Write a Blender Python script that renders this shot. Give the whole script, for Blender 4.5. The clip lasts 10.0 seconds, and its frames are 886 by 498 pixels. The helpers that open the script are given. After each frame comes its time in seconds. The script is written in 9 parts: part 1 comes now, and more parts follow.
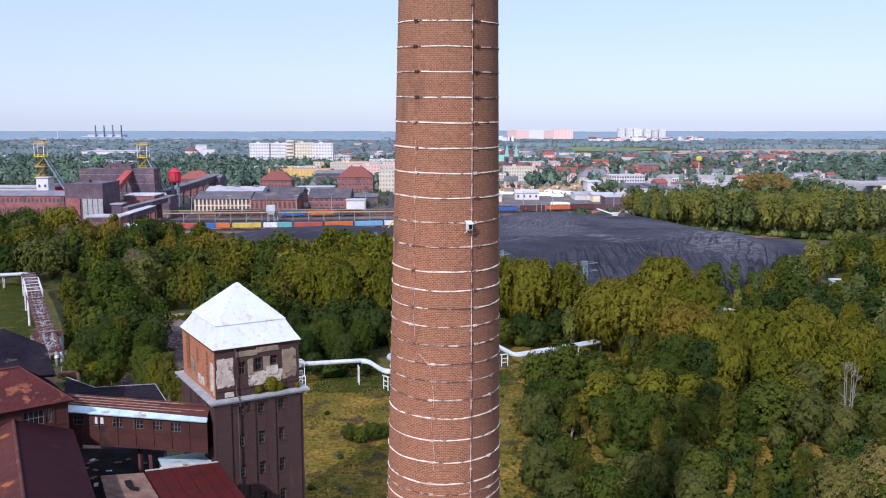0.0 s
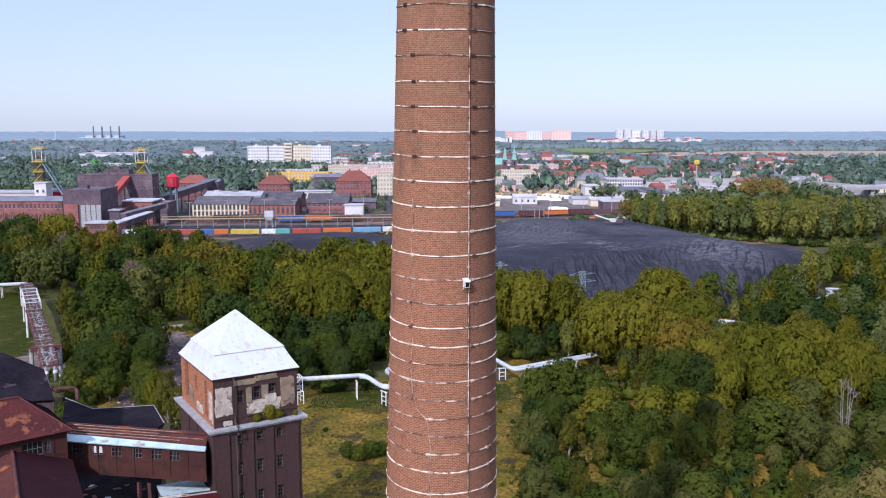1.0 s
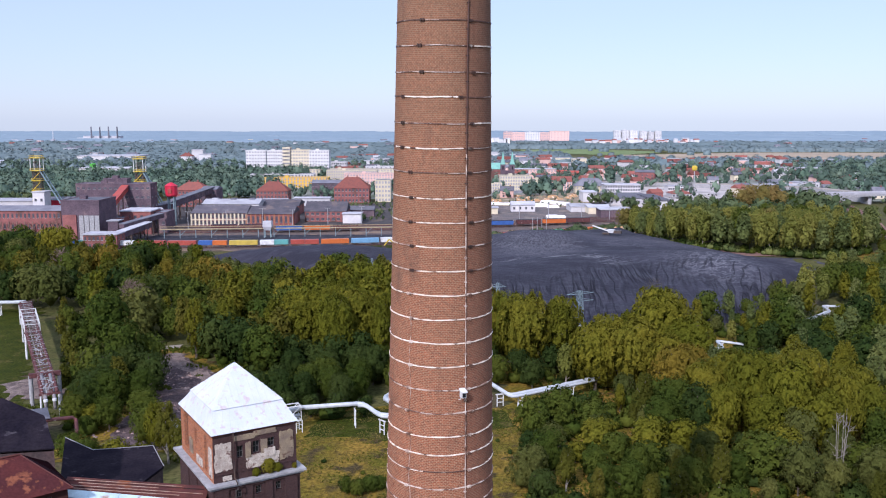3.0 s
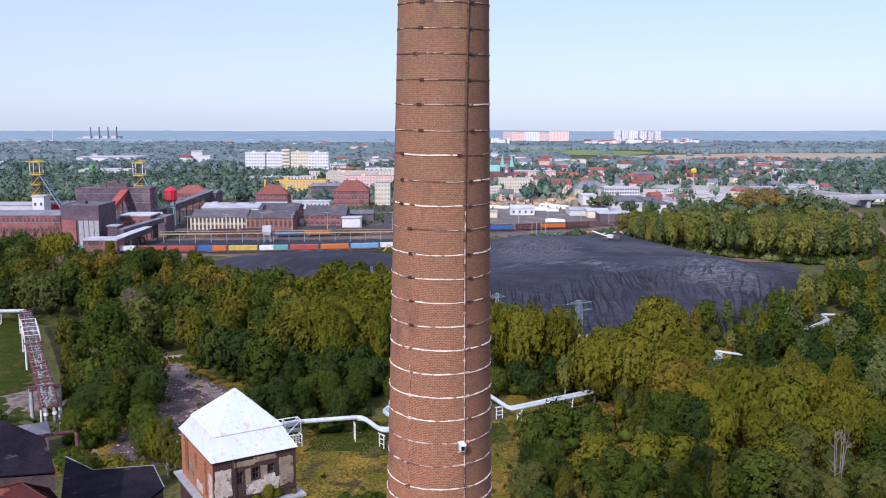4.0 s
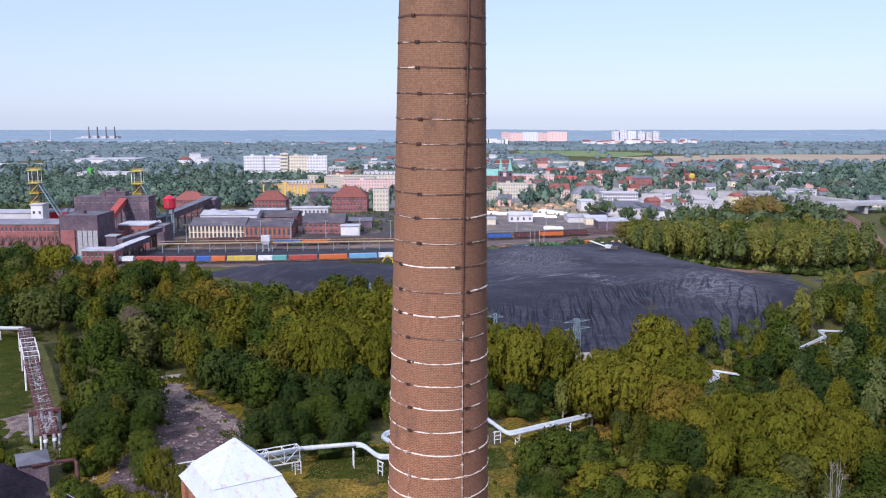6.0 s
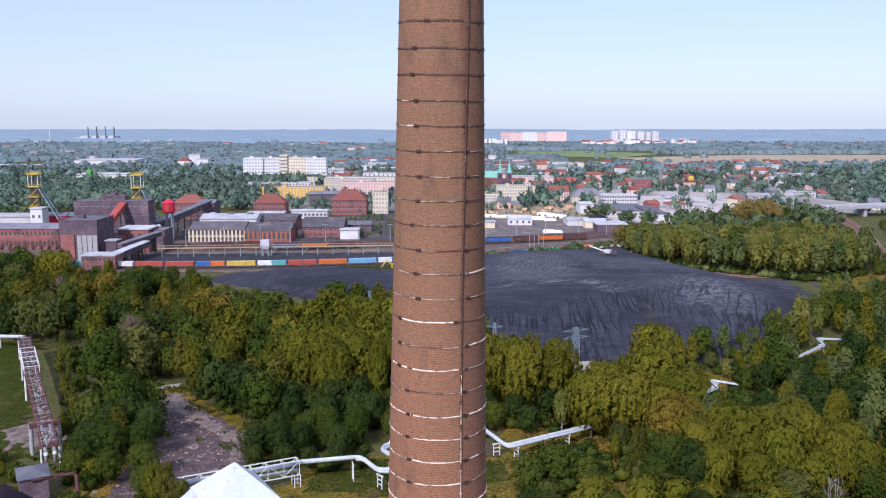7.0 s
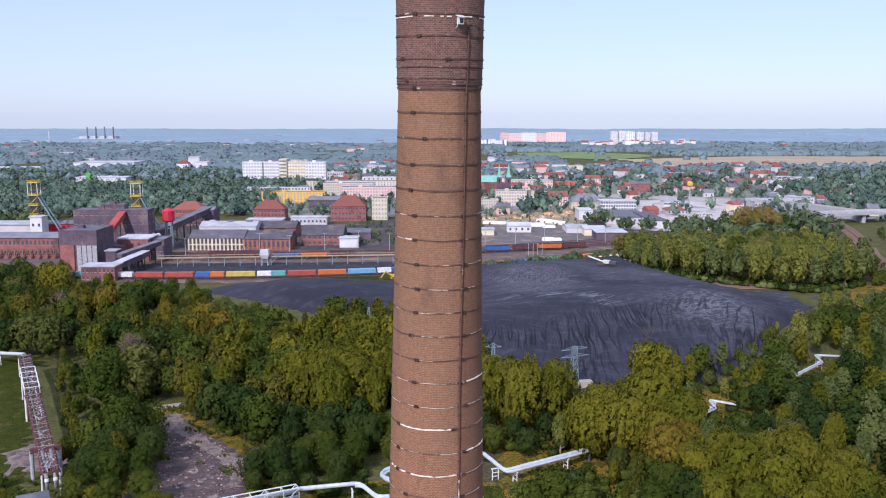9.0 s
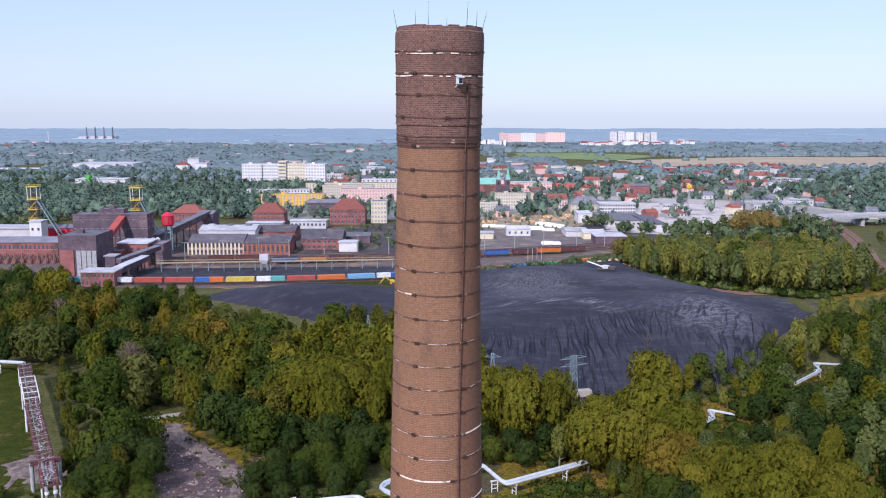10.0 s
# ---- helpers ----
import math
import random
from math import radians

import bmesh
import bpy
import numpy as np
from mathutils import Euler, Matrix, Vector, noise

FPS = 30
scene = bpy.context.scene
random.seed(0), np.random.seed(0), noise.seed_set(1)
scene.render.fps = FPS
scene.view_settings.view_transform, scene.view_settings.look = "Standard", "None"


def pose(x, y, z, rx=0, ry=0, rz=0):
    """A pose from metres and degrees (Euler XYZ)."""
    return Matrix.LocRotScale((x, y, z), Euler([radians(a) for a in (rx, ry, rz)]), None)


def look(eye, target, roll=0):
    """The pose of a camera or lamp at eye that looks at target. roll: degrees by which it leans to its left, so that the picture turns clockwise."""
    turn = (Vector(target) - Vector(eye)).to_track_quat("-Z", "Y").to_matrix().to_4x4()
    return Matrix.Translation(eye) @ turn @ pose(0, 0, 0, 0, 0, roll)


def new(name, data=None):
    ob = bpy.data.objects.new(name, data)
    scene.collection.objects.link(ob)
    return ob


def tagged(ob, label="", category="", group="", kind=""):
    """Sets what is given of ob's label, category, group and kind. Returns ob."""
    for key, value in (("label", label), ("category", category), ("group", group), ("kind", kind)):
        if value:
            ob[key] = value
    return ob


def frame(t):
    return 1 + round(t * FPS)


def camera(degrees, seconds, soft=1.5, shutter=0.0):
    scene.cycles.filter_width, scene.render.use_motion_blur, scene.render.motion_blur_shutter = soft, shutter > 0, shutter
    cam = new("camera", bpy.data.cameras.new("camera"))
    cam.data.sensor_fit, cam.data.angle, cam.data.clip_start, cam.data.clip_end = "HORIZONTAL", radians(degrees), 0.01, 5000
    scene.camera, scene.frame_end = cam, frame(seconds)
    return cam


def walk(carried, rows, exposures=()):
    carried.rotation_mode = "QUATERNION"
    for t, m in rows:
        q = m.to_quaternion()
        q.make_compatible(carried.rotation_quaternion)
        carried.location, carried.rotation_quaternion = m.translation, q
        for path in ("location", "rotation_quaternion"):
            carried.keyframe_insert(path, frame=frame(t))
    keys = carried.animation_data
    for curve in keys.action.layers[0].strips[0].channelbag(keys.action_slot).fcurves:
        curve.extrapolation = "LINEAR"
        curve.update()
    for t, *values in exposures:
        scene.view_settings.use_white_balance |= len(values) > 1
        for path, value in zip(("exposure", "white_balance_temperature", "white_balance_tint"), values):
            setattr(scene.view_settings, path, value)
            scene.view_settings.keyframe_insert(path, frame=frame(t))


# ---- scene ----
cam = camera(53.0, 10.0, 1.1)
# seconds, x, y, z, yaw, pitch: a straight climb in front of the chimney
ROWS = [
    (0.0, 0.000, 0.000, 47.300, -0.000, -8.071),
    (0.5, 0.050, 0.020, 48.714, -0.084, -8.047),
    (1.0, 0.050, 0.040, 50.104, -0.118, -8.072),
    (1.5, 0.048, 0.060, 51.490, -0.169, -8.070),
    (2.0, 0.068, 0.080, 52.895, -0.189, -8.108),
    (2.5, 0.089, 0.100, 54.301, -0.220, -8.141),
    (4.0, 0.122, 0.160, 58.469, -0.271, -8.224),
    (4.5, 0.142, 0.180, 59.836, -0.314, -8.245),
    (5.0, 0.150, 0.200, 61.199, -0.335, -8.270),
    (5.5, 0.144, 0.220, 62.563, -0.349, -8.304),
    (7.0, 0.187, 0.280, 66.687, -0.409, -8.415),
    (7.5, 0.208, 0.300, 68.065, -0.405, -8.433),
    (8.0, 0.225, 0.320, 69.438, -0.419, -8.444),
    (8.5, 0.243, 0.340, 70.808, -0.433, -8.468),
    (9.0, 0.263, 0.360, 72.173, -0.452, -8.519),
    (9.5, 0.275, 0.380, 73.534, -0.465, -8.538),
    (10.0, 0.268, 0.400, 74.889, -0.494, -8.565),
]
walk(cam, [(t, pose(x, y, z, 90 + pitch, 0, yaw)) for t, x, y, z, yaw, pitch in ROWS], [(0, 0.60, 5650, 21), (10, 0.60, 5650, 21)])

# ---- world and light ----
SUN_AZ, SUN_EL = radians(204), radians(35.5)
world = bpy.data.worlds.new("world")
scene.world = world
world.use_nodes = True
wn, wl = world.node_tree.nodes, world.node_tree.links
sky = wn.new("ShaderNodeTexSky")
sky.sky_type = "NISHITA"
sky.sun_disc = False
sky.sun_elevation, sky.sun_rotation = SUN_EL, SUN_AZ
sky.air_density, sky.dust_density, sky.ozone_density, sky.altitude = 1.0, 0.7, 3.0, 250
# thin even haze over the blue
haze = wn.new("ShaderNodeMix")
haze.data_type = "RGBA"
haze.inputs[0].default_value = 0.72
haze.inputs[7].default_value = (3.08, 3.42, 3.80, 1)
wl.new(sky.outputs[0], haze.inputs[6])
# the veil brightens evenly from the horizon to the zenith
geo_w = wn.new("ShaderNodeTexCoord")
sep_w = wn.new("ShaderNodeSeparateXYZ")
wl.new(geo_w.outputs["Generated"], sep_w.inputs[0])
up_w = wn.new("ShaderNodeMapRange")
for i, v in enumerate((0.12, 0.9, 1.0, 1.8)):
    up_w.inputs[i + 1].default_value = v
wl.new(sep_w.outputs[2], up_w.inputs[0])
veil = wn.new("ShaderNodeVectorMath")
veil.operation = "SCALE"
wl.new(haze.outputs[2], veil.inputs[0])
wl.new(up_w.outputs[0], veil.inputs["Scale"])
wl.new(veil.outputs[0], wn["Background"].inputs[0])
wn["Background"].inputs[1].default_value = 0.13
sun = new("sun", bpy.data.lights.new("sun", "SUN"))
sun.data.energy, sun.data.angle, sun.data.color = 3.1, radians(1.5), (1.0, 0.93, 0.83)
to_sun = Vector((math.sin(SUN_AZ) * math.cos(SUN_EL), math.cos(SUN_AZ) * math.cos(SUN_EL), math.sin(SUN_EL)))
sun.matrix_world = look(to_sun * 300, (0, 0, 0))


# ---- materials ----
def material(name, a, b=None, size=1.0, fine=0.0, rough=0.8, metal=0.0, bump=0.0, stain=None, stain_size=8.0, stain_at=0.55, vary=0.0, island=False, translucent=0.0, spec=0.3, tone=0.0):
    """Two colours mixed by noise of that size in metres, a fine grain, a stain of its own colour, and a shift from object to object."""
    m = bpy.data.materials.new(name)
    m.use_nodes = True
    nt, n, l = m.node_tree, m.node_tree.nodes, m.node_tree.links
    bsdf = n["Principled BSDF"]
    bsdf.inputs["Roughness"].default_value, bsdf.inputs["Metallic"].default_value = rough, metal
    bsdf.inputs["Specular IOR Level"].default_value = spec
    geo = n.new("ShaderNodeNewGeometry")
    b = b or tuple(c * 0.7 for c in a)

    def grain(scale, detail=4):
        t = n.new("ShaderNodeTexNoise")
        t.inputs["Scale"].default_value, t.inputs["Detail"].default_value = scale, detail
        l.new(geo.outputs["Position"], t.inputs["Vector"])
        return t.outputs["Fac"]

    def ramp(socket, lo, hi):
        r = n.new("ShaderNodeMapRange")
        r.inputs[1].default_value, r.inputs[2].default_value = lo, hi
        l.new(socket, r.inputs[0])
        return r.outputs[0]

    def mix(fac, x, y, kind="MIX"):
        k = n.new("ShaderNodeMix")
        k.data_type, k.blend_type = "RGBA", kind
        for sock, v in ((k.inputs[0], fac), (k.inputs[6], x), (k.inputs[7], y)):
            if isinstance(v, bpy.types.NodeSocket):
                l.new(v, sock)
            else:
                sock.default_value = (*v, 1) if isinstance(v, tuple) else v
        return k.outputs[2]

    col = mix(ramp(grain(1 / size), 0.35, 0.65), a, b)
    if stain:
        col = mix(ramp(grain(1 / stain_size, 6), stain_at, stain_at + 0.08), col, stain)
    if fine:
        g = ramp(grain(9 / size, 2), 0.3, 0.7)
        v = n.new("ShaderNodeMapRange")
        v.inputs[3].default_value, v.inputs[4].default_value = 1 - fine, 1 + fine
        l.new(g, v.inputs[0])
        hsv = n.new("ShaderNodeHueSaturation")
        l.new(col, hsv.inputs["Color"])
        l.new(v.outputs[0], hsv.inputs["Value"])
        col = hsv.outputs[0]
    if vary:
        src = geo.outputs["Random Per Island"]
        if not island:
            info = n.new("ShaderNodeObjectInfo")
            src = info.outputs["Random"]
        v = n.new("ShaderNodeMapRange")
        v.inputs[3].default_value, v.inputs[4].default_value = 1 - vary, 1 + vary
        l.new(src, v.inputs[0])
        hsv = n.new("ShaderNodeHueSaturation")
        l.new(col, hsv.inputs["Color"])
        l.new(v.outputs[0], hsv.inputs["Value"])
        col = hsv.outputs[0]
    if tone:
        at, info, add = n.new("ShaderNodeAttribute"), n.new("ShaderNodeObjectInfo"), n.new("ShaderNodeMath")
        at.attribute_name = "tone"
        l.new(at.outputs["Fac"], add.inputs[0])
        l.new(info.outputs["Random"], add.inputs[1])
        fr = n.new("ShaderNodeMath")
        fr.operation = "FRACT"
        l.new(add.outputs[0], fr.inputs[0])
        hsv = n.new("ShaderNodeHueSaturation")
        for sock, lo, hi in ((hsv.inputs["Value"], 1 - tone, 1 + tone), (hsv.inputs["Hue"], 0.5 + tone * 0.07, 0.5 - tone * 0.07)):
            v = n.new("ShaderNodeMapRange")
            v.inputs[3].default_value, v.inputs[4].default_value = lo, hi
            l.new(fr.outputs[0], v.inputs[0])
            l.new(v.outputs[0], sock)
        l.new(col, hsv.inputs["Color"])
        col = hsv.outputs[0]
    l.new(col, bsdf.inputs["Base Color"])
    if bump:
        bp = n.new("ShaderNodeBump")
        bp.inputs["Strength"].default_value, bp.inputs["Distance"].default_value = 0.6, bump
        l.new(grain(4 / size), bp.inputs["Height"])
        l.new(bp.outputs[0], bsdf.inputs["Normal"])
    if translucent:
        tr = n.new("ShaderNodeBsdfTranslucent")
        l.new(col, tr.inputs[0])
        mx = n.new("ShaderNodeMixShader")
        mx.inputs[0].default_value = translucent
        l.new(bsdf.outputs[0], mx.inputs[1])
        l.new(tr.outputs[0], mx.inputs[2])
        l.new(mx.outputs[0], n["Material Output"].inputs[0])
    return m


def brick_material(name, a, b, mortar, round_axis=0.0, soot=(0.10, 0.06, 0.045), soot_at=0.6, width=0.14, row=0.077, tint=None, tint_z=(50, 70), joint=0.007, run=None):
    """Brickwork courses; round_axis: the radius on which the courses run round the object's own axis; run: the angle
    past which the brick turns darker, with an uneven edge.
    """
    m = bpy.data.materials.new(name)
    m.use_nodes = True
    n, l = m.node_tree.nodes, m.node_tree.links
    bsdf = n["Principled BSDF"]
    bsdf.inputs["Roughness"].default_value = 0.9
    bsdf.inputs["Specular IOR Level"].default_value = 0.2
    tc = n.new("ShaderNodeTexCoord")
    sep = n.new("ShaderNodeSeparateXYZ")
    l.new(tc.outputs["Object"], sep.inputs[0])
    com = n.new("ShaderNodeCombineXYZ")
    if round_axis:
        at = n.new("ShaderNodeMath")
        at.operation = "ARCTAN2"
        back = n.new("ShaderNodeMath")
        back.operation = "MULTIPLY"
        back.inputs[1].default_value = -1.0
        l.new(sep.outputs[1], back.inputs[0])
        l.new(sep.outputs[0], at.inputs[0])
        l.new(back.outputs[0], at.inputs[1])
        mu = n.new("ShaderNodeMath")
        mu.operation = "MULTIPLY"
        mu.inputs[1].default_value = round_axis
        l.new(at.outputs[0], mu.inputs[0])
        l.new(mu.outputs[0], com.inputs[0])
    else:
        ad = n.new("ShaderNodeMath")
        l.new(sep.outputs[0], ad.inputs[0])
        l.new(sep.outputs[1], ad.inputs[1])
        l.new(ad.outputs[0], com.inputs[0])
    l.new(sep.outputs[2], com.inputs[1])
    br = n.new("ShaderNodeTexBrick")
    br.inputs["Scale"].default_value = 1.0
    br.inputs["Brick Width"].default_value, br.inputs["Row Height"].default_value = width, row
    br.inputs["Mortar Size"].default_value, br.inputs["Mortar Smooth"].default_value = joint, 0.3
    br.inputs["Color1"].default_value, br.inputs["Color2"].default_value, br.inputs["Mortar"].default_value = (*a, 1), (*b, 1), (*mortar, 1)
    br.inputs["Bias"].default_value = -0.1
    l.new(com.outputs[0], br.inputs["Vector"])

    def noise_at(scale, detail, stretch=1.0):
        mp = n.new("ShaderNodeMapping")
        mp.inputs["Scale"].default_value = (1, 1, stretch)
        l.new(tc.outputs["Object"], mp.inputs[0])
        t = n.new("ShaderNodeTexNoise")
        t.inputs["Scale"].default_value, t.inputs["Detail"].default_value = scale, detail
        l.new(mp.outputs[0], t.inputs["Vector"])
        return t.outputs["Fac"]

    def rng(sock, lo, hi, c=0.0, d=1.0):
        r = n.new("ShaderNodeMapRange")
        for i, v in enumerate((lo, hi, c, d)):
            r.inputs[i + 1].default_value = v
        l.new(sock, r.inputs[0])
        return r.outputs[0]

    def mix(fac, x, y, kind="MIX"):
        k = n.new("ShaderNodeMix")
        k.data_type, k.blend_type = "RGBA", kind
        for sock, v in ((k.inputs[0], fac), (k.inputs[6], x), (k.inputs[7], y)):
            if isinstance(v, bpy.types.NodeSocket):
                l.new(v, sock)
            else:
                sock.default_value = (*v, 1) if isinstance(v, tuple) else v
        return k.outputs[2]

    col = br.outputs["Color"]
    if tint:
        f = rng(sep.outputs[2], tint_z[0], tint_z[1])
        mm = n.new("ShaderNodeMath")
        mm.operation = "MULTIPLY_ADD"
        l.new(noise_at(0.35, 4, 1.6), mm.inputs[0])
        mm.inputs[1].default_value = 0.9
        mm.inputs[2].default_value = -0.45
        ad2 = n.new("ShaderNodeMath")
        l.new(f, ad2.inputs[0])
        l.new(mm.outputs[0], ad2.inputs[1])
        ad2.use_clamp = True
        k2 = n.new("ShaderNodeMath")
        k2.operation = "MULTIPLY"
        k2.inputs[1].default_value = 0.62
        l.new(ad2.outputs[0], k2.inputs[0])
        col = mix(k2.outputs[0], col, tint)
    col = mix(rng(noise_at(0.8, 6, 0.35), soot_at, soot_at + 0.15, 0, 0.6), col, soot)
    if run:
        wob = n.new("ShaderNodeMath")
        wob.operation = "MULTIPLY_ADD"
        l.new(noise_at(1.3, 4, 0.12), wob.inputs[0])
        wob.inputs[1].default_value = 0.24
        l.new(at.outputs[0], wob.inputs[2])
        edge = radians(run) + 0.12
        col = mix(rng(wob.outputs[0], edge - 0.03, edge + 0.05, 0, 0.42), col, (0.105, 0.046, 0.034))
    hsv = n.new("ShaderNodeHueSaturation")
    l.new(col, hsv.inputs["Color"])
    l.new(rng(noise_at(9.0, 3), 0.3, 0.7, 0.84, 1.16), hsv.inputs["Value"])
    l.new(hsv.outputs[0], bsdf.inputs["Base Color"])
    bp = n.new("ShaderNodeBump")
    bp.inputs["Strength"].default_value, bp.inputs["Distance"].default_value = 0.7, 0.01
    bp.invert = True
    l.new(br.outputs["Fac"], bp.inputs["Height"])
    l.new(bp.outputs[0], bsdf.inputs["Normal"])
    return m


M_BANDIRON = material("band_iron", (0.072, 0.036, 0.029), (0.115, 0.060, 0.044), 0.5, 0.15, rough=0.7, stain=(0.42, 0.34, 0.28), stain_size=0.7, stain_at=0.62)
M_CHIM = brick_material("chimney_brick", (0.285, 0.098, 0.050), (0.165, 0.060, 0.035), (0.34, 0.215, 0.135), 2.5, tint=(0.180, 0.110, 0.066), tint_z=(40, 62), width=0.165, row=0.088, joint=0.011, run=26.4)
M_CROWN = brick_material("crown_brick", (0.165, 0.080, 0.062), (0.080, 0.042, 0.036), (0.20, 0.135, 0.105), 2.2, width=0.165, row=0.088, joint=0.010)
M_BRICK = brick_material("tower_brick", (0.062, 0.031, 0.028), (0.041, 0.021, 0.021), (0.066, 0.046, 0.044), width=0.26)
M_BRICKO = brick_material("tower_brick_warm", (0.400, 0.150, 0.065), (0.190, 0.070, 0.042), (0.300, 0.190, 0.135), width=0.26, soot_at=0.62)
M_REDWALL = material("red_brick_far", (0.275, 0.112, 0.100), (0.205, 0.086, 0.082), 3, 0.2, stain=(0.13, 0.07, 0.06), stain_size=9, spec=0.04)
# the violet cast of distant air is mixed into this brick colour
M_DARKBRICK = material("hazed_dark_brick_far", (0.130, 0.092, 0.108), (0.092, 0.068, 0.084), 4, 0.25, stain=(0.17, 0.12, 0.125), stain_size=9, spec=0.04)
M_SOOTBRICK = material("sooty_brick", (0.075, 0.045, 0.042), (0.05, 0.035, 0.035), 3, 0.25, stain=(0.11, 0.07, 0.06), stain_size=4)
M_WHITEPAINT = material("white_band_paint", (0.80, 0.70, 0.60), (0.62, 0.51, 0.42), 0.6, 0.1, stain=(0.26, 0.12, 0.08), stain_size=0.5, stain_at=0.64)
M_WORNPAINT = material("worn_band_paint", (0.62, 0.52, 0.45), (0.32, 0.2, 0.15), 0.5, 0.1, stain=(0.13, 0.07, 0.05), stain_size=0.7, stain_at=0.50)
M_IRON = material("dark_iron", (0.055, 0.038, 0.033), (0.09, 0.05, 0.04), 0.5, 0.1, rough=0.6, metal=0.3, stain=(0.5, 0.43, 0.37), stain_size=0.9, stain_at=0.66)
M_STEEL = material("dark_steel", (0.07, 0.065, 0.065), (0.12, 0.08, 0.06), 1, 0.1, rough=0.55, metal=0.4)
M_RUST = material("rusty_sheet", (0.105, 0.036, 0.029), (0.070, 0.026, 0.024), 1.6, 0.12, rough=0.75, stain=(0.30, 0.105, 0.04), stain_size=2.2, stain_at=0.62, bump=0.02, spec=0.15)
# near-black that puts the shade of voids into the colour
M_VOID = material("void_black", (0.010, 0.009, 0.010), (0.018, 0.015, 0.016), 2, 0.3, rough=0.95, spec=0.0)
M_CORRODED = material("corroded_pale_sheet", (0.34, 0.25, 0.20), (0.22, 0.11, 0.075), 0.8, 0.2, rough=0.75, spec=0.1)
M_MAROON = material("maroon_sheet", (0.030, 0.009, 0.012), (0.024, 0.008, 0.011), 2, 0.1, rough=0.8, stain=(0.048, 0.015, 0.015), stain_size=2, stain_at=0.64, spec=0.05)
M_RUSTWALL = material("rusty_wall_sheet", (0.066, 0.025, 0.019), (0.045, 0.018, 0.016), 1.5, 0.12, rough=0.8, stain=(0.030, 0.017, 0.017), stain_size=2.5, spec=0.15)
M_BLACKROOF = material("tarred_roof", (0.011, 0.009, 0.014), (0.020, 0.016, 0.021), 3, 0.25, rough=0.9, stain=(0.055, 0.047, 0.055), stain_size=1.6, stain_at=0.64, spec=0.02)
M_WHITEROOF = material("white_sheet_roof", (0.528, 0.544, 0.568), (0.480, 0.504, 0.536), 1.2, 0.03, rough=0.45, stain=(0.480, 0.400, 0.400), stain_size=0.55, stain_at=0.57, spec=0.3)
M_LAGGING = material("grey_lagging", (0.27, 0.25, 0.25), (0.17, 0.15, 0.15), 0.5, 0.2)
M_LEDGE = material("pale_concrete", (0.344, 0.336, 0.336), (0.246, 0.238, 0.246), 0.8, 0.15)
M_PLASTER = material("flaking_plaster", (0.52, 0.46, 0.39), (0.34, 0.28, 0.235), 0.8, 0.25, stain=(0.16, 0.095, 0.08), stain_size=0.6, stain_at=0.56)
M_HIPROOF = material("rust_stained_sheet", (0.080, 0.022, 0.020), (0.054, 0.017, 0.018), 2.2, 0.15, rough=0.7, stain=(0.19, 0.066, 0.036), stain_size=1.1, stain_at=0.57, spec=0.06)
M_REDSHEET = material("dark_red_sheet", (0.066, 0.010, 0.009), (0.048, 0.009, 0.008), 1.5, 0.12, rough=0.7, stain=(0.022, 0.009, 0.009), stain_size=1.6, stain_at=0.6, spec=0.05)
M_DUST = material("pale_dusty_ground", (0.215, 0.165, 0.145), (0.135, 0.102, 0.092), 1.4, 0.45, stain=(0.100, 0.076, 0.070), stain_size=2.0, stain_at=0.54, spec=0.04)
M_GLASS = material("dark_glass", (0.012, 0.013, 0.016), (0.02, 0.02, 0.025), 2, rough=0.15, spec=0.5)
M_WINFRAME = material("worn_window_frame", (0.15, 0.135, 0.125), (0.085, 0.075, 0.07), 0.5)
M_BLUESHEET = material("pale_blue_sheet", (0.44, 0.56, 0.60), (0.34, 0.43, 0.46), 1, 0.08, rough=0.5, stain=(0.30, 0.2, 0.15), stain_size=1.4, stain_at=0.63)
M_TILE = material("clay_tile_far", (0.23, 0.080, 0.062), (0.18, 0.072, 0.06), 2, 0.15, vary=0.3, spec=0.04)
M_BRIGHTTILE = material("bright_clay_tile", (0.36, 0.095, 0.075), (0.28, 0.08, 0.065), 2, 0.15, vary=0.2, spec=0.04)
M_SLATE = material("dark_slate_far", (0.112, 0.100, 0.112), (0.080, 0.074, 0.086), 4, 0.15, stain=(0.15, 0.12, 0.115), stain_size=7, vary=0.15, spec=0.04)
# roof grey with the bluish cast of haze put into it
M_GREYROOF = material("hazed_grey_roof_far", (0.165, 0.160, 0.180), (0.120, 0.118, 0.138), 5, 0.1, vary=0.25, spec=0.04)
M_PALEROOF = material("pale_roof_far", (0.44, 0.43, 0.45), (0.33, 0.32, 0.345), 6, 0.05, vary=0.15, spec=0.04)
M_CREAM = material("cream_render", (0.60, 0.52, 0.37), (0.52, 0.45, 0.33), 5, 0.06, vary=0.15)
M_WHITEWALL = material("white_render", (0.552, 0.524, 0.524), (0.460, 0.442, 0.451), 5, 0.05, vary=0.12)
M_BRIGHT = material("bright_panel_render", (0.646, 0.620, 0.612), (0.561, 0.544, 0.544), 5, 0.05, vary=0.1)
M_YELLOW = material("yellow_render", (0.68, 0.40, 0.06), (0.6, 0.36, 0.07), 4, 0.05)
M_PINK = material("pink_render", (0.66, 0.42, 0.36), (0.60, 0.38, 0.33), 5, 0.05, vary=0.15)
M_RED = material("red_paint", (0.50, 0.02, 0.05), (0.42, 0.02, 0.04), 1.5, 0.06, rough=0.5)
M_REDCONV = material("faded_red_sheet", (0.33, 0.06, 0.045), (0.25, 0.05, 0.045), 2, 0.1, rough=0.6)
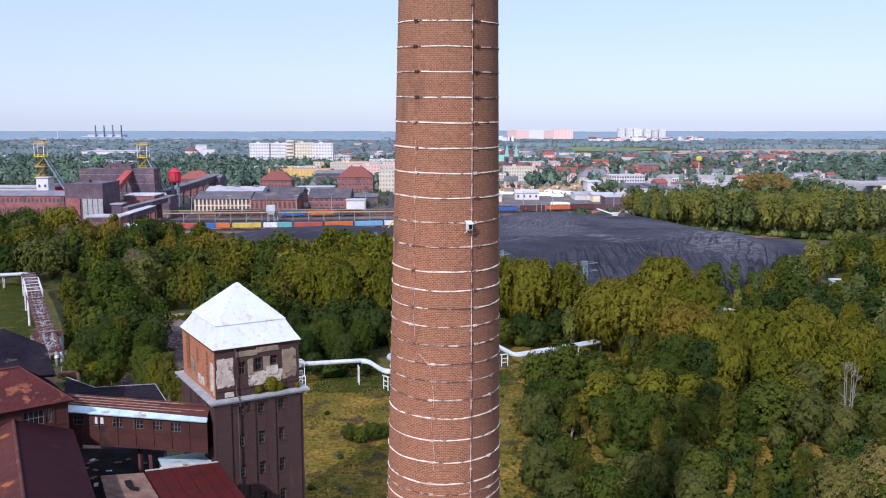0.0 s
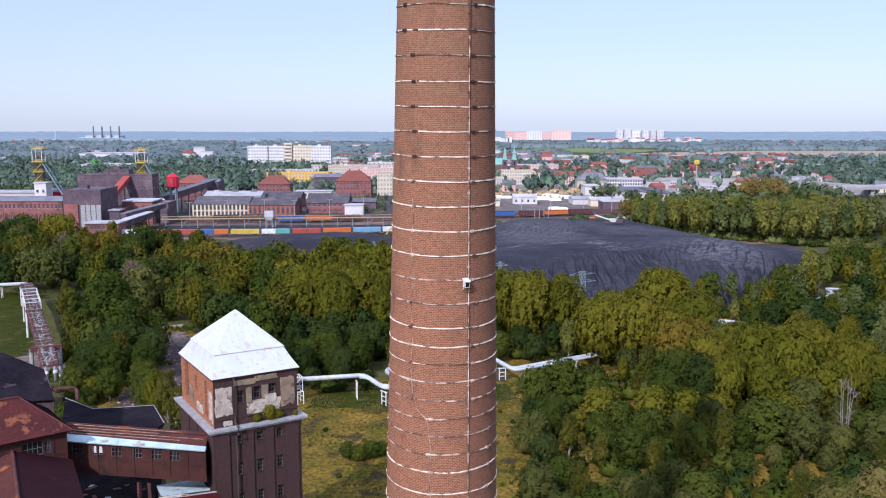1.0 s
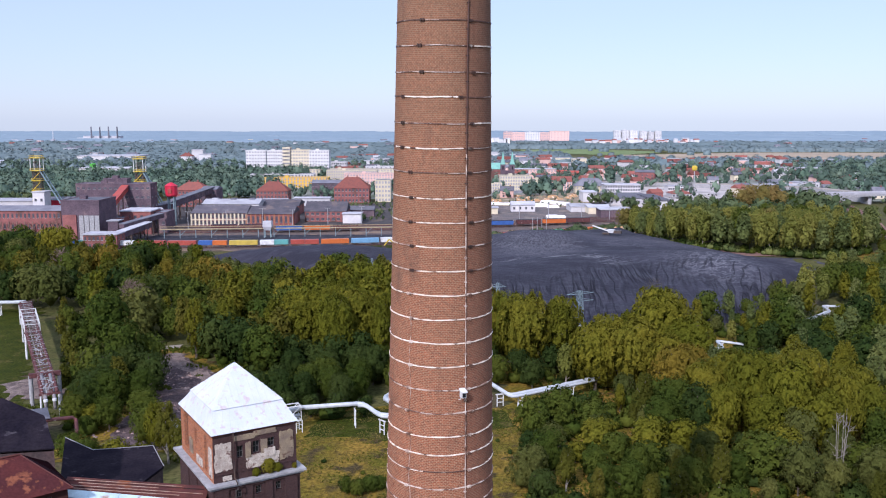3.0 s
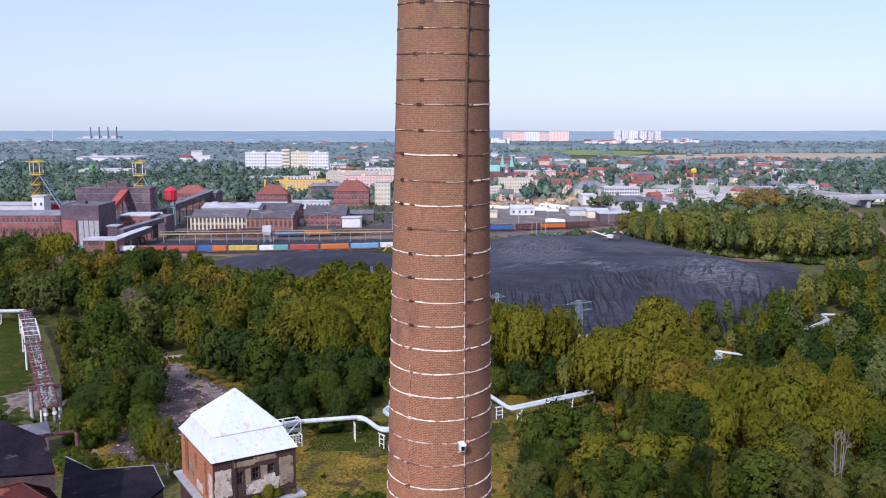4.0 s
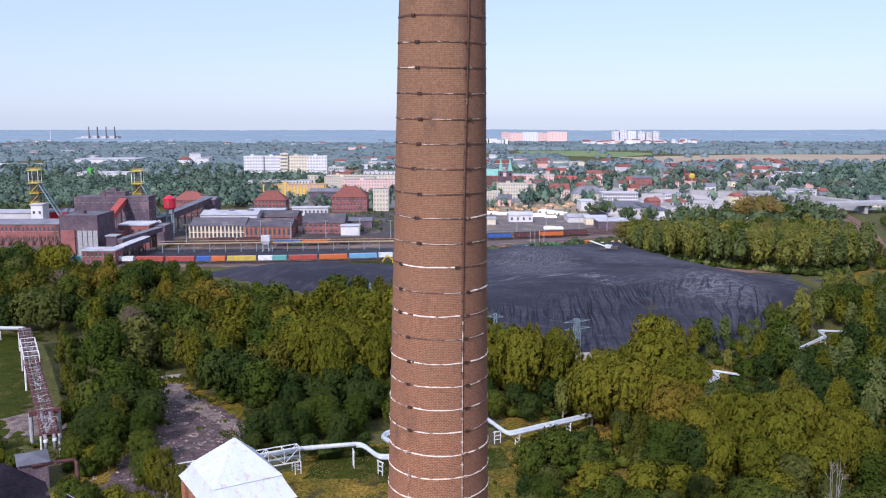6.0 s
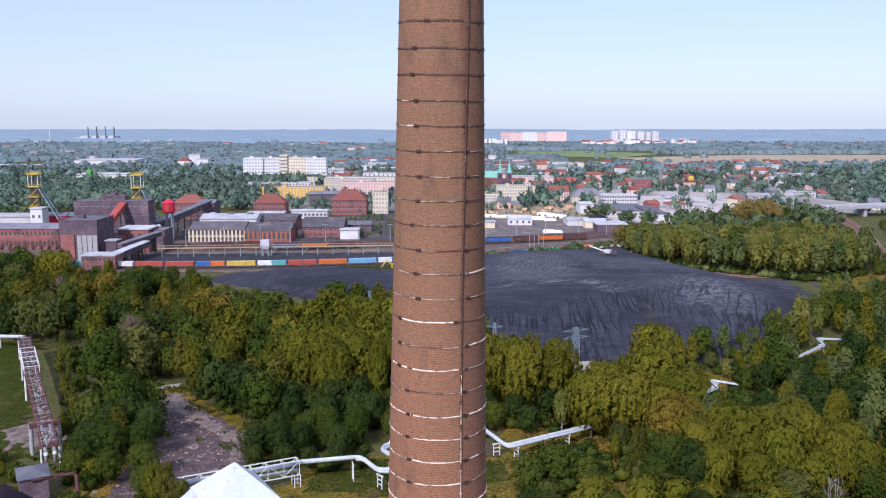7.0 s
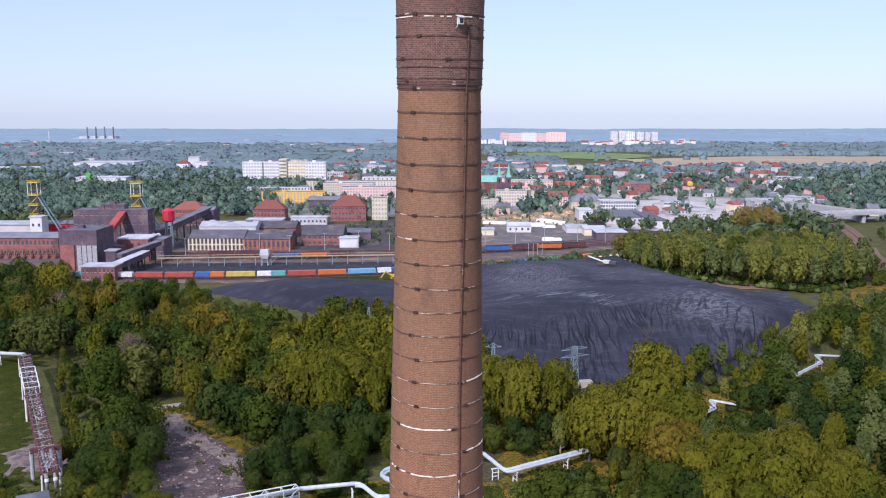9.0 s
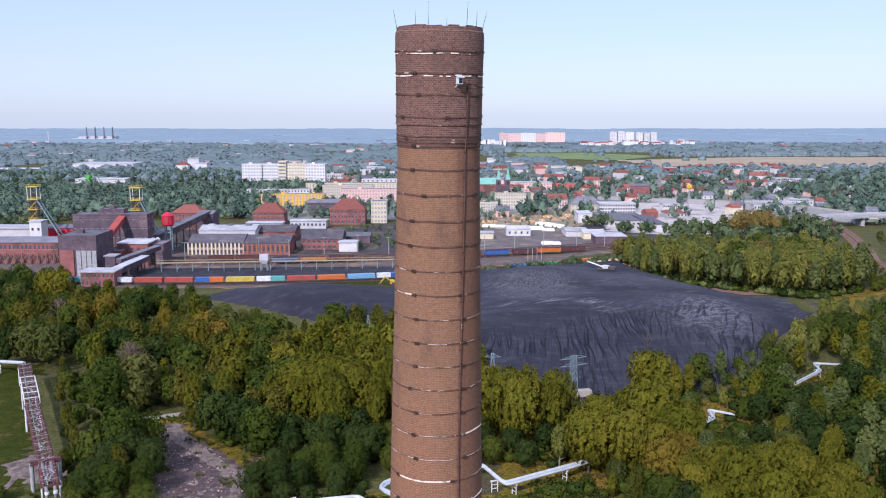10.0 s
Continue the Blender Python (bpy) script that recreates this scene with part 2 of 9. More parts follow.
M_YELSTEEL = material("yellow_steel", (0.55, 0.40, 0.03), (0.42, 0.29, 0.04), 1, 0.06, rough=0.5)
M_BLUESTEEL = material("grey_blue_steel", (0.20, 0.27, 0.29), (0.16, 0.2, 0.22), 1, 0.08, rough=0.5)
M_COAL = material("coal", (0.020, 0.019, 0.026), (0.036, 0.034, 0.043), 6, 0.4, rough=0.85, stain=(0.070, 0.066, 0.074), stain_size=5, stain_at=0.60, bump=0.5, spec=0.2)
def coal_material():
    """Black coal: fine grain, broad bands of grade, pale dust where it was scraped, a mound paled as if lit, and
    runnels blackened as if shaded.
    """
    m = bpy.data.materials.new("ploughed_coal")
    m.use_nodes = True
    n, l = m.node_tree.nodes, m.node_tree.links
    bsdf = n["Principled BSDF"]
    bsdf.inputs["Roughness"].default_value, bsdf.inputs["Specular IOR Level"].default_value = 0.8, 0.12
    geo = n.new("ShaderNodeNewGeometry")

    def grain(scale, turn=0, detail=5, warp=0.4):
        mp = n.new("ShaderNodeMapping")
        mp.inputs["Scale"].default_value = scale
        mp.inputs["Rotation"].default_value = (0, 0, radians(turn))
        l.new(geo.outputs["Position"], mp.inputs[0])
        t = n.new("ShaderNodeTexNoise")
        t.inputs["Scale"].default_value, t.inputs["Detail"].default_value, t.inputs["Distortion"].default_value = 1.0, detail, warp
        l.new(mp.outputs[0], t.inputs["Vector"])
        return t.outputs["Fac"]

    def ramp(sock, lo, hi, c=0.0, d=1.0):
        r = n.new("ShaderNodeMapRange")
        for i, v in enumerate((lo, hi, c, d)):
            r.inputs[i + 1].default_value = v
        l.new(sock, r.inputs[0])
        return r.outputs[0]

    def mix(fac, x, y):
        k = n.new("ShaderNodeMix")
        k.data_type = "RGBA"
        l.new(fac, k.inputs[0])
        for sock, v in ((k.inputs[6], x), (k.inputs[7], y)):
            if isinstance(v, tuple):
                sock.default_value = (*v, 1)
            else:
                l.new(v, sock)
        return k.outputs[2]

    def mark(name):
        at = n.new("ShaderNodeAttribute")
        at.attribute_name = name
        return at.outputs["Fac"]

    def times(p, q):
        k = n.new("ShaderNodeMath")
        k.operation = "MULTIPLY"
        for sock, v in ((k.inputs[0], p), (k.inputs[1], q)):
            if isinstance(v, float):
                sock.default_value = v
            else:
                l.new(v, sock)
        return k.outputs[0]

    def lines(u, v, su, sv, width, seed, detail=2):
        """Thin wandering lines where a stretched noise passes its middle."""
        com = n.new("ShaderNodeCombineXYZ")
        l.new(times(u, 1 / su), com.inputs[0])
        l.new(times(v, 1 / sv), com.inputs[1])
        com.inputs[2].default_value = seed
        t = n.new("ShaderNodeTexNoise")
        t.inputs["Scale"].default_value, t.inputs["Detail"].default_value = 1.0, detail
        l.new(com.outputs[0], t.inputs["Vector"])
        off = n.new("ShaderNodeMath")
        off.operation = "SUBTRACT"
        l.new(t.outputs["Fac"], off.inputs[0])
        off.inputs[1].default_value = 0.5
        ab = n.new("ShaderNodeMath")
        ab.operation = "ABSOLUTE"
        l.new(off.outputs[0], ab.inputs[0])
        return ramp(ab.outputs[0], 0.0, width, 1.0, 0.0)

    sep = n.new("ShaderNodeSeparateXYZ")
    l.new(geo.outputs["Position"], sep.inputs[0])
    down, y = mark("slide"), sep.outputs[1]
    run = times(lines(down, y, 3.2, 46.0, 0.045, 5.0), mark("near"))
    fine = times(lines(down, y, 1.7, 24.0, 0.05, 9.0), mark("near"))
    along = lines(mark("along"), mark("cross"), 34.0, 2.6, 0.030, 3.0)
    col = mix(ramp(grain((0.022, 0.06, 0.1), 16, 4), 0.38, 0.62), (0.022, 0.021, 0.030), (0.035, 0.033, 0.046))
    col = mix(ramp(grain((0.14, 0.30, 0.3), 20, 5), 0.52, 0.66, 0, 0.5), col, (0.058, 0.056, 0.070))
    col = mix(ramp(grain((1.1, 0.9, 1), 0, 3, 0), 0.52, 0.72, 0, 0.55), col, (0.018, 0.017, 0.024))
    # on the tipped mound this pale tone stands for its sunlit slope
    col = mix(times(mark("dust"), ramp(grain((1.3, 0.5, 1), -10, 4), 0.36, 0.62, 0.15, 1.0)), col, (0.098, 0.096, 0.110))
    col = mix(times(times(along, mark("deck")), ramp(grain((0.05, 0.09, 1), 30, 3), 0.45, 0.58)), col, (0.200, 0.197, 0.212))
    col = mix(times(lines(mark("cross"), mark("along"), 3.0, 5.0, 0.06, 21.0), mark("fan")), col, (0.150, 0.147, 0.162))
    col = mix(times(fine, 0.55), col, (0.070, 0.068, 0.082))
    # shade inside the sunk runnels is put into the colour
    col = mix(times(run, 0.9), col, (0.006, 0.005, 0.009))
    l.new(col, bsdf.inputs["Base Color"])
    deep = n.new("ShaderNodeMath")
    deep.operation = "SUBTRACT"
    l.new(grain((0.9, 0.5, 0.6), 0, 6), deep.inputs[0])
    l.new(times(run, 0.9), deep.inputs[1])
    bp = n.new("ShaderNodeBump")
    bp.inputs["Strength"].default_value, bp.inputs["Distance"].default_value = 0.9, 0.45
    l.new(deep.outputs[0], bp.inputs["Height"])
    l.new(bp.outputs[0], bsdf.inputs["Normal"])
    return m


M_COALYARD = coal_material()
M_CINDER = material("cinder_ground", (0.108, 0.077, 0.074), (0.064, 0.047, 0.048), 1.9, 0.5, stain=(0.205, 0.165, 0.150), stain_size=3.2, stain_at=0.585, spec=0.04)
M_BALLAST = material("track_bed", (0.14, 0.105, 0.09), (0.10, 0.08, 0.075), 4, 0.25, stain=(0.20, 0.14, 0.10), stain_size=9, spec=0.04)
M_EARTH = material("reddish_earth", (0.22, 0.13, 0.10), (0.16, 0.10, 0.085), 3, 0.25, spec=0.04)
M_CONCRETE = material("pale_slab", (0.34, 0.30, 0.255), (0.25, 0.22, 0.19), 3, 0.15, spec=0.04)
M_ASPHALT = material("asphalt", (0.078, 0.068, 0.066), (0.050, 0.046, 0.048), 6, 0.3, stain=(0.12, 0.095, 0.075), stain_size=14, spec=0.04)
M_GRASS = material("rough_grass", (0.088, 0.078, 0.010), (0.190, 0.118, 0.022), 6, 0.5, stain=(0.055, 0.040, 0.018), stain_size=4, stain_at=0.56, spec=0.04)
M_LAWN = material("green_grass", (0.024, 0.033, 0.004), (0.042, 0.046, 0.006), 4, 0.5, stain=(0.070, 0.060, 0.016), stain_size=5, stain_at=0.58, spec=0.04)
M_GROUND = material("ground_cover", (0.060, 0.064, 0.020), (0.092, 0.084, 0.032), 7, 0.4, stain=(0.075, 0.060, 0.035), stain_size=22, stain_at=0.55, spec=0.04)
M_FIELD = material("stubble_field", (0.34, 0.27, 0.19), (0.28, 0.22, 0.16), 60, 0.08, spec=0.04)
M_MEADOW = material("far_meadow", (0.17, 0.21, 0.09), (0.13, 0.17, 0.07), 70, 0.1, spec=0.04)
M_INSUL = material("white_pipe_jacket", (0.442, 0.459, 0.476), (0.340, 0.357, 0.374), 1.2, 0.08, rough=0.45, spec=0.5)
M_WHITESTEEL = material("white_steel", (0.66, 0.66, 0.66), (0.5, 0.49, 0.48), 1, 0.08, rough=0.5)
M_RUSTSTEEL = material("rusty_steel", (0.125, 0.050, 0.048), (0.075, 0.036, 0.038), 0.8, 0.2, rough=0.75, stain=(0.30, 0.24, 0.22), stain_size=0.9, stain_at=0.64, spec=0.1)
M_FARPANE = material("dark_far_pane", (0.075, 0.075, 0.09), (0.05, 0.05, 0.062), 2, rough=0.3, spec=0.3)
# paler grey panes keep the window grids of light-walled blocks faint
M_PALEPANE = material("pale_far_pane", (0.34, 0.33, 0.35), (0.24, 0.23, 0.26), 2, rough=0.4, spec=0.3)
M_TANSTEEL = material("tan_painted_steel", (0.36, 0.29, 0.16), (0.26, 0.20, 0.12), 2, 0.15, rough=0.6)
M_BARK = material("bark", (0.11, 0.09, 0.07), (0.07, 0.055, 0.045), 0.4, 0.2)
M_TWIG = material("brown_twig_bark", (0.20, 0.13, 0.105), (0.15, 0.10, 0.085), 0.5, 0.2)
M_BIRCH = material("pale_bark", (0.30, 0.26, 0.22), (0.19, 0.165, 0.14), 0.5, 0.2)


def leafy(name, a, b, size=5.0):
    return material(name, a, b, size, 0.2, rough=0.75, vary=0.17, island=True, translucent=0.32, spec=0.02, tone=0.22)


LEAF = {
    "poplar": leafy("poplar_leaves", (0.152, 0.142, 0.014), (0.112, 0.114, 0.012)),
    "green": leafy("green_leaves", (0.053, 0.074, 0.012), (0.070, 0.086, 0.013)),
    "dark": leafy("dark_leaves", (0.033, 0.053, 0.013), (0.043, 0.061, 0.014)),
    "willow": leafy("willow_leaves", (0.104, 0.110, 0.028), (0.083, 0.092, 0.022)),
    "gold": leafy("golden_leaves", (0.180, 0.132, 0.018), (0.145, 0.114, 0.016)),
    "olive": leafy("olive_leaves", (0.114, 0.108, 0.016), (0.090, 0.091, 0.014)),
    # these three leaf colours are paled for the haze over the far stand
    "aspen": leafy("hazed_aspen_leaves", (0.226, 0.222, 0.046), (0.176, 0.182, 0.040)),
    "ash": leafy("hazed_ash_leaves", (0.114, 0.140, 0.046), (0.138, 0.156, 0.046)),
    "amber": leafy("hazed_amber_leaves", (0.225, 0.165, 0.050), (0.180, 0.146, 0.046)),
    "tan": leafy("tan_willow_leaves", (0.205, 0.172, 0.048), (0.162, 0.140, 0.040)),
}
# haze is mixed into both leaf colours, less of it in the nearer edge wood
M_FARWOOD = material("hazed_far_woodland", (0.072, 0.110, 0.082), (0.102, 0.136, 0.096), 40, 0.12, vary=0.10, island=True, spec=0.0, tone=0.42)
M_EDGEWOOD = material("hazed_edge_woodland", (0.056, 0.080, 0.038), (0.080, 0.100, 0.046), 40, 0.12, vary=0.10, island=True, spec=0.0, tone=0.36)
# distance haze is painted into these two leaf colours: paler and bluer farther off
M_MIDWOOD = material("hazed_middle_woodland", (0.132, 0.172, 0.178), (0.162, 0.198, 0.198), 60, 0.12, vary=0.08, island=True, spec=0.0)
M_HAZEWOOD = material("hazed_distant_woodland", (0.190, 0.246, 0.288), (0.220, 0.272, 0.308), 200, 0.06, vary=0.08, island=True, spec=0.02)


# ---- building helpers ----
class Geo:
    """Collects corners and faces of one mesh."""

    def __init__(self):
        self.v, self.f = [], []

    def quad(self, *pts):
        k = len(self.v)
        self.v += [tuple(p) for p in pts]
        self.f.append(tuple(range(k, k + len(pts))))
        return self

    def box(self, x0, x1, y0, y1, z0, z1, m=None):
        k = len(self.v)
        pts = [Vector((x, y, z)) for z in (z0, z1) for x, y in ((x0, y0), (x1, y0), (x1, y1), (x0, y1))]
        self.v += [tuple(m @ p if m else p) for p in pts]
        self.f += [tuple(k + i for i in q) for q in ((3, 2, 1, 0), (4, 5, 6, 7), (0, 1, 5, 4), (1, 2, 6, 5), (2, 3, 7, 6), (3, 0, 4, 7))]
        return self

    def beam(self, a, b, w, h=None):
        """A square bar from a to b."""
        a, b = Vector(a), Vector(b)
        d = b - a
        q = d.to_track_quat("X", "Z").to_matrix().to_4x4()
        h = h or w
        return self.box(0, d.length, -w / 2, w / 2, -h / 2, h / 2, Matrix.Translation(a) @ q)

    def rings(self, rings, closed=False, cap=True):
        k, n = len(self.v), len(rings[0])
        for r in rings:
            self.v += [tuple(p) for p in r]
        for i in range(len(rings) - 1):
            for j in range(n):
                a, b = k + i * n + j, k + i * n + (j + 1) % n
                self.f.append((a, b, b + n, a + n))
        if cap:
            self.f.append(tuple(k + j for j in reversed(range(n))))
            self.f.append(tuple(k + (len(rings) - 1) * n + j for j in range(n)))
        return self

    def tube(self, pts, r, n=10):
        """A pipe through points, with mitred bends; r: one radius or one for each point."""
        pts = [Vector(p) for p in pts]
        rr = r if isinstance(r, (list, tuple)) else [r] * len(pts)
        rings = []
        for i, p in enumerate(pts):
            d = (pts[min(i + 1, len(pts) - 1)] - pts[max(i - 1, 0)]).normalized()
            q = d.to_track_quat("Z", "Y")
            rings.append([p + q @ Vector((rr[i] * math.cos(t), rr[i] * math.sin(t), 0)) for t in (2 * math.pi * j / n for j in range(n))])
        return self.rings(rings)

    def prism(self, outline, z0, z1):
        n = len(outline)
        lo, hi = [(x, y, z0) for x, y in outline], [(x, y, z1) for x, y in outline]
        return self.rings([lo, hi])

    def mesh(self, name, smooth=False):
        me = bpy.data.meshes.new(name)
        me.from_pydata(self.v, [], self.f)
        if smooth:
            me.shade_smooth()
        return me


def part(name, geo, mat, parent, label="", smooth=False, m=None):
    """One mesh object under a thing or a part. geo: a Geo or a mesh that alike parts share."""
    me = geo.mesh(name, smooth) if isinstance(geo, Geo) else geo
    if not me.materials:
        me.materials.append(mat)
    ob = new(name, me)
    ob.parent = parent
    if m is not None:
        ob.matrix_basis = m
    if label:
        ob["label"] = label
    return ob


def thing(name, label, category, group="", kind="", m=None):
    ob = new(name)
    ob.empty_display_size = 0.5
    if m is not None:
        ob.matrix_basis = m
    return tagged(ob, label, category, group, kind)


def solid(name, geo, mat, label, category, group="", kind="", smooth=False, m=None):
    """A thing of one mesh."""
    return tagged(part(name, geo, mat, None, "", smooth, m), label, category, group, kind)


def wall(geo, m, w, z0, z1, holes, depth):
    """A wall along the x of m, facing its -y, with real openings (x0, x1, z0, z1) and their reveals."""
    xs = sorted({0, w, *(h[0] for h in holes), *(h[1] for h in holes)})
    zs = sorted({z0, z1, *(h[2] for h in holes), *(h[3] for h in holes)})
    for a, b in zip(xs, xs[1:]):
        for c, d in zip(zs, zs[1:]):
            if not any(h[0] <= a and b <= h[1] and h[2] <= c and d <= h[3] for h in holes):
                geo.quad(*(m @ Vector(p) for p in ((a, 0, c), (b, 0, c), (b, 0, d), (a, 0, d))))
    for a, b, c, d in holes:
        for p, q in (((a, c), (b, c)), ((b, c), (b, d)), ((b, d), (a, d)), ((a, d), (a, c))):
            geo.quad(*(m @ Vector(t) for t in ((p[0], 0, p[1]), (p[0], depth, p[1]), (q[0], depth, q[1]), (q[0], 0, q[1]))))


def window_mesh(w, h, cols=2, rows=2, t=0.05):
    """Frame bars of a window, lower left corner at the origin, facing -y."""
    g = Geo()
    for i in range(cols + 1):
        x = (w - t) * i / cols
        g.box(x, x + t, 0, 0.05, 0, h)
    for j in range(rows + 1):
        z = (h - t) * j / rows
        g.box(0, w, 0.005, 0.045, z, z + t)
    return g


def window_in(parent, m, x0, x1, z0, z1, depth, cols=2, rows=3, frame_mat=None):
    """A window set back in its opening."""
    at = m @ Matrix.Translation((x0, depth - 0.08, z0))
    fr = part("window", window_mesh(x1 - x0, z1 - z0, cols, rows), frame_mat or M_WINFRAME, parent, m=at)
    g = Geo().box(0.01, x1 - x0 - 0.01, 0.02, 0.03, 0.01, z1 - z0 - 0.01)
    part("pane", g, M_GLASS, fr)
    return fr


# ---- chimney ----
chimney = thing("chimney", "tall round red-brown brick factory chimney with iron bands", "chimney", m=pose(-0.20, 46.77, 0.085))
chimney.rotation_euler = (0.036, math.atan(0.0087), 0)


def chim_r(z):
    return 2.985 - (z - 29) * 0.0222


CROWN = [(1.98, 73.30), (2.03, 73.40), (2.03, 73.55), (2.055, 73.58), (2.055, 73.74), (2.03, 73.76), (2.06, 73.82), (2.07, 74.4), (2.085, 74.47), (2.088, 75.6), (2.10, 77.0), (2.125, 77.8), (2.13, 78.5), (2.11, 78.75), (2.06, 78.80), (2.05, 78.96)]


def crown_r(z):
    return float(np.interp(z, [q for _, q in CROWN], [q for q, _ in CROWN]))


def skin_r(z):
    return chim_r(z) if z < 73.35 else crown_r(z)


def round_rings(profile, n=96):
    return [[(r * math.sin(2 * math.pi * j / n), -r * math.cos(2 * math.pi * j / n), z) for j in range(n)] for r, z in profile]


part("shaft", Geo().rings(round_rings([(chim_r(z), z) for z in np.linspace(-0.4, 73.42, 60)]), cap=False), M_CHIM, chimney, smooth=True)
part("crown", Geo().rings(round_rings(CROWN + [(1.66, 78.93), (1.62, 75.0)]), cap=False), M_CROWN, chimney, "darker sooty brick crown")
part("flue", Geo().rings(round_rings([(1.64, 76.0), (0.02, 75.9)]), cap=False), M_IRON, chimney)
rng = random.Random(4)
# crumbling bricks along the rim
for k in range(46):
    a = rng.uniform(0, 6.283)
    w, h = rng.uniform(0.10, 0.26), rng.uniform(0.03, 0.09)
    part("rim_brick", Geo().box(-w, w, 0, 0.13, -0.02, h), M_CROWN, chimney, m=Matrix.Rotation(a, 4, "Z") @ Matrix.Translation((0, -2.03, 78.95)))


def strap(g, z, r, a0=-math.pi, a1=math.pi, h=0.058, t=0.03):
    """A flat iron hoop, or a stretch of one, between two angles from the front."""
    n = max(4, int((a1 - a0) / (2 * math.pi) * 96))
    rings = []
    for j in range(n + 1):
        a = a0 + (a1 - a0) * j / n
        s, c = math.sin(a), -math.cos(a)
        dz = 0.012 * math.sin(5 * a + z * 3)
        rings.append([((r + q) * s, (r + q) * c, z + dz + k) for q, k in ((-0.01, -h / 2), (t, -h / 2), (t, h / 2), (-0.01, h / 2))])
    return g.rings(rings)


def band(z, h=0.058, t=0.03):
    return part("band", strap(Geo(), z, skin_r(z), h=h, t=t), M_BANDIRON, chimney)


def strokes(z, spans, mat, hoop, h=0.05):
    """Paint left on a strap between pairs of degrees: one worn ribbon for each span."""
    r = skin_r(z)
    for d0, d1 in spans:
        n = max(4, int((d1 - d0) / 2.2))
        k, rings = rng.uniform(0, 50), []
        for j in range(n + 1):
            a = radians(d0 + (d1 - d0) * j / n)
            s, c = math.sin(a), -math.cos(a)
            worn = noise.noise((a * 9, k, z))
            hh = h / 2 * (0.95 + 0.5 * worn) if worn > -0.42 else 0.003
            dz = 0.012 * math.sin(5 * a + z * 3) + 0.008 * noise.noise((a * 5, k + 9, z))
            rings.append([((r + q) * s, (r + q) * c, z + dz + e) for q, e in ((-0.01, -hh), (0.037, -hh), (0.037, hh), (-0.01, hh))])
        part("paint", Geo().rings(rings), mat, hoop, "chipped white paint")


clamp = Geo()
clamp.box(-0.16, 0.16, -0.06, 0.02, -0.09, 0.09)
clamp.box(-0.13, -0.07, -0.11, -0.05, -0.11, 0.11)
clamp.box(0.07, 0.13, -0.11, -0.05, -0.11, 0.11)
clamp.box(-0.22, 0.22, -0.09, -0.05, -0.025, 0.025)
clamp_pale, clamp_dark = clamp.mesh("clamp"), clamp.mesh("clamp")
clamp_pale.materials.append(M_WORNPAINT)
clamp_dark.materials.append(M_IRON)


def set_clamp(z, deg, pale, k=1.0):
    part("clamp", clamp_pale if pale else clamp_dark, None, chimney, m=Matrix.Rotation(radians(deg), 4, "Z") @ Matrix.Translation((0, -skin_r(z), z)) @ Matrix.Diagonal((0.62 * k, 0.8, 0.66 * k, 1)))


# straps painted white all round
LOW = [28.14 - 1.13 * i for i in range(24, -1, -1)] + [28.70, 29.28, 30.42, 31.58, 32.73, 33.67, 34.63, 35.52, 36.47, 37.42, 38.32, 39.22, 40.16, 41.38, 42.57, 43.76, 44.95, 46.14, 47.35, 48.54, 49.73, 50.90, 52.08]
for z in LOW:
    hoop = band(z, 0.05)
    if z == 38.32:
        strokes(z, ((-150, -18), (33, 200)), M_WHITEPAINT, hoop)
    elif z in (28.70, 35.52, 34.63):
        strokes(z, ((-150, -32), (-18, 5), (14, 120)), M_WORNPAINT, hoop)
    elif z > 48.4:
        strokes(z, ((-150, -58), (-30, 26)), M_WHITEPAINT, hoop)
        strokes(z, ((-56, -33), (38, 140)), M_WORNPAINT if z < 51.5 else M_WHITEPAINT, hoop)
    else:
        strokes(z, ((-160, 29), (30, 198)), M_WHITEPAINT if rng.random() < 0.8 else M_WORNPAINT, hoop, 0.056)
    pale = z < 47.5
    set_clamp(z, -36 + rng.uniform(-2, 2) if z > 36 else -13 + rng.uniform(-2, 2), pale)
    set_clamp(z, 31 + rng.uniform(-1, 3) if z > 36 else 52 + rng.uniform(-3, 3), pale)
# thinly painted straps: spans of dull paint, spans of bright paint
THIN = {53.30: (((-75, -40), (-22, 2), (6, 26), (36, 70)), ()), 54.46: (((34, 80),), ((-70, -40), (-32, 24))), 55.63: (((-75, 25),), ((34, 80),)), 56.88: (((38, 75),), ((-52, 17),)), 58.03: (((-75, 24), (38, 75)), ()), 59.25: (((-70, -32), (-22, 24)), ((38, 75),)),
        60.40: (((-28, -6),), ()), 61.60: (((-20, -4), (4, 12), (45, 75)), ()), 62.78: (((-65, -45), (-24, 20)), ()), 63.94: (((-60, -52), (-12, 12), (30, 60)), ()), 65.13: (((-62, -50), (-10, 14), (40, 70)), ()), 66.32: (((-66, -46),), ((-46, -30),)), 67.49: (((-60, -44), (-6, 4), (10, 18), (56, 75)), ())}
for z, (dull, bright) in THIN.items():
    hoop = band(z, 0.055)
    if dull:
        strokes(z, dull, M_WORNPAINT, hoop, 0.034)
    if bright:
        strokes(z, bright, M_WHITEPAINT, hoop, 0.062)
    set_clamp(z, (-30 if z > 57 else -50 if z > 53.4 else -38) + rng.uniform(-5, 5), False, 1.1)
    set_clamp(z, (18 if z == 56.88 else 34) + rng.uniform(-3, 3), False, 1.0)
for z in (68.70, 69.91, 71.15, 72.35, 73.48):
    band(z, 0.085)
    set_clamp(z, rng.choice((-38, -31, -22)) + rng.uniform(-4, 4), False, 1.15)
    set_clamp(z, 62 + rng.uniform(-4, 4), False, 1.15)
